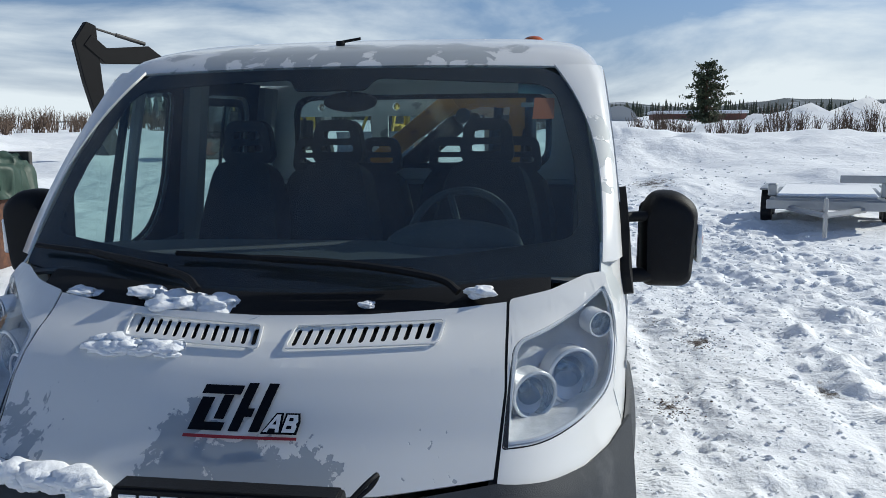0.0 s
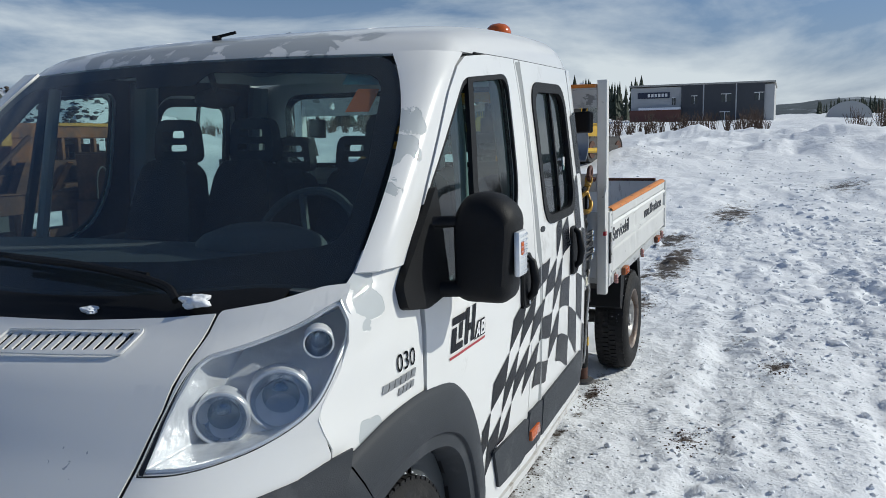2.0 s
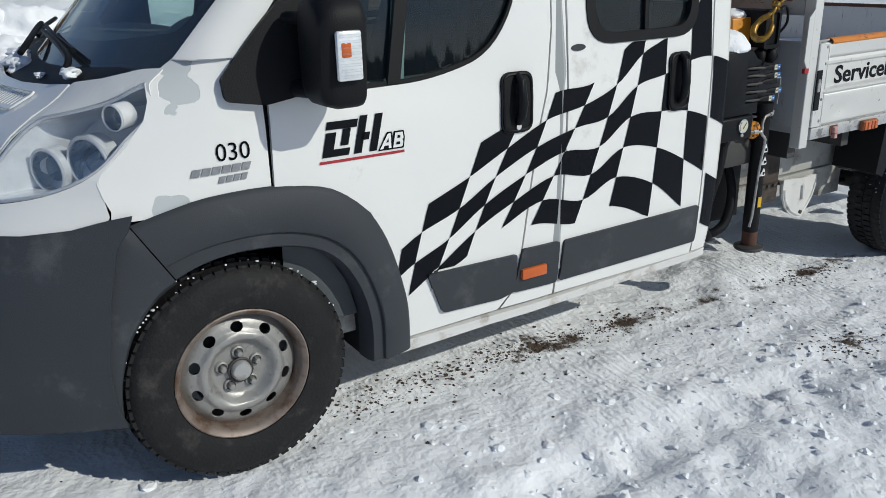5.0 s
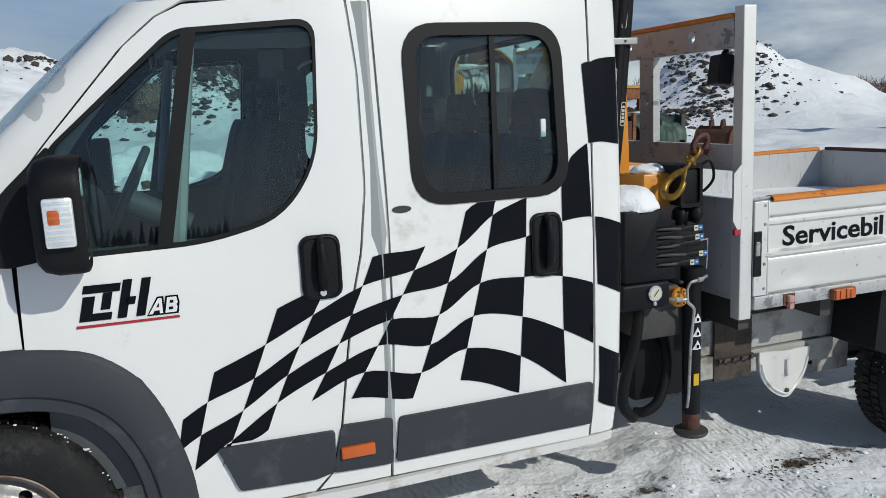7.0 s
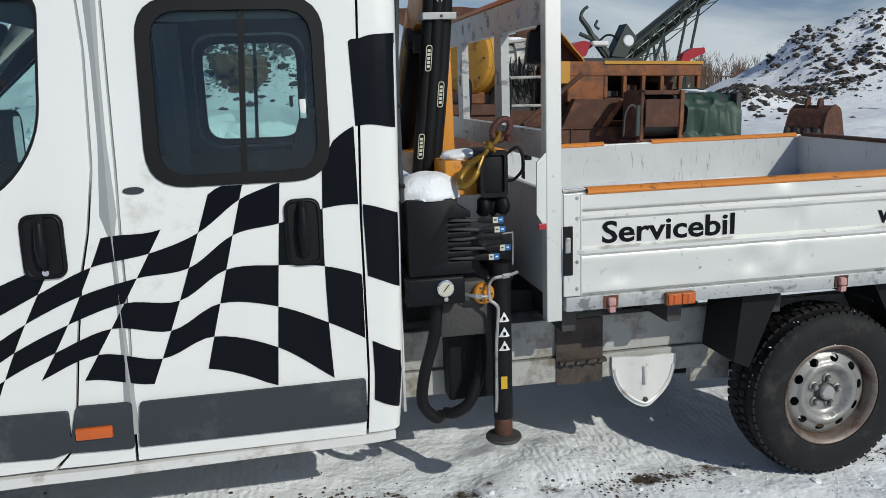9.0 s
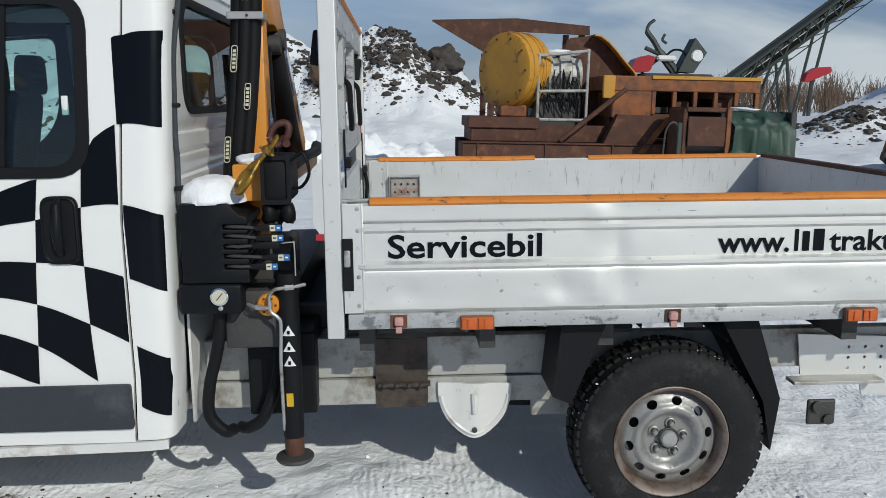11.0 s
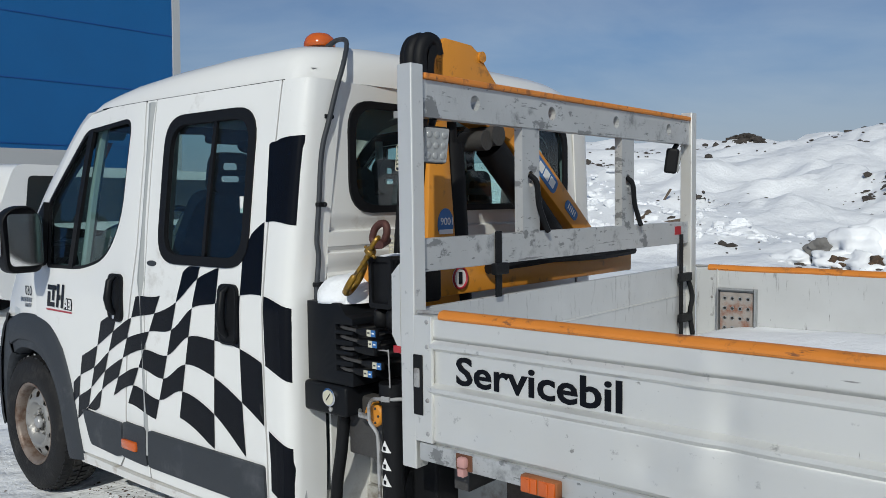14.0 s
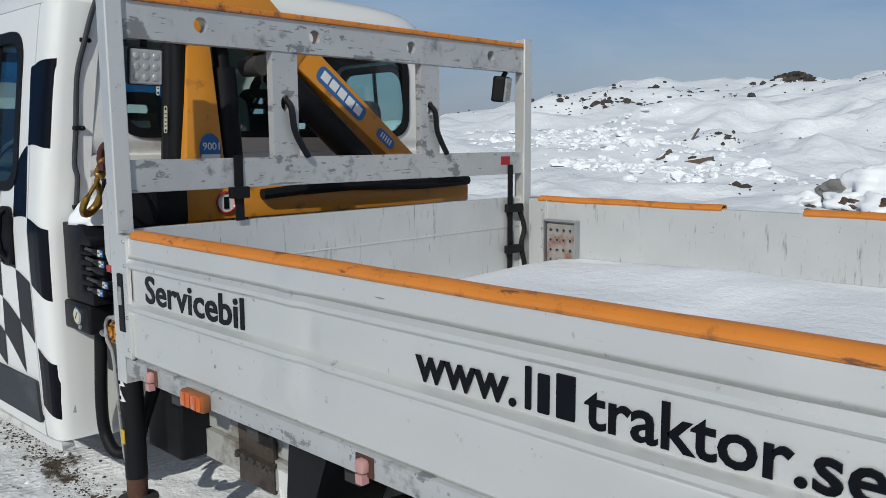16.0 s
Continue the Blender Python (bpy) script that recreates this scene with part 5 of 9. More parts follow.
    for k in range(200 if at[0] < 1 else 90):
        a = rnd.uniform(-0.3, 2.4)
        r = rnd.uniform(0.352, 0.371)
        lump(bm, (r * math.cos(a + 0.6), f(rnd.uniform(-0.15, -0.01)), r * math.sin(a + 0.6)), (rnd.uniform(0.002, 0.0045) if k % 4 else rnd.uniform(0.004, 0.011),) * 2 + (0.003,), k, 1)
    tagged(part("snow_crumbs", bm, M_SNOW, tyre), kind="stuff")
    return w


wheel((0.0, -1.022, 0.365), -1, M_RUSTRIM, 0.3)
wheel((0.0, 1.022, 0.365), 1, M_RUSTRIM, 0.1)
wheel((4.046, -0.985, 0.252), -1, M_RUSTRIM, 0.15)
wheel((4.046, 0.985, 0.252), 1, M_RUSTRIM, 0.5)

# ---- chassis ----
for s in (-1, 1):
    bm = cbox(2.0, 5.2, s * 0.655 - 0.03, s * 0.655 + 0.03, 0.435, 0.60, 0.004)
    box(bm, 2.15, 3.63, s * 0.66 - 0.04, s * 0.66 + 0.04, 0.325, 0.43)
    rail = part("frame_rail", bm, M_GREYSTEEL, truck, "dirty white steel frame rail")
    bm = cbox(2.92, 3.13, s * 0.70 - 0.006, s * 0.70 + 0.006, 0.31, 0.60)
    box(bm, 2.93, 3.14, s * 0.70 - 0.03, s * 0.70 + 0.03, 0.405, 0.42)
    part("bracket", bm, M_BROWNST, rail, "brown stained steel bracket")
    for k in range(4):
        bm = bmesh.new()
        lathe(bm, [(s * 0.732, 0.010), (s * 0.742, 0.009), (s * 0.743, 0.001)], "y", (2.955 + 0.05 * k, 0, 0.413), 6)
        part("bolt", bm, M_DARKM, rail)
    # rear end: drilled plate, angle and towing eye
    bm = sheet([(4.66, 0.58), (5.2, 0.555), (5.2, 0.30), (4.95, 0.31), (4.93, 0.40), (4.68, 0.405)], [[(4.88 + 0.07 * i + 0.007 * math.cos(a), 0.43 + 0.045 * j + 0.007 * math.sin(a)) for a in np.arange(8) * math.pi / 4] for i in range(4) for j in range(3)], ((), ()), lambda x, z: Vector((x, s * 0.70, z)))
    thick(part("drilled_plate", bm, M_ALU, rail, "drilled light grey end plate"), 0.008)
    part("angle_bar", cbox(4.62, 5.0, s * 0.74 - 0.04, s * 0.74 + 0.04, 0.385, 0.40, 0.003), M_GREYSTEEL, rail)
    part("tow_bracket", cbox(4.70, 4.82, s * 0.74 - 0.01, s * 0.74 + 0.01, 0.20, 0.31, 0.01), M_DARKM, rail)
    for x, z in ((4.735, 0.285), (4.785, 0.228)):
        bm = bmesh.new()
        lathe(bm, [(s * 0.75, 0.022), (s * 0.765, 0.022), (s * 0.766, 0.008)], "y", (x, 0, z), 12)
        part("tow_pin", bm, M_DARKM, rail, smooth=True)
    bm = sheet([(3.17, 0.415), (3.47, 0.405)] + [(3.32 + 0.15 * math.copysign(abs(math.cos(a)) ** 1.3, math.cos(a)), 0.39 - 0.212 * math.sin(a) ** 0.9) for a in np.linspace(0.05, math.pi - 0.05, 17)], (), (spread(3.1, 3.5, 0.04), spread(0.15, 0.45, 0.04)), lambda x, z: Vector((x, s * (0.71 + 0.02 * math.exp(-((x - 3.315) / 0.05) ** 2)), z)))
    plate = thick(part("wheel_carrier", bm, M_SILL, rail, "white pressed steel plate", smooth=True), 0.012)
    rim_line = [(3.32 + 0.15 * k * math.copysign(abs(math.cos(a)) ** 1.3, math.cos(a)), 0.395 - 0.212 * k * math.sin(a) ** 0.9) for k in (0.93,) for a in np.linspace(0.15, math.pi - 0.15, 20)]
    part("plate_bead", tube(bmesh.new(), [(x, s * (0.717 + 0.02 * math.exp(-((x - 3.315) / 0.05) ** 2)), z) for x, z in rim_line], 0.007, 6), M_SILL, plate, smooth=True)
    part("plate_rib", tube(bmesh.new(), [(3.315, s * 0.735, 0.37), (3.318, s * 0.738, 0.29)], 0.013, 8), M_SILL, plate, smooth=True)
    part("plate_bolt", lathe(bmesh.new(), [(s * 0.72, 0.012), (s * 0.742, 0.011), (s * 0.744, 0.002)], "y", (3.318, 0, 0.215), 8), M_DARKM, plate)
    bm = cbox(3.56, 3.75, s * 0.66 - 0.02, s * 0.66 + 0.02, 0.25, 0.58, 0.003)
    part("hanger", bm, M_GREYSTEEL, rail)
    for pts in ([(3.62, 0.73), (3.79, 0.73), (3.66, 0.41), (3.59, 0.44)], [(4.22, 0.73), (4.36, 0.73), (4.465, 0.41), (4.44, 0.20), (4.40, 0.40)]):
        bm = sheet(pts, (), ((), ()), lambda x, z: Vector((x, s * 0.98, z)))
        r = bmesh.ops.extrude_face_region(bm, geom=bm.faces[:])
        bmesh.ops.translate(bm, vec=(0, -s * 0.26, 0), verts=[v for v in r["geom"] if isinstance(v, bmesh.types.BMVert)])
        part("mudguard", bm, M_BLACK, truck, "black plastic mudguard")
bm = bmesh.new()
tube(bm, [(4.046, -0.9, 0.252), (4.046, 0.9, 0.252)], 0.05, 10)
part("rear_axle", bm, M_DARKM, truck, smooth=True)
bm = bmesh.new()
tube(bm, [(0.0, -0.9, 0.365), (0.0, 0.9, 0.365)], 0.05, 10)
part("front_axle", bm, M_DARKM, truck, smooth=True)
for s in (-1, 1):
    part("brake_pipe", tube(bmesh.new(), [(3.4, s * 0.55, 0.27), (4.0, s * 0.55, 0.25)], 0.02, 8), M_BLACK, truck)
# black block added to stand for the shade below the crane
part("crane_subframe", cbox(2.43, 2.69, -0.80, 0.80, 0.33, 0.66, 0.01), M_BLACK, truck, "black block added to fill the dark space under the crane")
bm = cbox(2.05, 3.3, -0.55, 0.55, 0.33, 0.60, 0.03)
part("underbody", bm, M_GREYSTEEL, truck)
bm = cbox(-0.4, 2.2, -0.95, 0.95, 0.36, 0.46, 0.02)
part("cab_floor", bm, M_GREYSTEEL, truck)

# ---- cab inside ----
bm = bmesh.new()
rows = [[Vector((x, y, z - 0.02 * (abs(y) / 0.85) ** 4)) for y in np.linspace(-0.9, 0.9, 15)] for x, z in ((-0.16, 1.33), (0.0, 1.36), (0.15, 1.375), (0.25, 1.36), (0.32, 1.30), (0.36, 1.15), (0.34, 0.95), (0.25, 0.6))]
loft(bm, rows)
dash = part("dashboard", bm, M_DASH, truck, "dark plastic dashboard", smooth="all")
thick(dash, 0.01)
bm = bmesh.new()
lump(bm, (0.20, -0.46, 1.365), (0.14, 0.24, 0.085), 3, 3, 0.05)
part("instrument_hood", bm, M_DASH, dash, smooth="all")
wheel_m = Matrix.Translation((0.46, -0.46, 1.34)) @ Matrix.Rotation(radians(-62), 4, "Y")
bm = bmesh.new()
tube(bm, [wheel_m @ Vector((0.20 * math.cos(a), 0.20 * math.sin(a), 0)) for a in np.linspace(0, 2 * math.pi, 40)], 0.016, 8, False)
for a in (0.3, 2.84, 4.71):
    tube(bm, [wheel_m @ Vector((0, 0, -0.02)), wheel_m @ Vector((0.2 * math.cos(a), 0.2 * math.sin(a), 0))], 0.014, 6)
tube(bm, [wheel_m @ Vector((0, 0, 0.01)), wheel_m @ Vector((0, 0, -0.25))], 0.05, 10)
part("steering_wheel", bm, M_DASH, truck, "dark steering wheel", smooth=True)


def seat(x, y, w, zb=0.80, heads=1, tall=1.0):
    t = new("seat")
    t.parent = truck
    bm = cbox(x - 0.30, x + 0.25, y - w / 2, y + w / 2, zb - 0.12, zb + 0.06, 0.05, 3)
    part("seat_cushion", bm, M_FABRIC, t, smooth=True)
    for k in range(heads):
        yh = y + (k - (heads - 1) / 2) * w / heads
        wk = w / heads - 0.02
        ring = rounded([(yh - wk / 2, 0.0), (yh - wk / 2, 0.42), (yh - wk * 0.33, 0.70), (yh + wk * 0.33, 0.70), (yh + wk / 2, 0.42), (yh + wk / 2, 0.0)], [0.02, 0.12, 0.08, 0.08, 0.12, 0.02], 5)
        bm = sheet(ring, (), (spread(yh - wk / 2, yh + wk / 2, 0.06), spread(0, 0.7, 0.08)), lambda a, b: Vector((x + 0.20 + 0.21 * b + 0.04 * ((a - yh) / (wk / 2)) ** 2 * -1, a, zb + b * tall)))
        thick(part("backrest", bm, M_FABRIC, t, smooth="all"), 0.11)
        ring = rounded([(yh - 0.125, 0.0), (yh - 0.10, 0.20), (yh + 0.10, 0.20), (yh + 0.125, 0.0)], 0.06, 4)
        holes = [rounded([(yh - 0.075, 0.055), (yh - 0.075, 0.085), (yh + 0.075, 0.085), (yh + 0.075, 0.055)], 0.012, 2), rounded([(yh - 0.065, 0.115), (yh - 0.06, 0.15), (yh + 0.06, 0.15), (yh + 0.065, 0.115)], 0.012, 2)]
        bm = sheet(ring, holes, ((), ()), lambda a, b: Vector((x + 0.38 + 0.04 * b, a, zb + 0.69 * tall + b)))
        hr = thick(part("headrest", bm, M_FABRIC, t, "slotted headrest", smooth=True), 0.07)
        bm = bmesh.new()
        for d in (-0.05, 0.05):
            tube(bm, [(x + 0.37, yh + d, zb + 0.6 * tall), (x + 0.38, yh + d, zb + 0.73 * tall)], 0.007, 6)
        part("headrest_post", bm, M_CHROME, hr)
    return t


seat(0.72, -0.50, 0.50, zb=0.87, tall=1.04)
seat(0.72, 0.40, 0.86, zb=0.87, heads=2, tall=1.04)
seat(1.68, 0.0, 1.60, zb=0.86, heads=4, tall=0.9)
# roof lining and inner pillars
bm = bmesh.new()
rows = [[Vector((x + 0.17 * y * y * max(0, 1 - (x - 0.5) / 0.5), y, z - 0.03 * abs(y / 0.9) ** 3)) for y in np.linspace(-0.90, 0.90, 13)] for x, z in ((0.52, 1.965), (0.7, 2.03), (1.0, 2.08), (1.6, 2.10), (2.2, 2.06))]
loft(bm, rows)
part("roof_lining", bm, M_LINER, truck, smooth="all")
for s in (-1, 1):
    for a, b, w in (((1.255, 0.45), (1.255, 1.97), 0.14), ((2.15, 0.45), (2.17, 1.97), 0.12), ((0.62, 1.24), (0.715, 1.93), 0.05)):
        bm = bmesh.new()
        tube(bm, [(a[0], s * (side_y(*a) - 0.05), a[1]), ((a[0] + b[0]) / 2, s * (side_y((a[0] + b[0]) / 2, (a[1] + b[1]) / 2) - 0.05), (a[1] + b[1]) / 2), (b[0], s * (side_y(*b) - 0.05), b[1])], w * 0.5, 8)
        part("inner_pillar", bm, M_LINER, truck, smooth=True)
    bm = sheet([(0.18, 0.45), (0.2, 1.24), (2.1, 1.26), (2.1, 0.45)], (), (spread(0.2, 2.1, 0.2), ()), on_side(s, -0.06))
    part("door_lining", bm, M_DASH, truck)
bm = bmesh.new()
lump(bm, (0.62, 0.0, 1.86), (0.015, 0.11, 0.04), 4, 3, 0.05)
tube(bm, [(0.62, 0, 1.87), (0.58, 0, 1.98)], 0.012, 8)
part("inner_mirror", bm, M_BLACK, truck, smooth="all")
bm = cbox(2.19, 2.205, -0.9, 0.9, 0.45, 1.40)
part("rear_lining", bm, M_DASH, truck)

# snow lying on the truck
rnd = random.Random(7)
for name, spots in (("snow_on_cowl", [(0.62, 1.285, 0.06), (0.30, 1.27, 0.10), (0.16, 1.27, 0.08), (0.40, 1.30, 0.06), (-0.60, 1.315, 0.05), (-0.28, 1.28, 0.03)]),):
    for y, z, r in spots:
        bm = bmesh.new()
        lump(bm, (nose_x(y, 1.25) + 0.07, y, z - 0.008), (r * 0.6, r * 0.85, r * 0.34), int(y * 50), 4, 0.5)
        part("snow_clump", bm, M_SNOW, truck, "clump of snow below the windscreen", smooth="all")
for k in range(26):
    y = rnd.uniform(0.20, 0.50)
    z = 1.178 + rnd.uniform(-0.012, 0.016)
    r = rnd.uniform(0.012, 0.035)
    bm = bmesh.new()
    lump(bm, (nose_x(y, z) - 0.002, y, z + 0.002), (r, r * 1.5, r * 0.5), k, 3, 0.45)
    part("snow_crust", bm, M_SNOW, truck, "old snow on the hood", smooth="all")
for k in range(30):
    y = rnd.uniform(0.30, 0.75)
    r = rnd.uniform(0.02, 0.05)
    z = 0.905 + rnd.uniform(-0.01, 0.02)
    bm = bmesh.new()
    lump(bm, (nose_x(y, 0.86) + 0.02, y, z), (r, r * 1.4, r * 0.6), k + 40, 3, 0.45)
    part("snow_clump", bm, M_SNOW, truck, "lumpy snow on the bumper", smooth="all")

# light bar on the bumper
bar = root("light_bar", "black LED light bar mounted on the front bumper", "light bar", PITCH)
bm = cbox(-0.97, -0.90, -0.36, 0.17, 0.92, 0.985, 0.01)
box(bm, -0.96, -0.91, -0.35, 0.16, 0.985, 0.99)
part("housing", bm, M_BLACK, bar, smooth=True)
for k in range(10):
    bm = cbox(-0.975, -0.968, -0.345 + k * 0.05, -0.302 + k * 0.05, 0.93, 0.975, 0.003)
    part("led_lens", bm, M_REFL, bar)
bm = bmesh.new()
tube(bm, smooth_line([(-0.93, -0.36, 0.95), (-0.94, -0.40, 1.0), (-0.90, -0.43, 1.02), (-0.88, -0.41, 0.98), (-0.9, -0.37, 0.95)], 4), 0.006, 6)
part("cable_loop", bm, M_BLACK, bar, smooth=True)
bm = cbox(-0.95, -0.84, -0.2, -0.17, 0.88, 0.93)
box(bm, -0.95, -0.84, 0.0, 0.03, 0.88, 0.93)
part("bar_bracket", bm, M_BLACK, bar)

# ---- the flat bed ----
bed = root("flatbed_body", "grey aluminium dropside bed with orange edges and dented side", "truck bed", PITCH)
RIBS = [(0.797, 0.0), (0.81, 0.014), (0.945, 0.014), (0.950, 0.012), (0.964, 0.029), (0.974, 0.029), (0.985, 0.006), (1.085, 0.006), (1.096, 0.023), (1.106, 0.023), (1.118, 0.012), (1.18, 0.014), (1.19, 0.0)]
PROFILE = [(z, lerp(z, RIBS)) for z in sorted({r[0] for r in RIBS} | {round(0.82 + 0.0157 * k, 4) for k in range(23)})]


def dent(x, z):
    d = 0.012 * math.exp(-((x - 3.74) / 0.05) ** 2 - ((z - 1.13) / 0.05) ** 2) - 0.016 * math.exp(-((x - 3.60) / 0.05) ** 2 - ((z - 0.88) / 0.05) ** 2)
    d += -0.015 * math.exp(-((x - 3.80) / 0.035) ** 2 - ((z - 1.03) / 0.06) ** 2) - 0.014 * math.exp(-((x - 3.82) / 0.05) ** 2 - ((z - 0.90) / 0.08) ** 2) + 0.010 * math.exp(-((x - 3.73) / 0.04) ** 2 - ((z - 0.88) / 0.06) ** 2)
    d += -0.008 * math.exp(-((x - 3.06) / 0.05) ** 2 - ((z - 0.87) / 0.03) ** 2) - 0.007 * math.exp(-((x - 4.5) / 0.09) ** 2 - ((z - 0.88) / 0.05) ** 2) + 0.006 * math.exp(-((x - 4.9) / 0.06) ** 2 - ((z - 1.14) / 0.04) ** 2)
    return 0.6 * d + 0.003 * noise.noise(Vector((x * 2.2, z * 5, 1.7))) + 0.0012 * noise.noise(Vector((x * 9, z * 14, 4.2)))


def side_panel(s):
    bm = bmesh.new()
    xs = list(np.linspace(2.845, 5.235, 150))
    rows = [[Vector((x, s * (1.035 + d + (dent(x, z) if 0.82 < z < 1.17 else 0) - (0.010 if 2.88 > x else 0)), z)) for x in xs] for z, d in PROFILE]
    loft(bm, rows)
    p = part("side_panel", bm, M_ALU, bed, "ribbed grey aluminium dropside with dents", smooth=True)
    thick(p, 0.004)
    bm = cbox(2.845, 5.235, min(s * 1.008, s * 1.03), max(s * 1.008, s * 1.03), 0.80, 1.19, 0.004)
    part("inner_face", bm, M_SCRATCH, p, "scratched inner face")
    pieces = ((2.925, 5.16),) if s < 0 else ((2.905, 3.84), (4.165, 5.2))
    for a, b in pieces:
        bm = bmesh.new()
        xs = np.linspace(a, b, 50)
        prof = [(-0.021, -0.004), (-0.025, 0.002), (-0.0245, 0.008), (-0.018, 0.015), (-0.009, 0.0185), (0.0, 0.0195), (0.009, 0.0185), (0.018, 0.015), (0.0245, 0.008), (0.025, 0.002), (0.021, -0.004)]
        loft(bm, [[Vector((x, s * 1.03 + dy, 1.187 + dz + 0.002 * noise.noise(Vector((x * 4, 2, s))))) for x in xs] for dy, dz in prof])
        thick(part("edge_strip", bm, M_ORANGE, p, "worn orange edge strip", smooth=True), 0.004)
    bm = cbox(2.829, 2.897, s * 1.052 - 0.006, s * 1.052 + 0.006, 0.80, 1.190, 0.002)
    cap = part("end_cap", bm, M_ALU, p, "riveted aluminium end plate")
    part("end_bead", cbox(2.894, 2.901, s * 1.054 - 0.007, s * 1.054 + 0.007, 0.80, 1.190, 0.003), M_ALU, cap, smooth=True)
    bm = cbox(2.826, 2.864, s * 1.058 - 0.004, s * 1.058 + 0.004, 0.882, 1.069, 0.003)
    part("latch_slot", bm, M_BLACK, cap, "black latch slot")
    part("latch_catch", cbox(2.832, 2.854, s * 1.062 - 0.005, s * 1.062 + 0.005, 0.968, 1.028, 0.005), M_STEEL, cap, "worn steel catch", smooth=True)
    part("edge_rod", tube(bmesh.new(), [(2.83, s * 1.04, 1.198), (2.93, s * 1.032, 1.200)], 0.006, 8), M_STEEL, cap, smooth=True)
    for z in (0.828, 0.931, 1.096, 1.172):
        bm = bmesh.new()
        lathe(bm, [(0, 0.0075), (s * 0.004, 0.005)], "y", (2.881, s * 1.058, z), 10)
        part("rivet", bm, M_STEEL, cap)
    part("inner_bead", cbox(2.951, 2.957, s * 1.006 - 0.003, s * 1.006 + 0.003, 0.80, 1.188), M_ALU, p)
    for z in (0.87, 0.96, 1.05, 1.14):
        part("rivet", lathe(bmesh.new(), [(0, 0.007), (-s * 0.004, 0.004)], "y", (2.925, s * 1.008, z), 8), M_STEEL, cap)
    bm = cbox(5.19, 5.24, s * 1.04 - 0.022, s * 1.04 + 0.022, 0.79, 1.195, 0.004)
    part("rear_post", bm, M_ALU, p)
    return p


left = side_panel(-1)
right = side_panel(1)
bm = bmesh.new()
lump(bm, (3.62, -1.03, 1.200), (0.030, 0.018, 0.0085), 4, 2, 0.1)
part("red_mark", bm, M_RED, left, "red paint mark on the edge")
mt = Matrix.Translation((2.985, -1.0445, 0.995)) @ Matrix.Rotation(radians(90), 4, "X")
writing("lettering", "Servicebil", 0.116, mt, M_VINYL, left, width=0.545, bold=0.0022, depth=0.0015)
mt = Matrix.Translation((4.165, -1.0445, 0.995)) @ Matrix.Rotation(radians(90), 4, "X")
writing("lettering", "www.", 0.108, mt, M_VINYL, left, width=0.262, bold=0.0018, depth=0.0015)
x = 4.447
for w, h in ((0.014, 0.080), (0.026, 0.072), (0.040, 0.080)):
    thick(part("lettering_bar", sheet(rounded([(x, 0.995), (x + w, 0.995), (x + w, 0.995 + h), (x, 0.995 + h)], 0.003, 2), (), ((), ()), lambda a, b: Vector((a, -1.044, b))), M_VINYL, left), 0.002)
    x += w + 0.0145
mt = Matrix.Translation((4.575, -1.0445, 0.995)) @ Matrix.Rotation(radians(90), 4, "X")
writing("lettering", "traktor.se", 0.108, mt, M_VINYL, left, width=0.472, bold=0.0018, depth=0.0015)

for s in (-1, 1):
    bm = cbox(2.84, 5.24, s * 1.030 - 0.022, s * 1.030 + 0.022, 0.738, 0.795, 0.005)
    rail = part("side_rail", bm, M_ALUWORN, bed, "scuffed aluminium side rail", smooth=True)
    for x in (3.019, 4.009, 5.0):
        bm = cbox(x - 0.016, x + 0.016, s * 1.060 - 0.013, s * 1.060 + 0.013, 0.752, 0.784, 0.008)
        box(bm, x - 0.011, x + 0.011, s * 1.062 - 0.010, s * 1.062 + 0.010, 0.728, 0.75)
        part("dropside_hinge", bm, M_PINK, rail, "faded pink plastic hinge", smooth=True)
        bm = cbox(x - 0.03, x + 0.03, s * 1.052 - 0.004, s * 1.052 + 0.004, 0.742, 0.79, 0.002)
        part("hinge_plate", bm, M_RUST, rail)
    for x in (3.297, 4.70):
        bm = cbox(x - 0.061, x + 0.061, s * 1.066 - 0.014, s * 1.066 + 0.014, 0.735, 0.785, 0.006)
        p = part("side_marker", bm, M_RUSTOR, rail, "amber side marker lamp", smooth=True)
        for d in (-0.029, 0.029):
            ml = part("marker_lens", cbox(x + d - 0.026, x + d + 0.026, s * 1.081 - 0.004, s * 1.081 + 0.004, 0.739, 0.781, 0.003), M_AMBER, p, smooth=True)
            part("lens_boss", cbox(x + d - 0.006, x + d + 0.006, s * 1.086 - 0.003, s * 1.086 + 0.003, 0.742, 0.778, 0.002), M_AMBER, ml, smooth=True)
bm = cbox(2.84, 5.24, -1.01, 1.01, 0.755, 0.797)
part("bed_floor", bm, M_SCRATCH, bed)
for x in (2.9, 3.35, 3.8, 4.3, 4.75, 5.15):
    part("cross_member", cbox(x - 0.03, x + 0.03, -0.92, 0.92, 0.62, 0.754), M_DARKM, bed)
for s in (-1, 1):
    part("sub_frame", cbox(2.3, 5.2, s * 0.5 - 0.03, s * 0.5 + 0.03, 0.60, 0.70), M_DARKM, bed)
bm = cbox(5.215, 5.245, -1.01, 1.01, 0.80, 1.19, 0.004)
gate = part("tailgate", bm, M_SCRATCH, bed, "scratched aluminium tailgate")
part("edge_strip", cbox(5.205, 5.255, -0.97, 0.97, 1.188, 1.21, 0.006), M_RUST, gate, "brown worn edge strip")

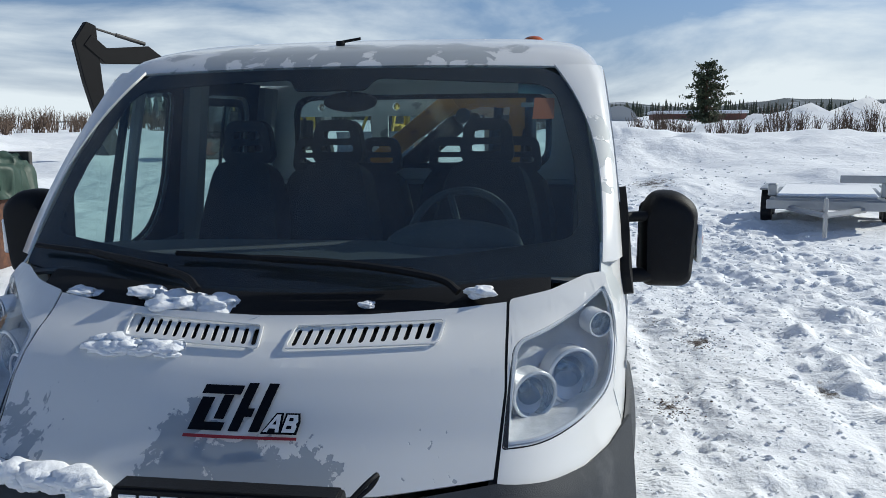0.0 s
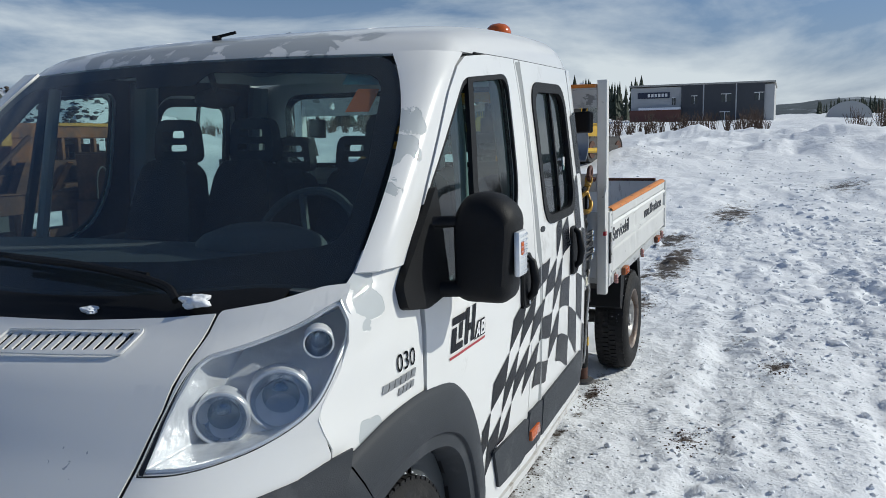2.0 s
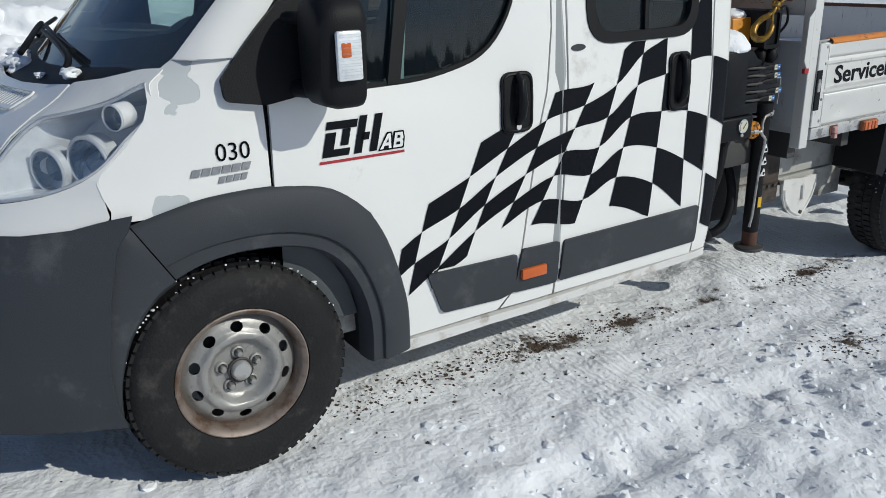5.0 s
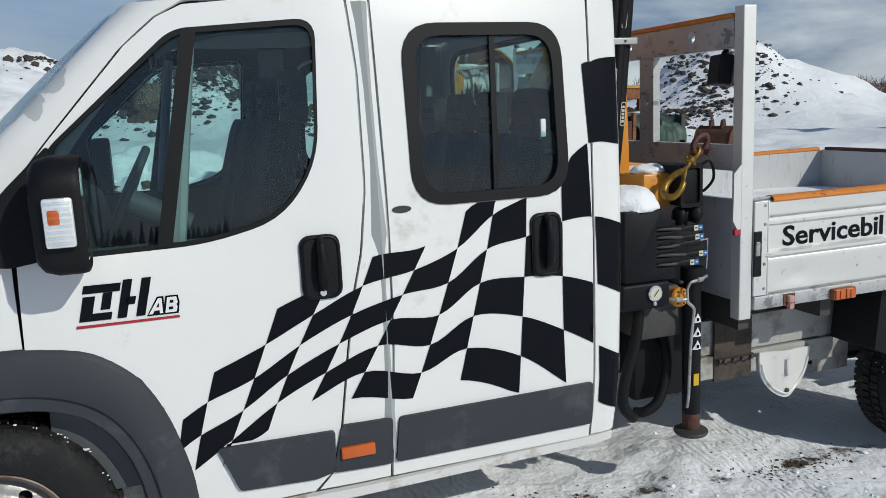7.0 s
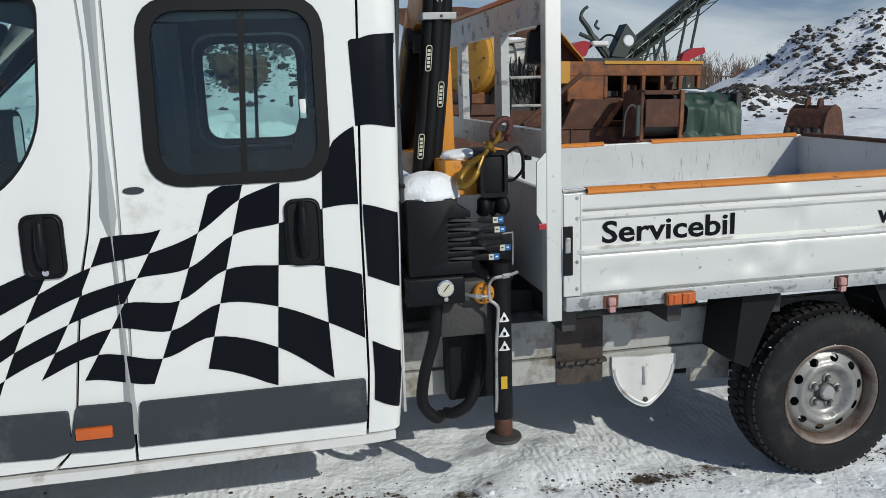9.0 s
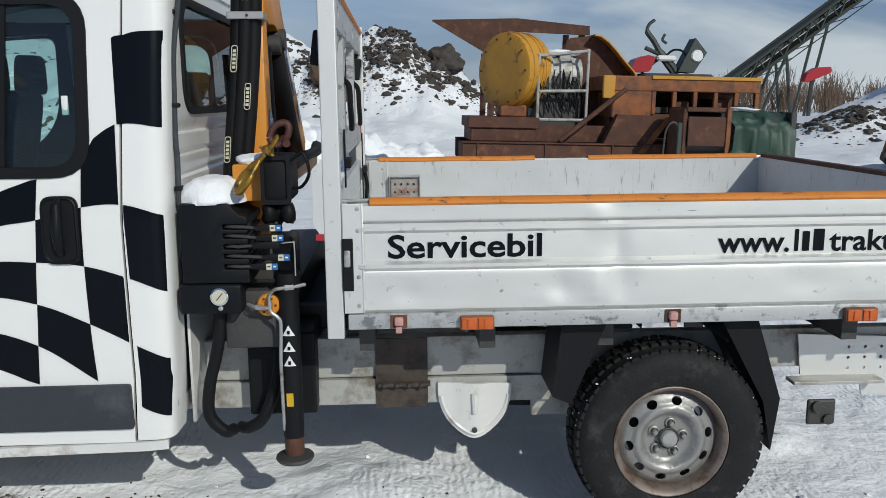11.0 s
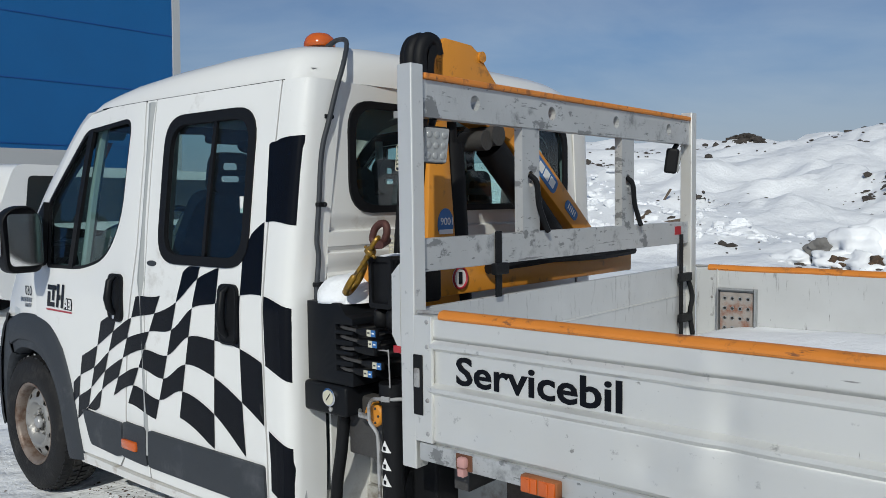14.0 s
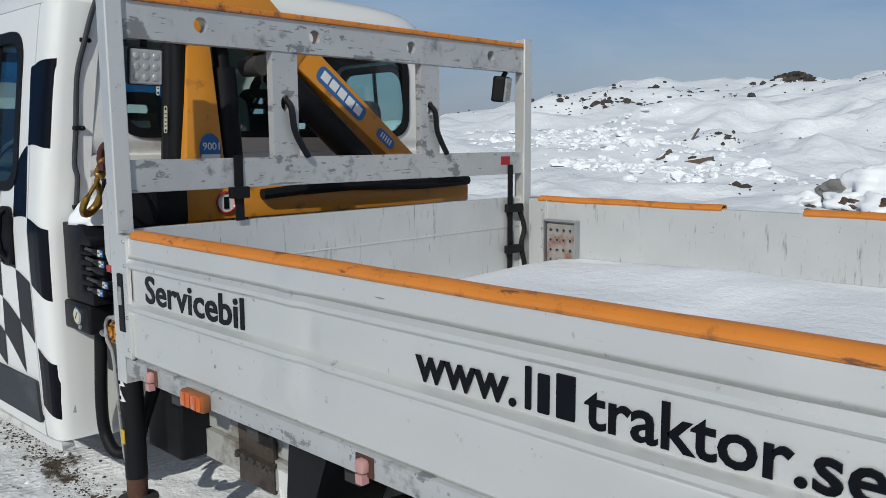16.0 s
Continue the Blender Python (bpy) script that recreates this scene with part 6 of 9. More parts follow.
# headboard
bm = bmesh.new()
for s in (-1, 1):
    bm2 = cbox(2.765, 2.825, s * 1.022 - 0.028, s * 1.022 + 0.028, 0.705, 1.958, 0.004)
    post = part("headboard_post", bm2, M_ALU, bed, "grey aluminium corner post")
    bm2 = sheet([(2.765, 1.345), (2.73, 1.31), (2.728, 1.12), (2.765, 1.06)], (), ((), ()), lambda x, z: Vector((x, s * 1.045, z)))
    thick(part("gusset", bm2, M_ALU, post), 0.01)
    part("red_cap", cbox(2.735, 2.765, s * 1.045 - 0.008, s * 1.045 + 0.008, 1.062, 1.085, 0.002), M_RED, post)
bm.free()
holes = [[(y + 0.026 * math.cos(a), 1.862 + 0.026 * math.sin(a)) for a in np.arange(16) * math.pi / 8] for y in (-0.72, -0.25, 0.25, 0.76)]
top = part("top_rail", sheet([(-0.99, 1.80), (-0.99, 1.915), (0.99, 1.915), (0.99, 1.80)], holes, ((), ()), lambda y, z: Vector((2.79, y, z))), M_ALUWORN, bed, "scuffed aluminium top rail with round holes")
thick(top, 0.045)
part("edge_strip", cbox(2.755, 2.825, -0.985, 0.985, 1.916, 1.936, 0.006), M_ORANGE, top, "worn orange edge strip")
part("lower_rail", cbox(2.77, 2.81, -0.99, 0.99, 1.315, 1.42, 0.003), M_ALUWORN, bed, "scuffed aluminium lower rail")
for y in (-0.385, 0.365):
    hb = [[(y + 0.022 * math.cos(a), 1.615 + 0.030 * math.sin(a)) for a in np.arange(14) * math.pi / 7]]
    p = part("upright", sheet([(y - 0.055, 1.42), (y - 0.055, 1.80), (y + 0.055, 1.80), (y + 0.055, 1.42)], hb, ((), ()), lambda a, z: Vector((2.79, a, z))), M_ALUWORN, bed)
    thick(p, 0.035)
    bm = bmesh.new()
    tube(bm, smooth_line([(2.80, y, 1.63), (2.825, y + 0.01, 1.60), (2.828, y + 0.02, 1.52), (2.83, y + 0.05, 1.46), (2.828, y + 0.08, 1.42)], 4), 0.012, 6)
    part("strap_end", bm, M_BLACK, p, "black strap end", smooth=True)
board = part("front_board", cbox(2.775, 2.80, -0.995, 0.995, 0.80, 1.20, 0.003), M_SCRATCH, bed, "scratched aluminium front board")
part("board_seam", cbox(2.799, 2.803, -0.99, 0.99, 1.055, 1.062), M_ALU, board)
part("label_plate", cbox(2.809, 2.812, 0.835, 0.90, 1.36, 1.40), M_RED, bed, "small red label plate")
# perforated plate inside the right side, strap at the right post, strap round the lower rail
plate = part("step_plate", cbox(2.965, 3.15, 0.998, 1.006, 0.86, 1.10, 0.002), M_GALV, right, "folding galvanised step tray with perforated rusty tread")
for x0, x1, z0, z1 in ((2.965, 2.971, 0.86, 1.10), (3.144, 3.15, 0.86, 1.10), (2.973, 3.142, 0.86, 0.867), (2.973, 3.142, 1.092, 1.10)):
    part("tray_lip", cbox(x0, x1, 0.966, 0.997, z0, z1, 0.002), M_GALV, plate)
part("tread_backing", cbox(2.98, 3.13, 0.990, 0.994, 0.885, 1.078), M_DARKM, plate)
holes = [[(3.0 + i * 0.0375 + 0.0075 * math.cos(a), 0.908 + j * 0.0475 + 0.0075 * math.sin(a)) for a in np.arange(10) * math.pi / 5] for i in range(4) for j in range(4)]
thick(part("tread", sheet([(2.978, 0.882), (2.978, 1.080), (3.134, 1.080), (3.134, 0.882)], holes, ((), ()), lambda x, z: Vector((x, 0.984, z))), M_PLATE, plate, "rust-stained perforated tread"), 0.003)
for i in range(4):
    for j in range(4):
        part("hole_rim", tube(bmesh.new(), [(3.0 + i * 0.0375 + 0.0085 * math.cos(a), 0.982, 0.908 + j * 0.0475 + 0.0085 * math.sin(a)) for a in np.linspace(0, 2 * math.pi, 11)], 0.0022, 5, False), M_GALV, plate)
for y, z0, z1 in ((0.90, 0.84, 1.36), (-0.60, 1.20, 1.43)):
    bm = cbox(2.812, 2.818, y - 0.018, y + 0.018, z0, z1, 0.002)
    p = part("ratchet_strap", bm, M_BLACK, bed, "black lashing strap")
    for z in ((0.95, 1.15) if y > 0 else (1.30,)):
        bm = cbox(2.815, 2.84, y - 0.045, y + 0.075 if y > 0 else y + 0.03, z - 0.02, z + 0.02, 0.004)
        part("buckle", bm, M_BLACK, p)
    if y > 0:
        bm = bmesh.new()
        tube(bm, smooth_line([(2.82, 0.96, 1.15), (2.835, 0.985, 1.05), (2.83, 0.97, 0.97), (2.835, 0.99, 0.86)], 4), 0.012, 6)
        part("loose_end", bm, M_BLACK, p)
# work lamps under the top rail
for y, name in ((-0.915, "near"), (0.89, "far")):
    lampx = root("work_lamp", "square LED work lamp hung under the headboard rail", "work lamp", PITCH, group="headboard lamps")
    m = Matrix.Translation((2.80, y, 1.715)) @ Matrix.Rotation(radians(8), 4, "Y") @ Matrix.Rotation(radians(-12 if y < 0 else 24), 4, "Z")
    part("housing", cbox(-0.06, 0.0, -0.055, 0.055, -0.06, 0.06, 0.01, 2, m), M_BLACK, lampx)
    face = part("lens", cbox(0.0, 0.008, -0.05, 0.05, -0.055, 0.055, 0.004, 1, m), M_LED, lampx)
    for i in range(3):
        for j in range(3):
            bm = bmesh.new()
            bmesh.ops.create_uvsphere(bm, u_segments=8, v_segments=6, radius=0.013, matrix=m @ Matrix.Translation((0.007, (i - 1) * 0.03, (j - 1) * 0.033)) @ Matrix.Diagonal((0.35, 1, 1, 1)))
            part("led", bm, M_LED, face, smooth="all")
    bm = bmesh.new()
    tube(bm, [m @ Vector((-0.03, 0, 0.05)), (2.795, y, 1.80)], 0.012, 8)
    part("bracket", bm, M_BLACK, lampx)
# snow in the bed
bm = bmesh.new()
xs, ys = np.linspace(2.803, 5.21, 50), np.linspace(-1.005, 1.005, 40)
gx, gy = np.meshgrid(xs, ys)
gz = 0.90 + 0.045 * (gy / 1.0) * 0.6 + 0.03 * fbm(gx * 1.4, gy * 1.4, 3, 5) + 0.06 * np.exp(-((gx - 3.9) / 0.5) ** 2 - ((gy - 0.75) / 0.25) ** 2) - 0.05 * np.exp(-((gx - 2.8) / 0.15) ** 2)
vs = [[bm.verts.new((gx[i, j], gy[i, j], gz[i, j])) for j in range(len(xs))] for i in range(len(ys))]
for i in range(len(ys) - 1):
    for j in range(len(xs) - 1):
        bm.faces.new((vs[i][j], vs[i][j + 1], vs[i + 1][j + 1], vs[i + 1][j]))
ob = part("snow_in_bed", bm, M_SNOW, None, smooth="all")
ob.matrix_world = PITCH
tagged(ob, "smooth layer of snow lying in the truck bed", "snow")

# ---- loader crane between cab and bed ----
crane = root("loader_crane", "folded orange loader crane with black hose bundle behind the cab", "crane", PITCH)


def beam(bm, a, b, w, h0, h1=None, mid=2.49):
    """A box beam in the plane across the truck from a to b (y, z), w deep along the truck, h high at both ends."""
    a, b = Vector((0, *a)), Vector((0, *b))
    d = (b - a).normalized()
    n = Vector((0, -d.z, d.y))
    h1 = h1 or h0
    vs = []
    for p, h in ((a, h0), (b, h1)):
        vs.append([bm.verts.new(Vector((x, 0, 0)) + p + n * k) for x, k in ((mid - w / 2, -h / 2), (mid + w / 2, -h / 2), (mid + w / 2, h / 2), (mid - w / 2, h / 2))])
    for k in range(4):
        bm.faces.new((vs[0][k], vs[0][(k + 1) % 4], vs[1][(k + 1) % 4], vs[1][k]))
    bm.faces.new(vs[0])
    bm.faces.new(vs[1])
    return bm


def prism_yz(outline, x0, x1):
    """An outline in y, z drawn out along x."""
    bm = bmesh.new()
    a, b = [bm.verts.new((x0, y, z)) for y, z in outline], [bm.verts.new((x1, y, z)) for y, z in outline]
    bm.faces.new(a)
    bm.faces.new(b)
    for k in range(len(a)):
        bm.faces.new((a[k], a[(k + 1) % len(a)], b[(k + 1) % len(a)], b[k]))
    return bm


def rounded_part(name, bm, material, parent, label="", w=0.008):
    bmesh.ops.bevel(bm, geom=bm.edges[:], offset=w, segments=2, affect="EDGES", profile=0.5)
    return part(name, bm, material, parent, label, smooth=True)


col = rounded_part("column", beam(bmesh.new(), (-0.545, 0.95), (-0.565, 1.95), 0.085, 0.23, 0.08, 2.475), M_CRANE, crane, "orange crane column")
head = prism_yz([(-0.62, 1.86), (-0.60, 2.06), (-0.53, 2.147), (-0.365, 2.14), (-0.325, 2.105), (-0.300, 2.095), (-0.267, 2.04), (-0.05, 1.86), (-0.12, 1.78), (-0.34, 1.86), (-0.46, 1.84)], 2.425, 2.525)
rounded_part("column_head", head, M_CRANE, col)
bm = bmesh.new()
tube(bm, [(2.515, -0.312, 2.10), (2.533, -0.312, 2.10)], 0.022, 14)
part("head_pin", bm, M_CRANE, col, smooth=True)
boom = rounded_part("outer_boom", beam(bmesh.new(), (-0.17, 1.895), (0.62, 1.288), 0.10, 0.125, 0.10, 2.47), M_CRANE, crane, "orange folded boom")
low = rounded_part("lower_boom", beam(bmesh.new(), (-0.88, 1.25), (0.885, 1.218), 0.13, 0.135, 0.085), M_CRANE, crane, "orange horizontal boom tube")
rounded_part("base_beam", beam(bmesh.new(), (-0.92, 0.72), (0.92, 0.72), 0.22, 0.16), M_DARKM, crane, "dark outrigger beam")
rounded_part("turret", beam(bmesh.new(), (-0.55, 0.78), (-0.55, 1.0), 0.22, 0.26), M_DARKM, crane)
bm = bmesh.new()
tube(bm, [(2.48, -0.41, 1.15), (2.47, -0.44, 1.76)], 0.050, 14)
tube(bm, [(2.47, -0.44, 1.74), (2.465, -0.45, 1.90)], 0.030, 10)
part("lift_cylinder", bm, M_BLACK, crane, smooth=True)
bm = bmesh.new()
tube(bm, [(2.475, -0.20, 1.76), (2.475, 0.40, 1.26)], 0.062, 14)
part("boom_cylinder", bm, M_BLACK, boom, smooth=True)
bm = bmesh.new()
tube(bm, [(2.55, -0.235, 1.80), (2.40, -0.235, 1.80)], 0.045, 14)
tube(bm, [(2.54, -0.30, 1.775), (2.42, -0.30, 1.775)], 0.040, 14)
part("pivot_pin", bm, M_DARKM, boom, smooth=True)
for dx, dy in ((0.0, -0.012), (0.030, 0.0), (-0.030, 0.0), (0.012, 0.03)):
    bm = bmesh.new()
    line = [(2.385, -0.63, 0.80), (2.392, -0.63, 1.15), (2.405, -0.635, 1.32), (2.432, -0.635, 1.55), (2.456, -0.635, 1.80), (2.468, -0.645, 1.98), (2.470, -0.648, 2.075), (2.472, -0.618, 2.125), (2.472, -0.575, 2.125), (2.472, -0.555, 2.08)]
    tube(bm, smooth_line([(x + dx, y + dy, z) for x, y, z in line], 5), 0.029, 10)
    hose = part("sleeved_hose", bm, M_BLACK, crane, "black sleeved hydraulic hose", smooth=True)
rounded_part("hose_guard", beam(bmesh.new(), (-0.585, 1.98), (-0.57, 2.12), 0.10, 0.11, 0.09, 2.475), M_BLACK, crane, "", 0.02)
for x, z in ((2.415, 1.70), (2.458, 1.56), (2.372, 1.36), (2.47, 1.96)):
    lean = lambda a, b: Vector((a + (b - z) * 0.10, -0.679, b))
    tag = thick(part("sleeve_print", sheet(rounded([(x - 0.012, z - 0.05), (x + 0.012, z - 0.05), (x + 0.012, z + 0.05), (x - 0.012, z + 0.05)], 0.012, 4), [rounded([(x - 0.0095, z - 0.047), (x + 0.0095, z - 0.047), (x + 0.0095, z + 0.047), (x - 0.0095, z + 0.047)], 0.010, 4)], ((), ()), lean), M_TAG, hose, "pale printed mark"), 0.002)
    for k in range(5):
        thick(part("print_bar", sheet([(x - 0.006, z - 0.036 + 0.015 * k), (x + 0.006, z - 0.036 + 0.015 * k), (x + 0.006, z - 0.026 + 0.015 * k), (x - 0.006, z - 0.026 + 0.015 * k)], (), ((), ()), lean), M_TAG, tag), 0.002)
part("hose_clamp", cbox(2.395, 2.53, -0.682, -0.585, 1.845, 1.872, 0.003), M_STEEL, hose)
bm = bmesh.new()
lathe(bm, [(-0.683, 0.006), (-0.687, 0.004)], "y", (2.47, 0, 1.858), 8)
part("clamp_bolt", bm, M_DARKM, hose)
for k in range(3):
    bm = bmesh.new()
    tube(bm, smooth_line([(2.58, -0.35 + 0.2 * k, 1.27 + 0.01 * k), (2.60, 0.0 + 0.15 * k, 1.29), (2.59, 0.5, 1.275 + 0.02 * k), (2.58, 0.85, 1.28)], 6), 0.022, 8)
    part("boom_hose", bm, M_BLACK, low, smooth=True)
# decals on the boom as plain shapes
bmap = lambda u, v: Vector((2.5225, -0.03 + u * 0.793 - v * 0.609, 1.785 - u * 0.609 - v * 0.793))
for a, b, w in ((0.02, 0.33, 0.036), (0.43, 0.55, 0.024)):
    dec = thick(part("decal", sheet(rounded([(a, -w), (b, -w), (b, w), (a, w)], 0.03, 4), (), ((), ()), lambda u, v: bmap(u, v)), M_BLUEDEC, boom, "blue oval decal"), 0.003)
    n = 5
    for k in range(n):
        u0 = a + 0.02 + k * (b - a - 0.04) / n
        thick(part("decal_bar", sheet([(u0 + 0.004, -w * 0.55), (u0 + (b - a - 0.04) / n - 0.006, -w * 0.55), (u0 + (b - a - 0.04) / n - 0.006, w * 0.55), (u0 + 0.004, w * 0.55)], (), ((), ()), lambda u, v: bmap(u, v) + Vector((0.003, 0, 0))), M_WHITEDEC, dec), 0.002)
dec = thick(part("decal", sheet([(-0.535 + 0.045 * math.cos(a), 1.448 + 0.062 * max(-0.45, math.sin(a))) for a in np.linspace(0, 2 * math.pi, 26)[:-1]], (), ((), ()), lambda y, z: Vector((2.5195, y, z))), M_BLUEDEC, col, "round blue decal"), 0.003)
writing("decal_number", "9001", 0.04, Matrix.Translation((2.5225, -0.567, 1.447)) @ Matrix.Rotation(radians(90), 4, "Z") @ Matrix.Rotation(radians(90), 4, "X"), M_WHITEDEC, dec, width=0.07)
part("decal_bar", cbox(2.5205, 2.5235, -0.574, -0.496, 1.413, 1.430), M_WHITEDEC, dec)
sign = part("round_sign", lathe(bmesh.new(), [(2.556, 0.044), (2.559, 0.044)], "x", (0, -0.50, 1.245), 24), M_WHITEDEC, low, "round white prohibition sign")
part("sign_ring", tube(bmesh.new(), [(2.5605, -0.50 + 0.040 * math.cos(a), 1.245 + 0.040 * math.sin(a)) for a in np.linspace(0, 2 * math.pi, 25)], 0.005, 6, False), M_RED, sign)
part("sign_bar", cbox(2.5595, 2.562, -0.51, -0.49, 1.222, 1.268), M_VINYL, sign)
# hook block
bm = cbox(2.545, 2.64, -0.955, -0.70, 1.185, 1.35, 0.012)
end = part("boom_end", bm, M_BLACK, low, "black boom end with hose ports", smooth=True)
ring = rounded([(2.54, 1.18), (2.54, 1.355), (2.645, 1.355), (2.645, 1.18)], 0.015, 3)
thick(part("end_frame", sheet(ring, [[(2.5925 + (x - 2.5925) * 0.74, 1.2675 + (z - 1.2675) * 0.8) for x, z in ring]], ((), ()), lambda x, z: Vector((x, -0.96, z))), M_BLACK, end), 0.012)
for k, (x, y) in enumerate(((2.56, -0.93), (2.60, -0.91), (2.63, -0.94))):
    bm = bmesh.new()
    lump(bm, (x, y, 1.145), (0.028, 0.03, 0.042), k + 3, 2, 0.3)
    part("rubber_stop", bm, M_BLACK, end, "black rubber stop", smooth="all")
part("end_hose", tube(bmesh.new(), smooth_line([(2.64, -0.93, 1.33), (2.69, -0.95, 1.36), (2.71, -0.95, 1.29), (2.68, -0.93, 1.24), (2.645, -0.92, 1.235)], 5), 0.006, 8), M_BLACK, end, smooth=True)
bm = bmesh.new()
lump(bm, (2.50, -0.80, 1.325), (0.075, 0.07, 0.028), 4, 3, 0.3, -0.01)
part("snow_cap", bm, M_SNOW, low, "small cap of snow", smooth="all")
hook = root("lifting_hook", "worn yellow safety hook on a rusty chain at the boom end", "hook", PITCH)
HA, HB, HC = Vector((-0.62, 0, -0.785)), Vector((0.31, -0.92, -0.24)), Vector((0.785, 0, -0.62))
hk = lambda u, v, w=0.0: Vector((2.572, -0.985, 1.374)) + HA * u + HB * v + HC * w
bm = bmesh.new()
tube(bm, smooth_line([hk(0.0, 0.0), hk(0.03, 0.004), hk(0.055, -0.004), hk(0.085, -0.026), hk(0.125, -0.036), hk(0.162, -0.026), hk(0.180, 0.0), hk(0.165, 0.028), hk(0.13, 0.036), hk(0.095, 0.028)], 4), [0.009] * 8 + [0.013] * 8 + [0.015] * 12 + [0.012] * 8 + [0.008], 10)
body = part("hook_body", bm, M_BRASS, hook, smooth=True)
part("safety_latch", tube(bmesh.new(), [hk(0.045, 0.004), hk(0.10, 0.028)], 0.007, 8), M_BRASS, hook, smooth=True)
part("collar", tube(bmesh.new(), [hk(-0.012, 0.0), hk(-0.004, 0.0), hk(0.008, 0.0), hk(0.016, 0.0)], [0.013, 0.020, 0.020, 0.012], 12), M_BRASS, hook, smooth=True)
part("swivel_bolt", tube(bmesh.new(), [hk(0.004, 0, -0.028), hk(0.004, 0, 0.030)], 0.006, 8), M_BRASS, hook, smooth=True)
bm = bmesh.new()
tube(bm, [hk(-0.030 + 0.028 * math.cos(a), 0.015 * math.sin(a)) for a in np.linspace(0, 2 * math.pi, 21)], 0.008, 8, False)
part("chain_link", bm, M_BRASS, hook, smooth=True)
bm = bmesh.new()
tube(bm, smooth_line([hk(-0.040, 0, -0.020), hk(-0.070, 0, -0.028), hk(-0.10, 0, -0.020), hk(-0.115, 0, 0.0), hk(-0.10, 0, 0.020), hk(-0.070, 0, 0.028), hk(-0.040, 0, 0.020), hk(-0.032, 0, 0.0), hk(-0.040, 0, -0.020)], 4), 0.0125, 10)
tube(bm, [hk(-0.062, -0.03, 0.030), hk(-0.062, 0.03, 0.030)], 0.014, 8)
part("shackle", bm, M_SHACKLE, hook, "dark red rusty shackle", smooth=True)
# control valve block
valve = root("crane_control_valve", "black crane control valve with five levers and snow on top", "control valve", PITCH)
LEVERS = [(1.107, 1.103, 2.571), (1.074, 1.067, 2.577), (1.036, 1.041, 2.562), (1.002, 0.997, 2.596), (0.964, 0.965, 2.553)]
outline = [(2.258, 0.906), (2.258, 1.190), (2.425, 1.190), (2.442, 1.172), (2.462, 1.150), (2.492, 1.140)]
for z, zt, xt in LEVERS:
    outline += [(2.492, z + 0.0095), (2.405, z + 0.0095), (2.405, z - 0.0095), (2.492, z - 0.0095)]
outline.append((2.492, 0.906))
bm = bmesh.new()
fa, fb = [bm.verts.new((x, -1.0, z)) for x, z in outline], [bm.verts.new((x, -0.72, z)) for x, z in outline]
bm.faces.new(fa)
bm.faces.new(fb)
for k in range(len(fa)):
    bm.faces.new((fa[k], fa[(k + 1) % len(fa)], fb[(k + 1) % len(fa)], fb[k]))
bmesh.ops.recalc_face_normals(bm, faces=bm.faces[:])
body = rounded_part("housing", bm, M_GLOSSBLACK, valve, "black plastic cover with lever slots", 0.004)
part("core", cbox(2.40, 2.48, -0.965, -0.73, 0.92, 1.13), M_DARKM, body)
part("lower_housing", cbox(2.240, 2.462, -1.008, -0.72, 0.795, 0.902, 0.012, 3), M_GLOSSBLACK, body, smooth=True)
for k, (z, zt, xt) in enumerate(LEVERS):
    lv = part("lever", tube(bmesh.new(), [(2.41, -0.975, z), (2.46, -1.002, z + 0.001), (xt - 0.04, -1.0, zt)], [0.007, 0.006, 0.006], 8), M_DARKM, body, smooth=True)
    bm = bmesh.new()
    loft(bm, [[Vector((xt + dx, -1.0 + b * hy, zt + a * hz)) for a, b in ((-1, -0.7), (-0.7, -1), (0.7, -1), (1, -0.7), (1, 0.7), (0.7, 1), (-0.7, 1), (-1, 0.7))] for dx, hz, hy in ((-0.062, 0.005, 0.004), (-0.055, 0.007, 0.006), (-0.03, 0.011, 0.008), (0.0, 0.0125, 0.009), (0.041, 0.0125, 0.009), (0.043, 0.010, 0.007))], True)
    bmesh.ops.holes_fill(bm, edges=bm.edges[:], sides=8)
    grip = part("lever_grip", bm, M_BLACK, lv, "black tapered lever grip", smooth=True)
    if k != 2:
        part("tag", cbox(xt + 0.001, xt + 0.020, -1.0105, -1.008, zt - 0.011, zt + 0.011), M_TAG, grip, "cream printed tag")
        part("tag", cbox(xt + 0.021, xt + 0.041, -1.0105, -1.008, zt - 0.011, zt + 0.011), M_BLUEDEC, grip, "blue printed tag")
        for u, w, m2 in ((0.005, 0.010, M_DARKM), (0.026, 0.010, M_WHITEDEC)):
            part("tag_bar", cbox(xt + u, xt + u + w, -1.0115, -1.010, zt - 0.002, zt + 0.003), m2, grip)
part("link_rod", tube(bmesh.new(), smooth_line([(2.60, -0.99, 1.045), (2.645, -0.99, 1.048), (2.652, -0.99, 1.04), (2.652, -0.985, 0.925)], 4), 0.0028, 6), M_STEEL, valve, smooth=True)
part("bolt", lathe(bmesh.new(), [(0.0, 0.009), (-0.006, 0.009), (-0.008, 0.005)], "y", (2.387, -1.008, 0.817), 6), M_STEEL, body)
bm = bmesh.new()
lathe(bm, [(0.0, 0.032), (-0.012, 0.032), (-0.014, 0.027)], "y", (2.385, -1.006, 0.860), 24)
g = part("pressure_gauge", bm, M_CHROME, body, "round pressure gauge", smooth=True)
bm = bmesh.new()
lathe(bm, [(0.0, 0.026), (-0.001, 0.026)], "y", (2.385, -1.0205, 0.860), 24)
part("dial", bm, M_TAG, g)
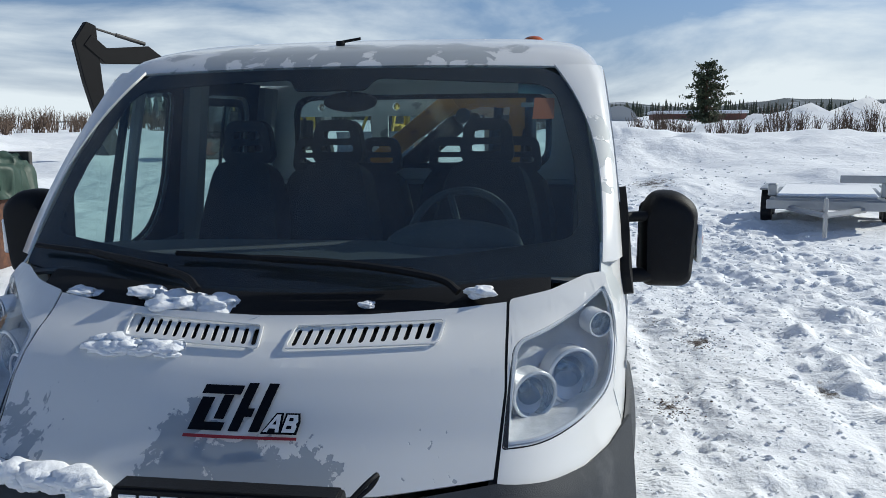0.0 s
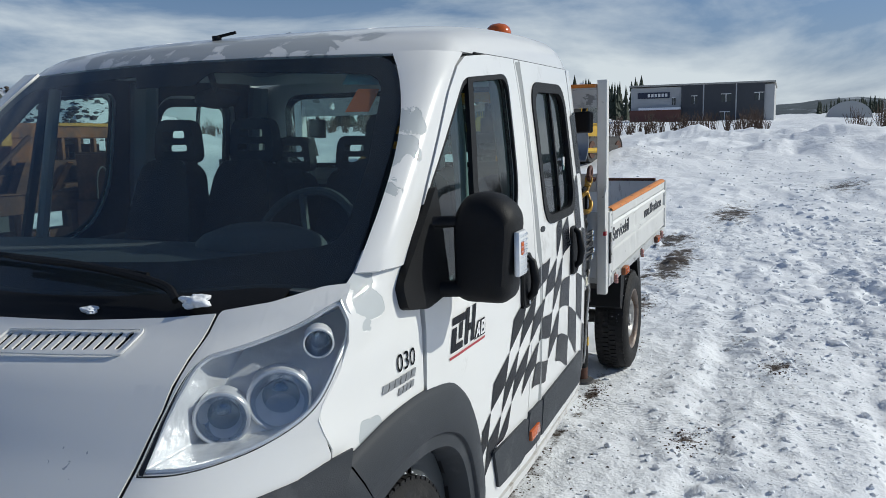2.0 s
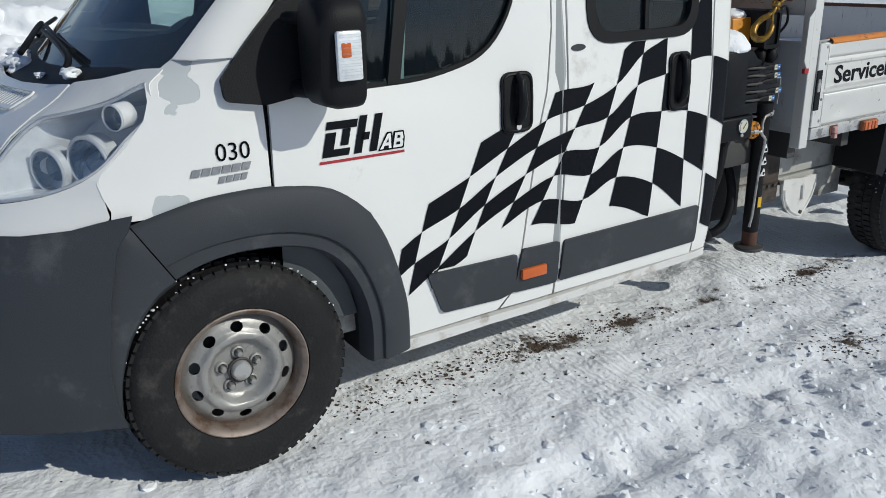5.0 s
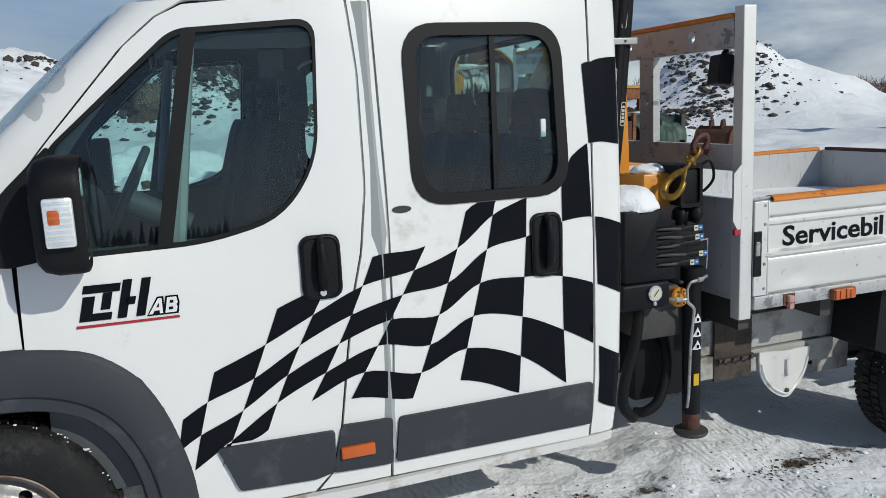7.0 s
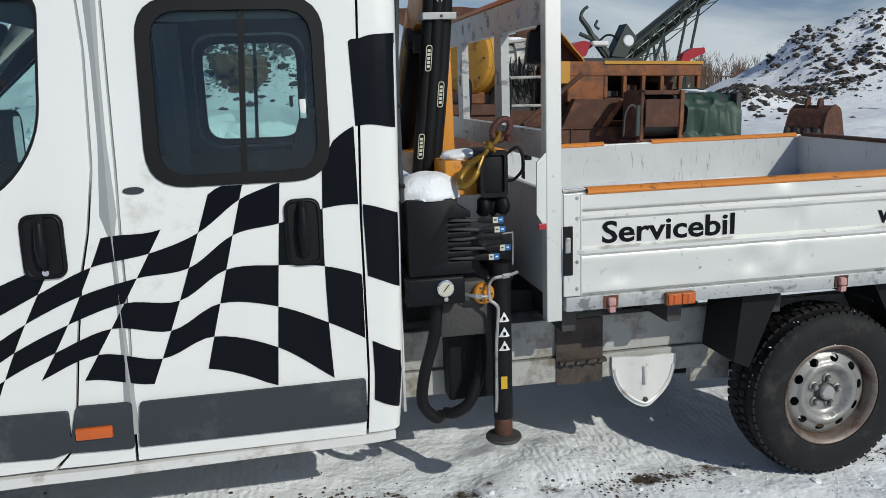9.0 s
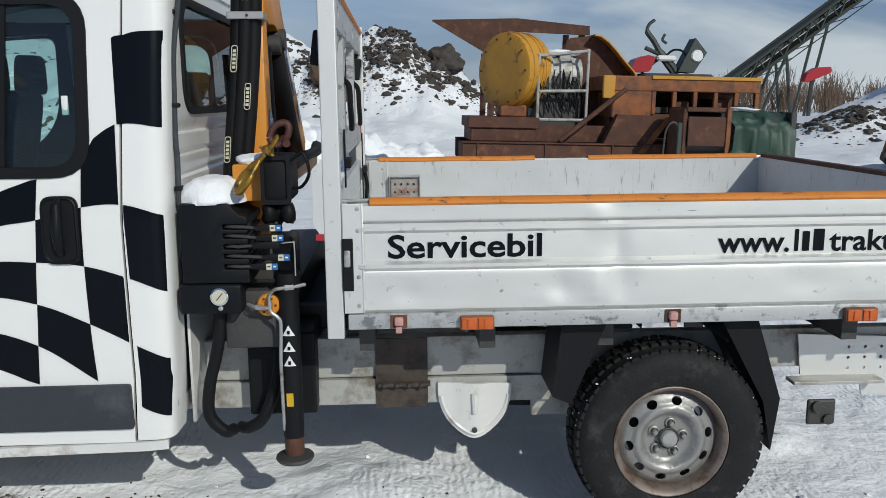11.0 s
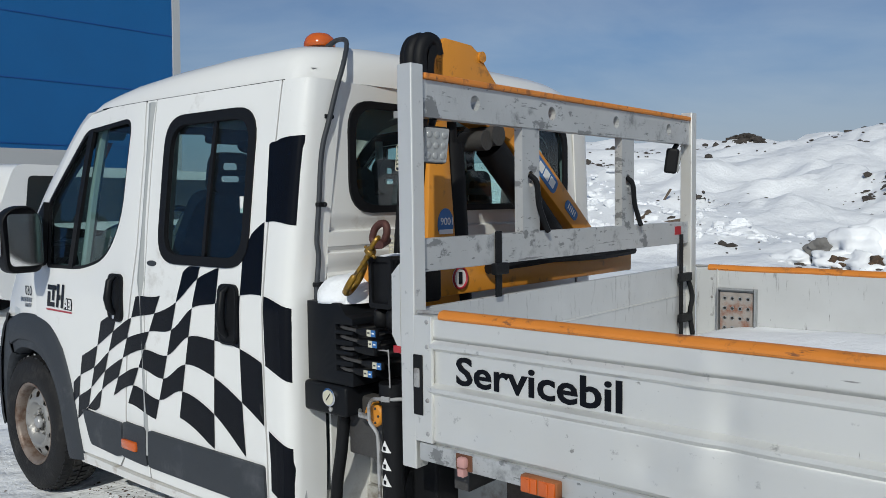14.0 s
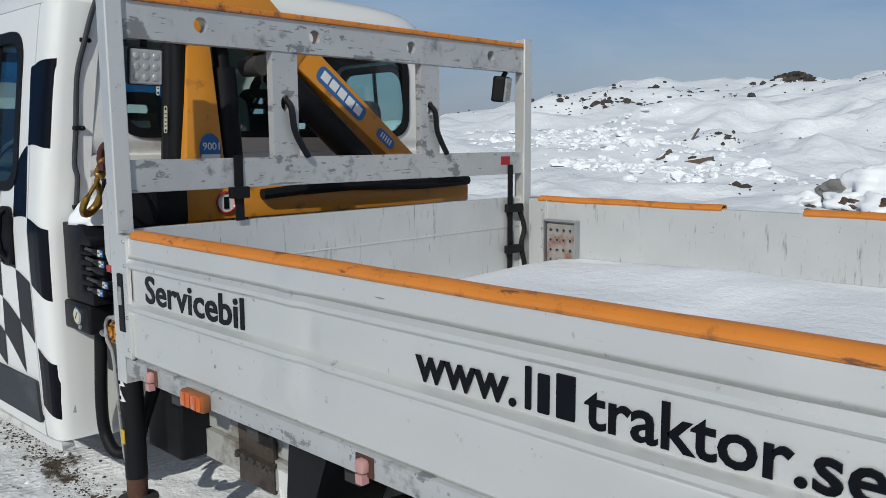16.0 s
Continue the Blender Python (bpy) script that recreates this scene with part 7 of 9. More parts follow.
part("needle", cbox(2.3835, 2.3865, -1.0235, -1.0225, 0.846, 0.880, 0, 1, Matrix.Translation((2.385, 0, 0.86)) @ Matrix.Rotation(radians(40), 4, "Y") @ Matrix.Translation((-2.385, 0, -0.86))), M_BLACK, g)
bm = bmesh.new()
lathe(bm, [(0, 0.040), (-0.03, 0.042), (-0.038, 0.036), (-0.039, 0.020), (-0.034, 0.018), (-0.034, 0.002)], "y", (2.545, -0.925, 0.812), 24)
cap = part("filter_cap", bm, M_CRANE, body, "orange filter cap", smooth=True)
for k in range(6):
    a = k * math.pi / 3
    part("cap_bolt", lathe(bmesh.new(), [(0, 0.005), (-0.004, 0.004)], "y", (2.545 + 0.028 * math.cos(a), -0.963, 0.812 + 0.028 * math.sin(a)), 6), M_DARKM, cap)
part("filter_mount", cbox(2.45, 2.56, -0.93, -0.72, 0.765, 0.86, 0.01), M_DARKM, body, smooth=True)
bm = bmesh.new()
lump(bm, (2.60, -0.93, 0.868), (0.035, 0.03, 0.012), 9, 2, 0.3, -0.004)
part("snow_cap", bm, M_SNOW, valve, "pinch of snow", smooth="all")
bm = bmesh.new()
lump(bm, (2.352, -0.87, 1.185), (0.125, 0.135, 0.098), 5, 4, 0.10, 0.0)
ob = part("snow_lump", bm, M_SNOW, None, smooth="all")
ob.matrix_world = PITCH
tagged(ob, "rounded cap of snow on the control valve", "snow")
bm = bmesh.new()
tube(bm, smooth_line([(2.37, -0.93, 0.80), (2.35, -0.93, 0.65), (2.31, -0.92, 0.50), (2.30, -0.91, 0.38), (2.35, -0.9, 0.31), (2.38, -0.86, 0.30)], 6), 0.023, 10)
part("hose", bm, M_BLACK, valve, "black sleeved hose", smooth=True)
bm = bmesh.new()
tube(bm, smooth_line([(2.56, -0.80, 0.66), (2.55, -0.86, 0.5), (2.50, -0.88, 0.36), (2.44, -0.87, 0.31), (2.40, -0.84, 0.30)], 6), 0.023, 10)
part("hose", bm, M_BLACK, valve, "black sleeved hose", smooth=True)
bm = bmesh.new()
tube(bm, smooth_line([(2.47, -0.95, 0.815), (2.51, -0.985, 0.812), (2.553, -0.99, 0.812), (2.556, -0.99, 0.85), (2.572, -0.988, 0.874), (2.60, -0.985, 0.880), (2.645, -0.97, 0.882), (2.68, -0.95, 0.885)], 5), 0.0065, 8)
tube(bm, smooth_line([(2.556, -0.99, 0.82), (2.560, -0.99, 0.795), (2.585, -0.99, 0.772), (2.592, -0.985, 0.74), (2.585, -0.975, 0.6), (2.585, -0.965, 0.4), (2.585, -0.955, 0.33)], 4), 0.0065, 8)
tube(bm, [(2.61, -0.983, 0.881), (2.64, -0.973, 0.882)], 0.011, 6)
tube(bm, [(2.505, -0.983, 0.812), (2.53, -0.988, 0.812)], 0.010, 6)
part("steel_pipe", bm, M_STEEL, valve, smooth=True)
# stabiliser leg
stab = root("stabiliser_leg", "black hydraulic stabiliser leg with round foot, raised above the snow", "stabiliser leg", PITCH)
bm = bmesh.new()
tube(bm, [(2.617, -0.938, 0.93), (2.617, -0.938, 0.30)], 0.038, 20)
tube(bm, [(2.617, -0.938, 0.93), (2.617, -0.938, 0.86)], 0.046, 20)
part("cylinder", bm, M_BLACK, stab, smooth=True)
bm = bmesh.new()
tube(bm, [(2.617, -0.938, 0.30), (2.617, -0.938, 0.225)], 0.036, 16)
part("rod_end", bm, M_RUST, stab, smooth=True)
bm = bmesh.new()
lathe(bm, [(0.205, 0.066), (0.215, 0.072), (0.222, 0.070), (0.232, 0.03)], "z", (2.617, -0.938, 0), 28)
part("foot", bm, M_DARKM, stab, smooth=True)
for z in (0.70, 0.64, 0.585):
    thick(part("warning_sign", sheet([(-0.022, z), (0.022, z), (0, z + 0.04)], (), ((-0.015, -0.008, 0.0, 0.008, 0.015), ()), lambda a, b: Vector((2.617 + a, -0.938 - math.sqrt(0.0405 ** 2 - a * a), b))), M_WHITEDEC, stab, "small triangular warning sign"), 0.002)
    part("sign_mark", cbox(2.612, 2.622, -0.9825, -0.980, z + 0.007, z + 0.020), M_VINYL, stab)
part("yellow_tag", cbox(2.600, 2.625, -0.979, -0.976, 0.43, 0.48), M_YELLOW, stab)
bm = bmesh.new()
tube(bm, [(2.617, 0.938, 0.93), (2.617, 0.938, 0.25)], 0.04, 16)
lathe(bm, [(0.205, 0.066), (0.222, 0.070), (0.25, 0.03)], "z", (2.617, 0.938, 0), 20)
part("far_leg", bm, M_BLACK, stab, smooth=True)

# ---- ground ----
def axis_steps(lo, hi, step, far, below, above):
    """Even steps from lo to hi that grow beyond them by the factors below and above."""
    a = list(np.arange(lo, hi + 1e-6, step))
    d = step
    while a[-1] < far:
        d *= above
        a.append(a[-1] + d)
    d = step
    while a[0] > -far:
        d *= below
        a.insert(0, a[0] - d)
    return np.array(a)


def plates(n, edge):
    """Terraces with steep edges out of smooth noise, like broken slabs of packed snow."""
    f = np.floor(n)
    return f + np.clip((n - f) * edge, 0, 1)


def bell(x, y, cx, cy, rx, ry, h, turn=0.0):
    c, s = math.cos(turn), math.sin(turn)
    u, v = ((x - cx) * c + (y - cy) * s) / rx, (-(x - cx) * s + (y - cy) * c) / ry
    return h * np.exp(-(u * u + v * v))


def ground_height(x, y):
    """Height of the snow at x, y (numpy arrays)."""
    under = np.exp(-(np.maximum(0, np.abs(x - 2.2) - 3.0) / 0.5) ** 2 - (np.maximum(0, np.abs(y - 0.05) - 1.25) / 0.25) ** 2)
    d = np.hypot(x - 2, y)
    step = np.maximum(0.036 + 0.035 * np.maximum(x - 12, 0) + 0.05 * np.maximum(-3.5 - x, 0), 0.036 + 0.022 * np.maximum(y - 4, 0) + 0.08 * np.maximum(-4.5 - y, 0))
    fine = lambda size: np.clip((size / step - 2) / 3, 0, 1)
    h = 0.011 * fbm(x * 2.2, y * 2.2, 4, 3) * fine(0.6) + 0.006 * fbm(x * 9, y * 9, 3, 9) * fine(0.2)
    # scattered clods, then slabs of packed snow with broken edges; ridges across the yard further out
    h = h + 0.075 * np.clip(fbm(x * 5.5, y * 5.5, 3, 41) - 0.74, 0, 1) * (1 - 0.7 * under) * fine(0.3)
    h = h + 0.030 * np.clip(fbm(x * 12, y * 12, 2, 45) - 0.5, 0, 1) * fine(0.15)
    wob = 0.35 * fbm(x * 3.1, y * 3.1, 2, 15)
    h = h + 0.018 * plates(2.4 * fbm(x * 0.9 + wob, y * 1.3, 3, 21), 7) * (1 - 0.8 * under) * fine(0.35)
    far_ridge = np.clip((-2.3 - y) / 1.2, 0, 1) * np.clip((x - 0.5) / 2, 0, 1)
    h = h + 0.034 * plates(2.2 * fbm(x * 1.9 + wob, y * 0.42 + wob, 3, 23), 5) * far_ridge * fine(0.3)
    h = h + 0.17 * fbm(x * 0.55, y * 0.7, 4, 25) * np.clip((d - 9) / 9, 0, 1) * fine(1.6)
    # wheel ruts that run along the truck and cross the yard
    for c, w, bend, turn in ((-2.35, 0.13, 0.25, 0.0), (-3.75, 0.13, 0.25, 0.0), (-1.50, 0.11, 0.12, 0.0), (-5.2, 0.15, 0.9, -0.18), (-6.9, 0.15, 0.9, -0.18), (-3.0, 0.13, 0.6, 0.10)):
        cy = c + bend * np.sin(x * 0.25 + c) + turn * x + 0.03 * fbm(x * 1.5, y * 0, 2, 13)
        patchy = np.clip(0.5 + 1.2 * fbm(x * 0.35, y * 0.4, 2, 93), 0, 1)
        inside = np.exp(-((y - cy) / w) ** 4) * fine(0.4) * patchy
        lugs = 0.006 * np.clip(np.sin(x * 34 + 9 * np.abs(y - cy)) * 2, -1, 1)
        h = h - (0.026 + lugs) * inside + 0.05 * np.exp(-((np.abs(y - cy) - 0.24) / 0.08) ** 2) * np.clip(fbm(x * 2.5, y * 2.5, 3, 51) - 0.1, 0, 1) * fine(0.4) * patchy
    h = h * (1 - 0.35 * under) - 0.008
    h = h + under * (0.05 * np.clip(fbm(x * 1.7, y * 1.9, 3, 57), 0, 1) - 0.008) * np.clip((x - 1.2) / 0.8, 0, 1)
    # the yard lies tilted: it rises rearwards of the truck and falls away ahead of it
    h = h + 0.028 * np.clip(x - 8, 0, 400) + 0.028 * np.clip(x + 8, -60, 0)
    h = h + 0.30 * np.clip((d - 12) / 20, 0, 1) * (fbm(x * 0.2, y * 0.2, 4, 31) + 0.2)
    # ploughed-up mounds behind the truck
    for cx, cy, rx, ry, k in ((34, -1.5, 3.2, 4.5, 0.55), (38, -8, 4, 5, 0.75), (30, 3.5, 3, 2.5, 0.5), (42, 4, 5, 4, 0.6), (36, -16, 5, 6, 0.5), (22, -9, 3, 3, 0.2), (46, -14, 4, 8, 0.7), (72, -22, 5, 8, 2.2), (78, -33, 6, 9, 2.6), (33, -24, 5, 5, 0.6), (48, -3, 5, 5, 0.5), (60, 2, 8, 8, 0.6)):
        m = bell(x, y, cx, cy, rx, ry, k)
        h = h + m * (1 + 0.45 * fbm(x * 0.5, y * 0.5, 4, 61))
    # rubble bank to the right of the truck and the long hill beyond it
    for cx, cy, rx, ry, k, turn in ((3.0, 31, 2.8, 3.2, 3.0, 0.1), (7.5, 33, 4.5, 4, 2.3, 0), (-0.6, 31.5, 2.4, 2.8, 1.6, 0), (33.5, 37, 5.5, 6, 3.9, 0.5), (42, 46, 9, 8, 4.4, 0.4)):
        m = bell(x, y, cx, cy, rx, ry, k, turn)
        h = h + m * (1 + 0.22 * fbm(x * 0.45, y * 0.45, 5, 71))
    hill = np.clip((y - 14 + 0.15 * x) / 46, 0, 1) * np.clip((8 - x) / 14, 0, 1) * np.clip((x + 75) / 40, 0.55, 1)
    h = h + bell(x, y, -17.0, 55.5, 1.5, 1.3, 1.2) + bell(x, y, 22.5, 30.5, 2.2, 2.2, 1.4)
    h = h + (6.0 * hill ** 1.15) * (1 + 0.10 * fbm(x * 0.12, y * 0.12, 5, 81)) + 0.5 * np.clip(hill * 5, 0, 1) * fbm(x * 0.22, y * 0.28, 4, 87) + 0.16 * np.clip(hill * 6, 0, 1) * fbm(x * 0.8, y * 0.8, 3, 83) * fine(1.2) + 0.5 * np.clip(hill * 5, 0, 1) * np.clip(fbm(x * 0.45, y * 0.33, 4, 89) - 0.25, 0, 1) + 0.10 * np.clip(hill * 5, 0, 1) * plates(2.0 * fbm(x * 0.5, y * 0.7, 3, 97), 4) * fine(0.9)
    return h


gxs, gys = axis_steps(-3.5, 12.0, 0.036, 2500, 1.05, 1.035), axis_steps(-4.5, 4.0, 0.036, 2500, 1.08, 1.022)
GX, GY = np.meshgrid(gxs, gys)
GZ = ground_height(GX, GY)
nx, ny = len(gxs), len(gys)
verts = np.stack([GX.ravel(), GY.ravel(), GZ.ravel()], -1)
idx = np.arange(nx * ny).reshape(ny, nx)
faces = np.stack([idx[:-1, :-1], idx[:-1, 1:], idx[1:, 1:], idx[1:, :-1]], -1).reshape(-1, 4)
me = bpy.data.meshes.new("ground")
me.vertices.add(len(verts))
me.vertices.foreach_set("co", verts.ravel())
me.loops.add(faces.size)
me.loops.foreach_set("vertex_index", faces.ravel())
me.polygons.add(len(faces))
me.polygons.foreach_set("loop_start", np.arange(0, faces.size, 4))
me.update(calc_edges=True)
me.shade_smooth()
me.materials.append(M_GROUND)
ground = tagged(new("ground", me), "packed and rutted snow with gravel showing through", "ground", kind="structure")

# ---- surroundings ----
def ground_at(x, y):
    return float(ground_height(np.array([float(x)]), np.array([float(y)]))[0])


def at_ground(x, y, turn=0.0, sink=0.03):
    return Matrix.Translation((x, y, ground_at(x, y) - sink)) @ Matrix.Rotation(radians(turn), 4, "Z")


def slab(parent, name, material, x0, x1, y0, y1, z0, z1, bev=0.02, label="", m=None):
    return part(name, cbox(x0, x1, y0, y1, z0, z1, bev, 1, m), material, parent, label)


def prism(outline, y0, y1, to=None):
    """An outline in x, z drawn out along y."""
    bm = bmesh.new()
    a, b = [bm.verts.new((x, y0, z)) for x, z in outline], [bm.verts.new((x, y1, z)) for x, z in outline]
    bm.faces.new(a)
    bm.faces.new(b)
    for k in range(len(a)):
        bm.faces.new((a[k], a[(k + 1) % len(a)], b[(k + 1) % len(a)], b[k]))
    return bm


def prism_x(outline, depth):
    """An outline in y, z drawn out along x."""
    bm = prism(outline, 0, depth)
    for v in bm.verts:
        v.co = Vector((v.co.y, v.co.x, v.co.z))
    return bm


def track(parent, length, h, width, y, material=None):
    """A crawler track: a belt of shoes round two wheels, with rollers."""
    r = h / 2
    path = []
    n = 14
    for k in range(n + 1):
        a = math.pi / 2 + math.pi * k / n
        path.append((-length / 2 + r + r * math.cos(a), r + r * math.sin(a)))
    for k in range(n + 1):
        a = -math.pi / 2 + math.pi * k / n
        path.append((length / 2 - r + r * math.cos(a), r + r * math.sin(a)))
    t = part("track_belt", prism(path, y - width / 2, y + width / 2), M_DARKM, parent, "steel crawler track")
    pts = [Vector((p[0], 0, p[1])) for p in path + path[:1]]
    shoe = None
    for a, b in zip(pts, pts[1:]):
        m = max(1, int((b - a).length / 0.19))
        for k in range(m):
            c, d = a.lerp(b, (k + 0.5) / m), (b - a).normalized()
            s = part("track_shoe", cbox(-0.075, 0.075, -width / 2 - 0.02, width / 2 + 0.02, -0.02, 0.035), M_DARKM, t) if shoe is None else new("track_shoe", shoe.data)
            shoe = shoe or s
            s.parent = t
            s.matrix_local = Matrix.Translation((c.x, y, c.z)) @ Matrix.Rotation(-math.atan2(d.z, d.x) + math.pi, 4, "Y")
    for sx in (-1, 1):
        bm = bmesh.new()
        lathe(bm, [(y - width / 2 - 0.04, r * 0.7), (y + width / 2 + 0.04, r * 0.7)], "y", (sx * (length / 2 - r), 0, r), 20)
        part("track_wheel", bm, M_RUST, t)
    slab(t, "track_frame", M_DARKM, -length / 2 + r, length / 2 - r, y - width / 2 - 0.05, y + width / 2 + 0.05, r * 0.6, r * 1.35, 0.03)
    return t


def cab_glass(parent, x0, x1, y0, y1, z0, z1):
    for y in (y0 - 0.012, y1 + 0.004):
        slab(parent, "cab_window", M_DARKGLASS, x0, x1, y, y + 0.008, z0, z1, 0)
    for x in (x0 - 0.062, x1 + 0.054):
        slab(parent, "cab_window", M_DARKGLASS, x, x + 0.008, y0 + 0.06, y1 - 0.06, z0, z1, 0)


M_BLADE = mat("worn_blade_steel", (0.17, 0.185, 0.21), 0.42, 0.55, var=0.2, scale=2, dirt=(0.10, 0.10, 0.11), dscale=2.5, damt=0.2)
M_RUSTYEL = mat("rusty_yellow_paint", (0.50, 0.25, 0.030), 0.55, var=0.2, scale=4, dirt=(0.14, 0.06, 0.03), dscale=6, damt=0.2)
M_DARKEX = mat("dark_grey_machine_paint", (0.009, 0.009, 0.010), 0.55, var=0.2, scale=3, spec=0.15)
M_DARKGLASS = mat("dark_cab_glass", (0.02, 0.028, 0.032), 0.08, var=0.1, spec=0.7)

# bulldozer with wide blade
dozer = root("bulldozer", "yellow crawler bulldozer with worn steel blade and dark cab", "bulldozer", at_ground(29.0, 5.55, 170) @ Matrix.Scale(0.94, 4))
for y in (-1.0, 1.0):
    track(dozer, 3.7, 0.95, 0.56, y)
slab(dozer, "hull", M_YELLOW, -1.4, 1.2, -0.62, 0.62, 0.7, 1.45, 0.05)
slab(dozer, "engine_hood", M_YELLOW, 0.5, 1.75, -0.5, 0.5, 1.35, 2.15, 0.06, "yellow engine hood")
for y in (-0.505, 0.497):
    slab(dozer, "hood_panel", M_DARKEX, 0.62, 1.70, y, y + 0.008, 1.5, 2.08, 0, "dark side panel of the engine hood")
slab(dozer, "radiator_grille", M_DARKM, 1.74, 1.79, -0.45, 0.45, 1.0, 2.1, 0.02)
cabd = slab(dozer, "cab", M_YELLOW, -0.95, 0.45, -0.68, 0.68, 1.4, 2.85, 0.08, "yellow cab with dark windows")
cab_glass(cabd, -0.88, 0.38, -0.68, 0.68, 1.52, 2.76)
slab(cabd, "cab_roof", M_YELLOW, -1.05, 0.55, -0.74, 0.74, 2.82, 2.98, 0.06)
slab(dozer, "tank", M_YELLOW, -1.65, -0.95, -0.6, 0.6, 1.3, 2.0, 0.08)
bm = bmesh.new()
rows = [[Vector((2.45 + 0.22 * ((z - 0.75) / 0.6) ** 2, y, z)) for y in np.linspace(-1.6, 1.6, 9)] for z in np.linspace(0.08, 1.18, 9)]
loft(bm, rows)
thick(part("blade", bm, M_BLADE, dozer, "worn steel blade", smooth="all"), 0.05)
for y in (-1.35, 1.35):
    bm = bmesh.new()
    tube(bm, [(2.4, y * 0.95, 0.45), (0.0, y, 0.45)], 0.10, 8)
    part("push_arm", bm, M_YELLOW, dozer)
for y in (-0.55, 0.55):
    bm = bmesh.new()
    tube(bm, [(1.55, y, 2.2), (2.35, y * 1.2, 1.1)], 0.06, 8)
    part("lift_cylinder", bm, M_YELLOW, dozer)
bm = bmesh.new()
tube(bm, [(1.0, 0.25, 2.1), (1.0, 0.25, 2.75)], 0.06, 10)
part("exhaust", bm, M_DARKM, dozer)
for y in (-0.5, 0.5):
    slab(dozer, "work_light", M_REFL, 0.5, 0.56, y - 0.09, y + 0.09, 2.98, 3.1, 0.01)


def excavator(name, label, m, colour, boom_pts, scale=1.0, dark=False):
    ex = root(name, label, "excavator", m @ Matrix.Scale(scale, 4))
    for y in (-1.25, 1.25):
        track(ex, 4.6, 1.0, 0.62, y)
    slab(ex, "car_body", M_DARKM, -1.2, 1.2, -1.0, 1.0, 0.5, 1.15, 0.05)
    slab(ex, "house", colour, -2.6, 0.4, -1.45, 1.45, 1.2, 2.45, 0.08, "engine house")
    slab(ex, "counterweight", M_DARKM if not dark else colour, -3.1, -2.55, -1.4, 1.4, 1.2, 2.35, 0.15)
    slab(ex, "deck", colour, -2.5, 1.6, -1.4, 1.4, 1.1, 1.35, 0.05)
    c = slab(ex, "cab", colour, 0.3, 1.9, 0.45, 1.45, 1.3, 3.05, 0.10, "cab with dark windows")
    cab_glass(c, 0.45, 1.75, 0.45, 1.45, 1.75, 2.85)
    for k in range(9):
        slab(ex, "louvre", M_DARKM, -1.9 + k * 0.13, -1.82 + k * 0.13, 1.452, 1.47, 1.9, 2.25, 0)
        slab(ex, "top_louvre", M_RUST, -2.0 + k * 0.16, -1.9 + k * 0.16, -0.6, 0.9, 2.45, 2.55, 0.01)
    if boom_pts:
        w = 0.42
        bo = part("boom", beam_xz(boom_pts[0], w), colour, ex, "bent boom")
        st = part("stick", beam_xz(boom_pts[1], w * 0.8), colour, ex, "dipper stick")
        for a, b in boom_pts[2]:
            bm = bmesh.new()
            mid = Vector((a[0], 0.0, a[1])).lerp(Vector((b[0], 0.0, b[1])), 0.55)
            tube(bm, [(a[0], 0.0, a[1]), mid], 0.10, 10)
            tube(bm, [mid, (b[0], 0.0, b[1])], 0.055, 8)
            part("cylinder", bm, M_CHROME if not dark else M_DARKM, ex, smooth=True)
        bm = bmesh.new()
        for a, b in zip(boom_pts[0], boom_pts[0][1:]):
            tube(bm, [(a[0], -w / 2 - 0.03, a[1] + a[2] * 0.3), (b[0], -w / 2 - 0.03, b[1] + b[2] * 0.3)], 0.03, 6)
        part("hose", bm, M_BLACK, bo)
        return ex, bo, st
    return ex, None, None


def beam_xz(pts, w):
    """A tapered box beam through points (x, z, height) with width w."""
    bm = bmesh.new()
    rings = []
    for i, (x, z, h) in enumerate(pts):
        a, b = pts[max(0, i - 1)], pts[min(len(pts) - 1, i + 1)]
        d = Vector((b[0] - a[0], 0, b[1] - a[1])).normalized()
        n = Vector((-d.z, 0, d.x))
        rings.append([bm.verts.new(Vector((x, y, z)) + n * k) for y, k in ((-w / 2, -h / 2), (w / 2, -h / 2), (w / 2, h / 2), (-w / 2, h / 2))])
    for a, b in zip(rings, rings[1:]):
        for k in range(4):
            bm.faces.new((a[k], a[(k + 1) % 4], b[(k + 1) % 4], b[k]))
    bm.faces.new(rings[0])
    bm.faces.new(rings[-1])
    bmesh.ops.bevel(bm, geom=bm.edges[:], offset=0.03, segments=1, affect="EDGES")
    return bm


BOOM = ([(1.3, 1.9, 0.7), (2.6, 4.2, 0.75), (4.3, 5.2, 0.9), (6.5, 5.0, 0.75), (7.4, 5.7, 0.65)], [(7.15, 6.45, 0.5), (7.45, 5.6, 1.15), (7.2, 3.8, 0.9), (6.9, 2.2, 0.6), (6.7, 1.5, 0.45)], [((4.3, 5.75), (7.1, 6.3)), ((1.9, 1.6), (3.4, 4.6))])
ex1, bo, st = excavator("crawler_excavator", "dark grey crawler excavator with raised boom standing in the snow", at_ground(38.3, 16.9, 150), M_DARKEX, BOOM, 0.95, True)
for k in range(3):
    slab(st, "warning_stripe", M_RED if k % 2 == 0 else M_WHITEDEC, 7.1 - 0.04 * k, 7.4 - 0.04 * k, -0.19, -0.175, 3.9 - 0.3 * k, 4.15 - 0.3 * k, 0)
slab(st, "yellow_plate", M_YELLOW, 7.25, 7.5, -0.19, -0.175, 5.5, 5.85, 0)
slab(bo, "white_lettering_bar", M_WHITEDEC, 4.9, 6.1, -0.225, -0.21, 4.95, 5.25, 0)
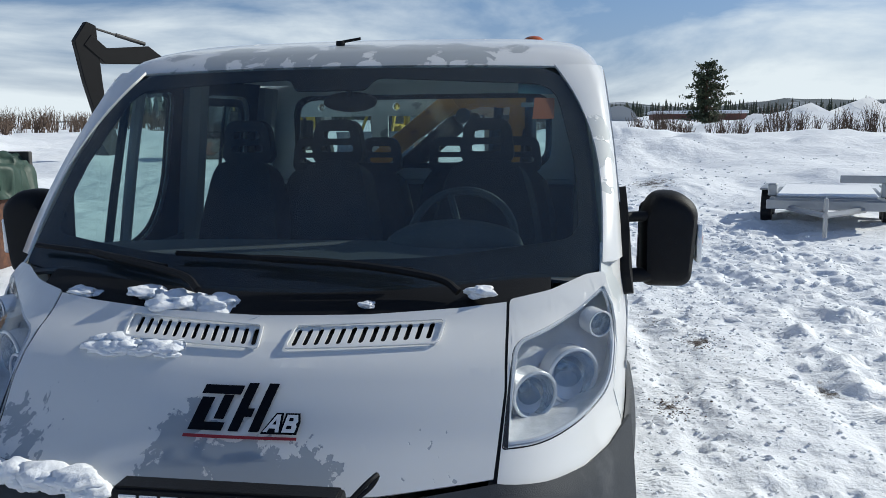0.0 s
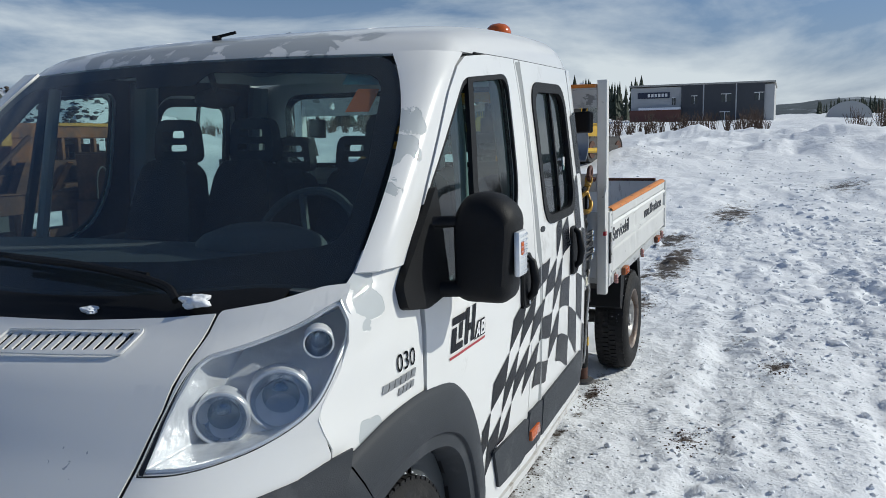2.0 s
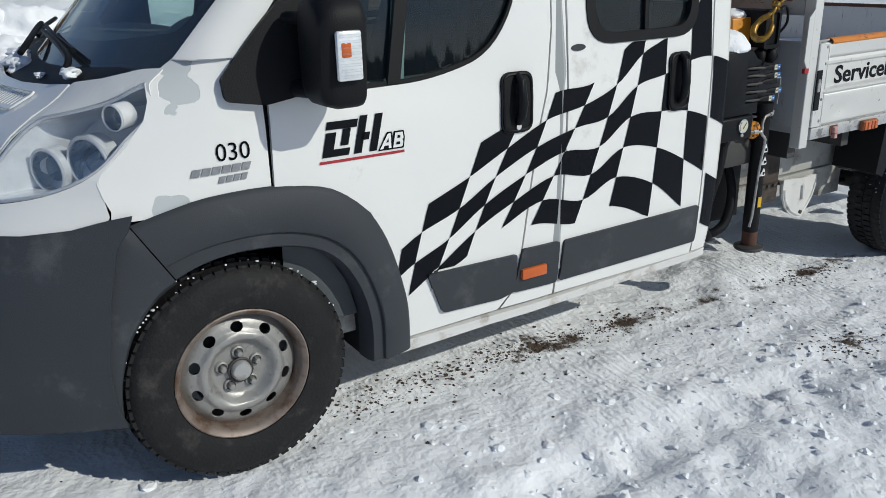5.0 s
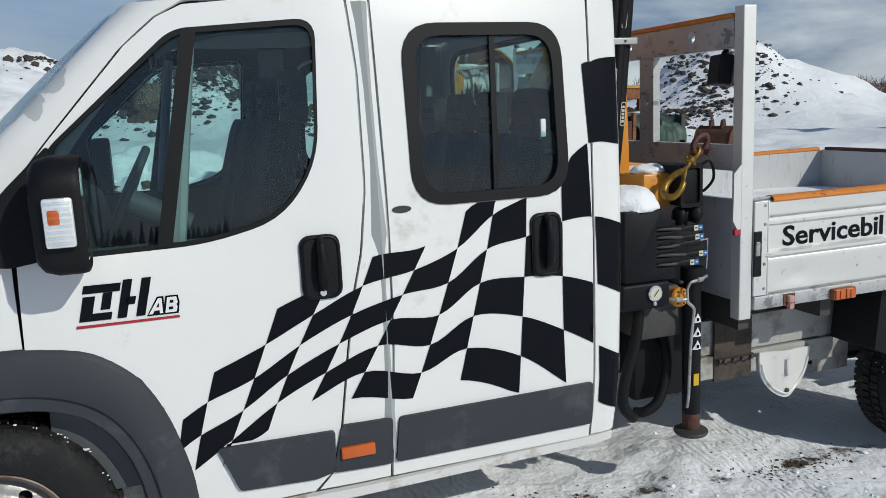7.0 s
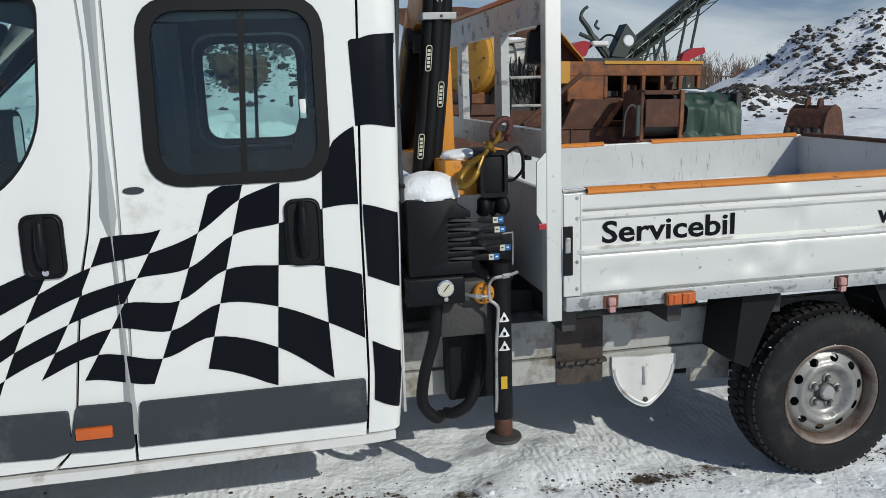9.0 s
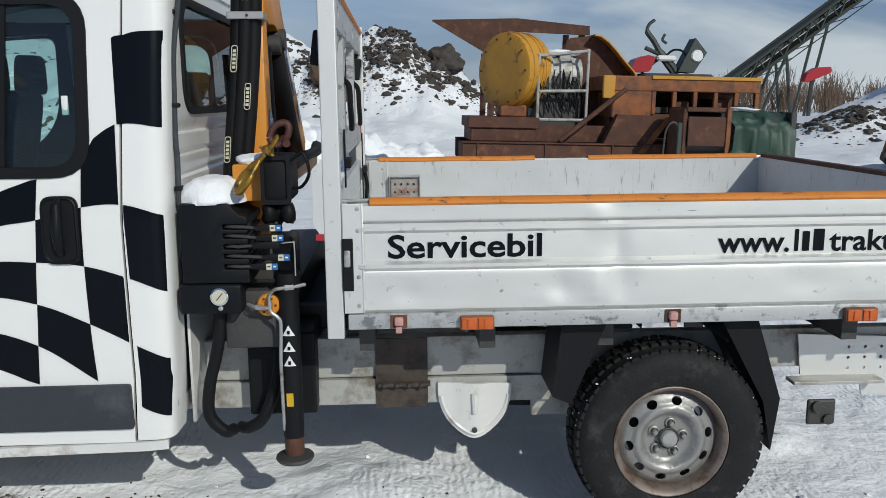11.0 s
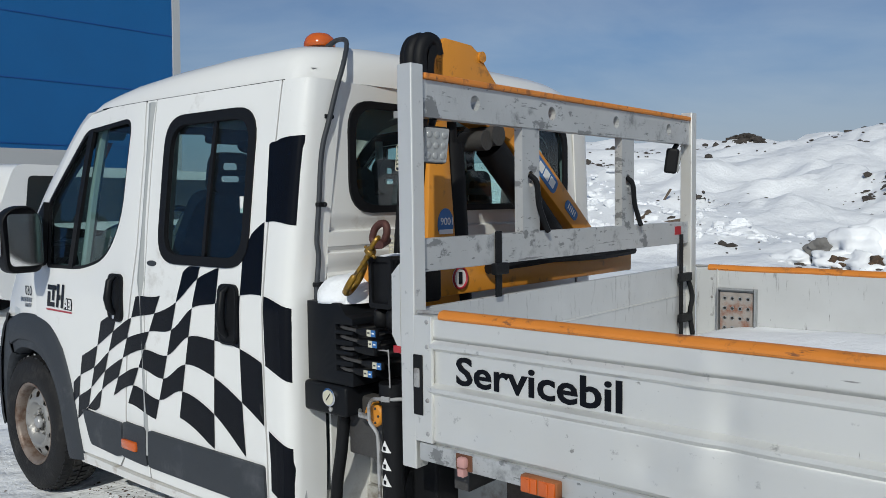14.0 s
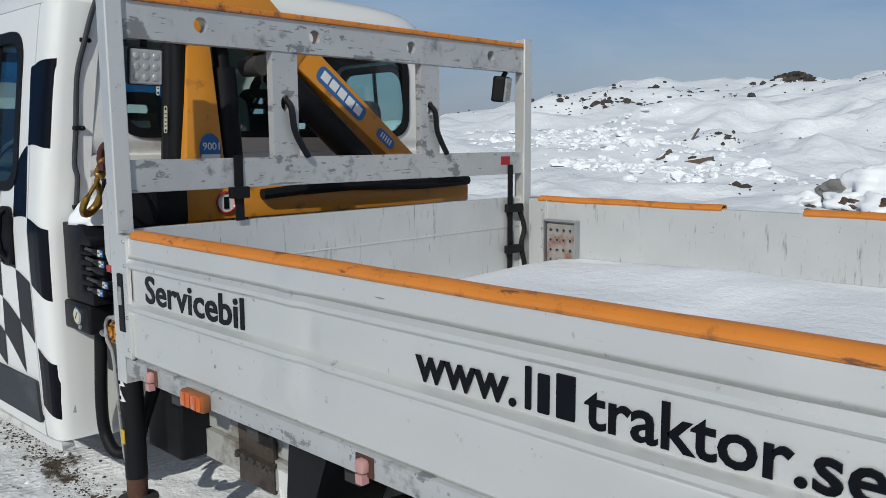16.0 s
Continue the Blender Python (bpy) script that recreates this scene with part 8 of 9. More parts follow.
bkt = part("bucket", prism([(6.2, 0.3), (6.9, 0.25), (7.2, 0.8), (7.0, 1.5), (6.5, 1.5)], -0.6, 0.6), M_DARKM, ex1)
excavator("crawler_excavator", "yellow crawler excavator parked with dark windows and engine louvres", at_ground(42.0, 15.3, 97), M_YELLOW, None, 1.0)

# flat galvanised trailer
tr = root("flat_trailer", "galvanised flat trailer with drawbar, covered with snow", "trailer", at_ground(12.35, -5.35, 163, 0.05))
slab(tr, "deck", M_GALV, -2.9, 0.3, -0.85, 0.85, 0.50, 0.56, 0.01)
for y in (-0.86, 0.86):
    slab(tr, "side_rail", M_GALV, -2.9, 0.35, y - 0.04, y + 0.04, 0.40, 0.56, 0.01)
    w = new("wheel")
    w.parent = tr
    for x in (-0.9, -1.7):
        bm = bmesh.new()
        lathe(bm, [(-0.09, 0.18), (-0.09, 0.31), (0.09, 0.31), (0.09, 0.18)], "y", (x, y * 1.18, 0.31), 24)
        part("tyre", bm, M_RUBBER, w)
    slab(tr, "mudguard", M_GALV, -2.1, -0.5, y * 1.18 - 0.11, y * 1.18 + 0.11, 0.63, 0.67, 0.01)
slab(tr, "front_beam", M_GALV, 0.28, 0.40, -0.95, 0.95, 0.36, 0.52, 0.01)
for y in (-0.6, 0.6):
    bm = bmesh.new()
    tube(bm, [(0.3, y, 0.38), (1.45, 0, 0.36)], 0.05, 6)
    part("drawbar", bm, M_GALV, tr)
bm = bmesh.new()
tube(bm, [(1.35, 0, 0.0), (1.35, 0, 0.62)], 0.035, 8)
tube(bm, [(1.35, 0, 0.60), (1.2, 0, 0.62)], 0.02, 6)
part("jockey_leg", bm, M_GALV, tr)
slab(tr, "snow_cover", M_SNOW, -2.85, 0.25, -0.8, 0.8, 0.56, 0.62, 0.03)
slab(tr, "loading_ramp", M_GALV, -0.2, -0.1, 0.2, 0.95, 0.80, 0.93, 0.01)
slab(tr, "ramp_post", M_GALV, -0.2, -0.1, 0.84, 0.94, 0.56, 0.8, 0.01)
slab(tr, "winch_post", M_GALV, -0.15, 0.05, -0.95, -0.80, 0.56, 0.78, 0.02)

# ---- rusty machinery beside the truck ----
def standing(x, y, turn=0.0):
    return Matrix.Translation((x, y, 0.0)) @ Matrix.Rotation(radians(turn), 4, "Z")


def pipe(parent, name, material, pts, r, label="", n=8):
    return part(name, tube(bmesh.new(), pts, r, n), material, parent, label, smooth=True)


base = root("rusty_skid_frame", "rust-brown steel skid frame lying in the snow", "steel frame", standing(6.0, 8.3))
for y in (-0.75, 0.55):
    slab(base, "long_beam", M_RUST, -2.12, 2.3, y, y + 0.16, 0.80, 1.07, 0.01)
    slab(base, "beam_flange", M_RUST, -2.12, 2.3, y - 0.03, y + 0.19, 1.07, 1.09, 0.004)
    slab(base, "lower_beam", M_RUST, -1.9, 2.2, y, y + 0.2, -0.1, 0.42, 0.01)
    for x in (-1.9, -0.95, 0.0, 0.95, 1.95):
        slab(base, "stiffener", M_RUST, x - 0.012, x + 0.012, y - 0.02, y + 0.0, 0.80, 1.07, 0)
        slab(base, "post", M_RUST, x - 0.09, x + 0.09, y + 0.02, y + 0.14, 0.42, 0.80, 0.01)
for x in (-2.0, -0.9, 0.2, 1.3, 2.2):
    slab(base, "cross_beam", M_RUST, x - 0.08, x + 0.08, -0.59, 0.55, 0.82, 1.05, 0.01)
slab(base, "plinth", M_RUST, -2.0, -1.08, -0.65, 0.5, 1.09, 1.28, 0.015)
slab(base, "plinth_cap", M_RUST, -2.04, -1.04, -0.69, 0.54, 1.28, 1.43, 0.01)
slab(base, "plinth_block", M_RUSTOR, -1.55, -1.2, -0.3, 0.3, 1.43, 1.58, 0.02)
slab(base, "side_plate", M_RUST, -1.08, 0.2, -0.45, -0.42, 1.09, 1.33, 0.004)
slab(base, "deck", M_RUST, -1.0, 2.2, -0.40, 0.5, 1.09, 1.16, 0.01)
pipe(base, "brace", M_RUST, [(0.15, -0.72, 1.85), (-0.75, -0.72, 1.12)], 0.035)
bm = bmesh.new()
for k in range(14):
    rnd = random.Random(k)
    lump(bm, (rnd.uniform(-0.9, 0.1), rnd.uniform(-0.4, 0.4), 1.17), (rnd.uniform(0.08, 0.2), rnd.uniform(0.08, 0.2), rnd.uniform(0.03, 0.07)), k, 2, 0.4)
part("snow_patch", bm, M_SNOW, base, "snow lying on the deck", smooth="all")
motor = root("yellow_flywheel_engine", "yellow flywheel housing with old engine inside a steel cage", "engine", standing(4.72, 8.5))
bm = bmesh.new()
lathe(bm, [(-0.23, 0.02), (-0.232, 0.30), (-0.235, 0.51), (-0.22, 0.545), (0.20, 0.55), (0.24, 0.53), (0.245, 0.40)], "x", (0, 0, 0), 48)
fly = part("flywheel_housing", bm, M_RUSTYEL, motor, "round yellow flywheel housing", smooth=True)
fly.matrix_local = Matrix.Translation((-0.02, -0.05, 2.09)) @ Matrix.Rotation(radians(36), 4, "Z")
for k in range(10):
    a = k * math.pi / 5
    bm = bmesh.new()
    lathe(bm, [(-0.25, 0.016), (-0.235, 0.018)], "x", (0, 0.47 * math.cos(a), 0.47 * math.sin(a)), 6)
    part("bolt", bm, M_RUST, fly)
for z in (0.12, 0.05, -0.12):
    bm = bmesh.new()
    tube(bm, [(z, 0.552 * math.cos(a), 0.552 * math.sin(a)) for a in np.linspace(0, 2 * math.pi, 49)], 0.012, 6, False)
    part("housing_rib", bm, M_RUSTYEL, fly, smooth=True)
slab(motor, "flywheel_foot", M_RUSTOR, -0.2, 0.15, -0.3, 0.2, 1.43, 1.60, 0.02)
bm = bmesh.new()
lathe(bm, [(0.22, 0.30), (0.30, 0.36), (0.50, 0.36), (0.52, 0.30), (0.60, 0.30), (0.62, 0.35), (0.78, 0.35), (0.80, 0.30), (0.95, 0.27), (0.97, 0.15)], "x", (0.0, -0.02, 2.02), 28)
part("engine_block", bm, M_GREYSTEEL, motor, "grey engine", smooth=True)
slab(motor, "engine_base", M_DARKM, 0.25, 0.95, -0.3, 0.3, 1.16, 1.75, 0.04)
bm = bmesh.new()
lump(bm, (0.6, -0.05, 2.37), (0.34, 0.2, 0.05), 3, 3, 0.35)
part("snow_cover", bm, M_SNOW, motor, smooth="all")
for x in (0.27, 0.98):
    pipe(motor, "cage_post", M_GREYSTEEL, [(x, -0.48, 1.10), (x, -0.48, 2.32 + (x - 0.27) * 0.11)], 0.024)
    pipe(motor, "cage_post", M_GREYSTEEL, [(x, 0.4, 1.10), (x, 0.4, 2.32 + (x - 0.27) * 0.11)], 0.024)
    pipe(motor, "cage_rail", M_GREYSTEEL, [(x, -0.48, 2.31 + (x - 0.27) * 0.11), (x, 0.4, 2.31 + (x - 0.27) * 0.11)], 0.024)
for z, d in ((2.30, 0.08), (1.80, 0.02), (1.40, 0.0)):
    pipe(motor, "cage_rail", M_GREYSTEEL, [(0.27, -0.48, z), (0.98, -0.48, z + d)], 0.024)
rnd = random.Random(3)
for k in range(12):
    x0 = rnd.uniform(0.30, 0.85)
    pipe(motor, "engine_hose", M_BLACK, smooth_line([(x0, -0.36, 2.15 - rnd.uniform(0, 0.2)), (x0 + rnd.uniform(-0.08, 0.1), -0.45, 1.9), (x0 + rnd.uniform(-0.08, 0.15), -0.42, 1.65 - rnd.uniform(0, 0.15)), (x0 + rnd.uniform(0, 0.2), -0.36, 1.8)], 4), rnd.uniform(0.005, 0.010), "", 6)
for k in range(4):
    slab(motor, "valve_block", M_DARKM, 0.34 + 0.15 * k, 0.44 + 0.15 * k, -0.40, -0.30, 1.85 + 0.05 * (k % 2), 2.02, 0.01)
hopper = root("rusty_hopper_roof", "large rust-brown sheet steel hopper behind the engine", "hopper", standing(5.0, 10.5))
part("front_sheet", prism([(-1.45, 2.97), (0.0, 3.03), (1.26, 2.93), (1.27, 2.80), (0.03, 2.83), (-0.1, 2.55), (-0.45, 2.42)], 0.0, 0.04), M_RUST, hopper)
bm = bmesh.new()
loft(bm, [[Vector(p) for p in r] for r in ([(-1.45, 0.0, 2.98), (0.0, 0.0, 3.04), (1.26, 0.0, 2.94)], [(-1.2, 1.7, 3.12), (0.2, 1.7, 3.14), (1.3, 1.7, 3.02)])])
thick(part("roof_sheet", bm, M_RUST, hopper), 0.03)
for x, z in ((-0.4, 2.44), (1.15, 2.82)):
    for y in (0.1, 1.5):
        pipe(hopper, "hopper_leg", M_RUST, [(x, y, -0.1), (x, y, z + 0.1)], 0.06, "", 6)
pipe(hopper, "hopper_tie", M_RUST, [(-0.4, 0.1, 2.3), (1.15, 0.1, 2.6)], 0.04, "", 6)
guard = root("rusty_chain_guard", "curved rusty orange guard with dark plate", "machine guard", standing(6.0, 8.85))
arc = [(-0.48, 1.9), (-0.46, 2.55), (-0.40, 2.62), (-0.08, 2.66), (0.02, 2.64), (0.14, 2.56), (0.27, 2.43), (0.42, 2.26), (0.55, 2.13), (0.60, 2.05), (0.5, 1.6), (0.4, 1.1), (-0.48, 1.1)]
part("guard_plate", prism(arc, 0.0, 0.05), M_RUST, guard)
bm = bmesh.new()
loft(bm, [[Vector((x, y, z)) for x, z in arc[3:10]] for y in (-0.22, 0.30)])
thick(part("guard_rim", bm, M_RUSTYEL, guard, "orange rusty rim"), 0.02)
crate = root("rusty_steel_frame", "rusty orange steel box frame with open compartments", "steel frame", standing(7.0, 8.3))
part("top_beam", cbox(-1.1, 1.16, -0.5, 0.5, 1.83, 2.04, 0.015), M_RUSTOR, crate, "rust-orange top beam")
slab(crate, "top_lip", M_RUSTYEL, -0.42, 1.17, -0.52, -0.49, 2.0, 2.05, 0.004)
slab(crate, "lower_beam", M_RUST, -0.4, 1.16, -0.5, 0.5, 1.42, 1.51, 0.015)
for x in (-0.38, -0.08, 0.22, 0.52, 0.82, 1.12):
    slab(crate, "upright", M_RUSTOR, x - 0.03, x + 0.03, -0.5, -0.42, 1.51, 1.83, 0.008)
slab(crate, "back_plate", M_RUST, -1.1, 1.16, 0.4, 0.48, 1.1, 1.83, 0.01)
slab(crate, "end_block", M_RUSTOR, -0.98, -0.41, -0.5, 0.39, 1.45, 1.83, 0.015)
slab(crate, "yellow_corner", M_RUSTYEL, -1.12, -0.95, -0.52, -0.45, 1.72, 2.04, 0.01)
part("chute", prism([(-0.94, 1.50), (-1.13, 1.09), (-0.64, 0.97), (-0.19, 1.49), (-0.47, 1.49)], -0.72, -0.55), M_RUST, crate)
part("chute_edge", prism([(-0.64, 0.97), (-0.54, 0.97), (-0.17, 1.48), (-0.25, 1.49)], -0.76, -0.72), M_RUSTOR, crate)
for x in (-0.9, 0.9):
    slab(crate, "leg", M_RUST, x - 0.1, x + 0.1, -0.4, 0.4, 1.09, 1.45, 0.02)
rnd = random.Random(8)
for k in range(5):
    slab(crate, "scrap_plate", M_RUST if k % 2 else M_DARKM, 0.9 - 0.3 * k, 1.1 - 0.3 * k, -0.3, 0.3, 1.52, 1.6 + rnd.uniform(0, 0.15), 0.01)
drums = root("tarpaulin_covered_drum", "steel drum with green tarpaulin half pulled over it", "covered drum", standing(7.4, 7.05))
pipe(drums, "drum", M_DARKM, [(-0.62, 0, 1.26), (0.62, 0, 1.26)], 0.30, "", 24)
slab(drums, "end_plate", M_RUST, -0.70, -0.64, -0.3, 0.3, 0.9, 1.60, 0.01)
slab(drums, "front_plate", M_RUST, -0.64, -0.14, -0.34, -0.31, 1.12, 1.50, 0.006)
slab(drums, "top_plate", M_RUST, -0.66, -0.10, -0.32, 0.3, 1.56, 1.62, 0.01)
slab(drums, "upright_bar", M_RUSTOR, -0.14, -0.08, -0.36, -0.30, 0.9, 1.62, 0.006)
slab(drums, "stand", M_RUST, -0.75, 0.75, -0.3, 0.3, -0.1, 0.95, 0.02)
slab(drums, "far_plate", M_DARKM, 0.74, 0.82, -0.3, 0.4, 0.9, 1.58, 0.01)
slab(drums, "green_post", M_CONV, -0.78, -0.72, -0.35, -0.3, 1.0, 1.42, 0.01)
pipe(drums, "cable_loop", M_DARKM, smooth_line([(-0.95, -0.32, 1.0), (-0.93, -0.32, 1.3), (-0.85, -0.32, 1.42), (-0.77, -0.32, 1.35), (-0.75, -0.32, 1.05)], 4), 0.014)
bm = bmesh.new()
rows = []
for i, x in enumerate(np.linspace(-0.06, 0.80, 26)):
    rows.append([Vector((x + 0.07 * noise.noise(Vector((i * 0.4, a * 2, 0))), math.cos(a) * (0.37 + 0.09 * noise.noise(Vector((x * 7, a * 3, 4)))), 1.25 + math.sin(a) * (0.34 + 0.09 * noise.noise(Vector((x * 6, a * 3, 9)))) - 0.16 * max(0.0, x - 0.4) - (0.2 if a < 0.1 or a > 3.0 else 0))) for a in np.linspace(-0.3, math.pi + 0.3, 30)])
loft(bm, rows)
thick(part("tarpaulin", bm, M_TARP, drums, "crumpled green tarpaulin", smooth="all"), 0.01)
bm = bmesh.new()
lump(bm, (0.2, 0.0, 1.60), (0.22, 0.14, 0.03), 2, 3, 0.5)
part("snow_patch", bm, M_SNOW, drums, smooth="all")
# grab and lamp unit behind the frame
grab = root("sorting_grab_unit", "grey-green grab arm with square lamp box on the scrap heap", "machine part", standing(7.9, 11.0))
pipe(grab, "grab_arm", M_CONV, smooth_line([(-0.36, 0, 3.14), (-0.46, 0, 3.05), (-0.48, 0, 2.93), (-0.36, 0, 2.78), (-0.21, 0, 2.56), (0.0, 0, 2.35), (0.1, 0, 2.2)], 4), [0.03] * 8 + [0.05] * 8 + [0.07] * 9)
pipe(grab, "grab_finger", M_CONV, smooth_line([(-0.14, 0.05, 2.90), (-0.18, 0.05, 2.80), (-0.1, 0.05, 2.74)], 4), 0.025)
pipe(grab, "grab_finger", M_CONV, [(-0.5, 0.0, 2.65), (-0.25, 0.0, 2.55)], 0.04)
pipe(grab, "hydraulic_hose", M_BLACK, smooth_line([(-0.2, -0.06, 2.45), (0.0, -0.06, 2.62), (0.2, -0.06, 2.58), (0.25, -0.06, 2.4)], 4), 0.02)
pipe(grab, "grab_strut", M_DARKM, [(-0.55, 0.0, 2.22), (-0.15, 0.0, 2.55)], 0.035)
pipe(grab, "grab_strut", M_DARKM, [(-0.2, 0.0, 2.5), (0.05, 0.0, 2.2)], 0.05)
part("lamp_box", prism([(0.08, 2.24), (0.36, 2.22), (0.58, 2.58), (0.36, 2.83)], -0.15, 0.2), M_CONV, grab, "grey-green lamp box")
bm = bmesh.new()
lathe(bm, [(-0.02, 0.09), (0.0, 0.11)], "y", (0.40, -0.16, 2.52), 16)
part("lamp_glass", bm, M_REFL, grab, smooth=True)
slab(grab, "cream_block", M_PAINT, -0.3, 0.05, -0.12, 0.12, 2.42, 2.52, 0.03)
slab(grab, "grab_base", M_DARKM, -0.6, 0.7, -0.3, 0.3, -0.1, 2.2, 0.05)
part("red_cover", prism(rounded([(-0.8, 2.22), (-0.45, 2.22), (-0.35, 2.48), (-0.5, 2.52), (-0.72, 2.44)], 0.05, 2), -0.2, 0.2), M_RED, grab, "red plastic cover")
# loose excavator bucket
b = root("excavator_bucket", "rust-brown excavator bucket lying in the snow", "bucket", at_ground(14.5, 13.8, 205, 0.0) @ Matrix.Scale(0.63, 4))
shell = rounded([(-0.75, 0.0), (0.55, 0.0), (0.8, 0.45), (0.55, 1.1), (0.1, 1.35), (-0.35, 1.15)], 0.15, 4)
part("shell", prism(shell, -0.75, 0.75), M_RUST, b)
for y2 in (-0.77, 0.75):
    part("side_plate", prism([(x * 1.03, z * 1.02 + 0.01) for x, z in shell], y2, y2 + 0.03), M_RUST, b)
for y2 in (-0.25, 0.25):
    part("ear", prism(rounded([(0.0, 1.2), (0.4, 1.15), (0.32, 1.55), (0.1, 1.6)], 0.08, 3), y2 - 0.05, y2 + 0.05), M_RUST, b)
for y2 in (-0.6, -0.2, 0.2, 0.6):
    part("tooth", prism([(0.75, 0.1), (1.05, 0.25), (1.0, 0.5), (0.8, 0.45)], y2 - 0.07, y2 + 0.07), M_DARKM, b)
# conveyor, far behind the scrap
conv = root("belt_conveyor", "grey-green lattice belt conveyor rising to the sky", "conveyor", Matrix.Translation((25.2, 60.0, -1.44)) @ Matrix.Scale(1.886, 4))
c0, c1, N = Vector((0, 0, 0.74)), Vector((8.5, 0, 7.25)), 24
for y in (-0.5, 0.5):
    for dz in (0.0, 0.68):
        pipe(conv, "chord", M_CONV, [c0 + Vector((0, y, dz)), c1 + Vector((0, y, dz))], 0.06, "", 6)
    for k in range(N):
        p, q = c0.lerp(c1, k / N), c0.lerp(c1, (k + 1) / N)
        pipe(conv, "lattice", M_CONV, [p + Vector((0, y, 0)), q + Vector((0, y, 0.68))] if k % 2 else [p + Vector((0, y, 0.68)), q + Vector((0, y, 0))], 0.035, "", 5)
for dz, nm in ((0.62, "belt"), (0.05, "return_belt")):
    bm = bmesh.new()
    loft(bm, [[c0 + Vector((0, y, dz)), c1 + Vector((0, y, dz))] for y in (-0.45, 0.45)])
    thick(part(nm, bm, M_DARKM, conv), 0.05)
bm = bmesh.new()
loft(bm, [[c0 + Vector((0, 0.52, dz)), c1 + Vector((0, 0.52, dz))] for dz in (0.1, 0.55)])
thick(part("side_guard", bm, M_CONV, conv), 0.02)
pipe(conv, "handrail", M_CONV, [c0 + Vector((0.6, -0.75, 0.2)), c1 + Vector((0.6, -0.75, 0.2))], 0.025, "", 5)
for k in range(0, N, 2):
    p = c0.lerp(c1, k / N)
    pipe(conv, "rail_post", M_CONV, [p + Vector((0.0, -0.5, 0.0)), p + Vector((0.6, -0.75, 0.2))], 0.02, "", 5)
for y in (-0.5, 0.5):
    for x0, x1 in ((4.0, 4.6), (4.0, 2.6), (5.6, 4.7)):
        pipe(conv, "support", M_CONV, [(x0, y, 0.74 + 0.766 * x0), (x1, y, -0.2)], 0.06, "", 6)
part("red_arm", prism(rounded([(4.4, 2.70), (4.55, 2.68), (5.5, 3.10), (5.45, 3.32), (4.9, 3.28), (4.5, 3.05)], 0.05, 2), -1.4, -1.0), M_RED, conv, "red machine arm")
pipe(conv, "arm_post", M_DARKM, [(4.8, -1.2, -0.3), (4.8, -1.2, 3.0)], 0.08, "", 6)

# blue hall and white van ahead of the truck
hall = root("blue_industrial_hall", "tall blue sheet metal hall with white corner trim", "building", Matrix.Translation((-9.4, 5.75, ground_at(-9.4, 0) - 0.3)))
slab(hall, "wall", M_BLUE, -14.0, 0.0, -34.0, 0.0, 0.0, 8.4, 0)
slab(hall, "roof", M_GREYSTEEL, -14.3, 0.25, -34.2, 0.25, 8.4, 8.65, 0)
slab(hall, "corner_trim", M_LIGHTWALL, -0.12, 0.03, -0.12, 0.03, 0.0, 8.4, 0)
for k in range(8):
    slab(hall, "panel_joint", M_DARKBLUE, 0.0, 0.012, -34.0, -0.13, 1.05 * k + 0.58, 1.05 * k + 0.592, 0)
slab(hall, "door_frame", M_LIGHTWALL, 0.0, 0.06, -4.6, -1.9, 0.0, 2.6, 0)
slab(hall, "roller_door", M_LIGHTWALL, 0.06, 0.09, -4.4, -2.1, 0.0, 2.5, 0)
van = root("white_van", "white van with dark windows parked ahead of the truck", "van", at_ground(-6.2, 3.0, 96, 0.0))
part("body", prism(rounded([(-2.3, 0.35), (2.2, 0.35), (2.25, 0.95), (1.5, 1.12), (0.75, 1.83), (-2.1, 1.88), (-2.35, 1.2)], 0.12, 3), -0.92, 0.92), M_PAINT, van, smooth=True)
for y in (-0.925, 0.905):
    part("side_window", prism(rounded([(-2.0, 1.2), (1.15, 1.2), (0.65, 1.72), (-1.95, 1.75)], 0.06, 3), y, y + 0.02), M_DARKGLASS, van)
part("rear_window", cbox(-2.37, -2.25, -0.75, 0.75, 1.2, 1.7, 0.03), M_DARKGLASS, van)
bm = bmesh.new()
loft(bm, [[Vector((1.42, -0.75, 1.2)), Vector((1.42, 0.75, 1.2))], [Vector((0.84, -0.7, 1.78)), Vector((0.84, 0.7, 1.78))]])
thick(part("windscreen", bm, M_DARKGLASS, van), 0.02)
for x in (-1.5, 1.45):
    for y in (-0.82, 0.82):
        bm = bmesh.new()
        lathe(bm, [(-0.1, 0.2), (-0.11, 0.33), (0.11, 0.33), (0.1, 0.2)], "y", (x, y, 0.33), 24)
        part("wheel", bm, M_RUBBER, van)

# industrial buildings far off
gb = ground_at(188, 10) - 0.5
fac = root("dark_workshop_building", "dark grey workshop hall with light end wall and windows", "building", Matrix.Translation((186, 0, gb)))
slab(fac, "dark_wall", M_DARKWALL, 0, 26, 3.0, 20.0, 0, 8.2, 0)
slab(fac, "light_wall", M_LIGHTWALL, 0.5, 26, 20.0, 31.0, 3.0, 8.0, 0)
slab(fac, "lower_wall", M_RUSTWALL, -1.0, 26, 20.0, 31.0, 0.0, 3.0, 0)
slab(fac, "canopy_snow", M_SNOW, -1.5, 1.0, 20.0, 29.0, 3.0, 3.5, 0)
slab(fac, "roof", M_GREYSTEEL, -0.3, 26.3, 0.8, 31.3, 8.2, 8.55, 0)
slab(fac, "end_wall", M_LIGHTWALL, 0.5, 26, 1.0, 2.98, 0, 7.9, 0)
slab(fac, "sign_board", M_BLUESIGN, 0.2, 0.49, 22.5, 29.5, 5.6, 6.9, 0)
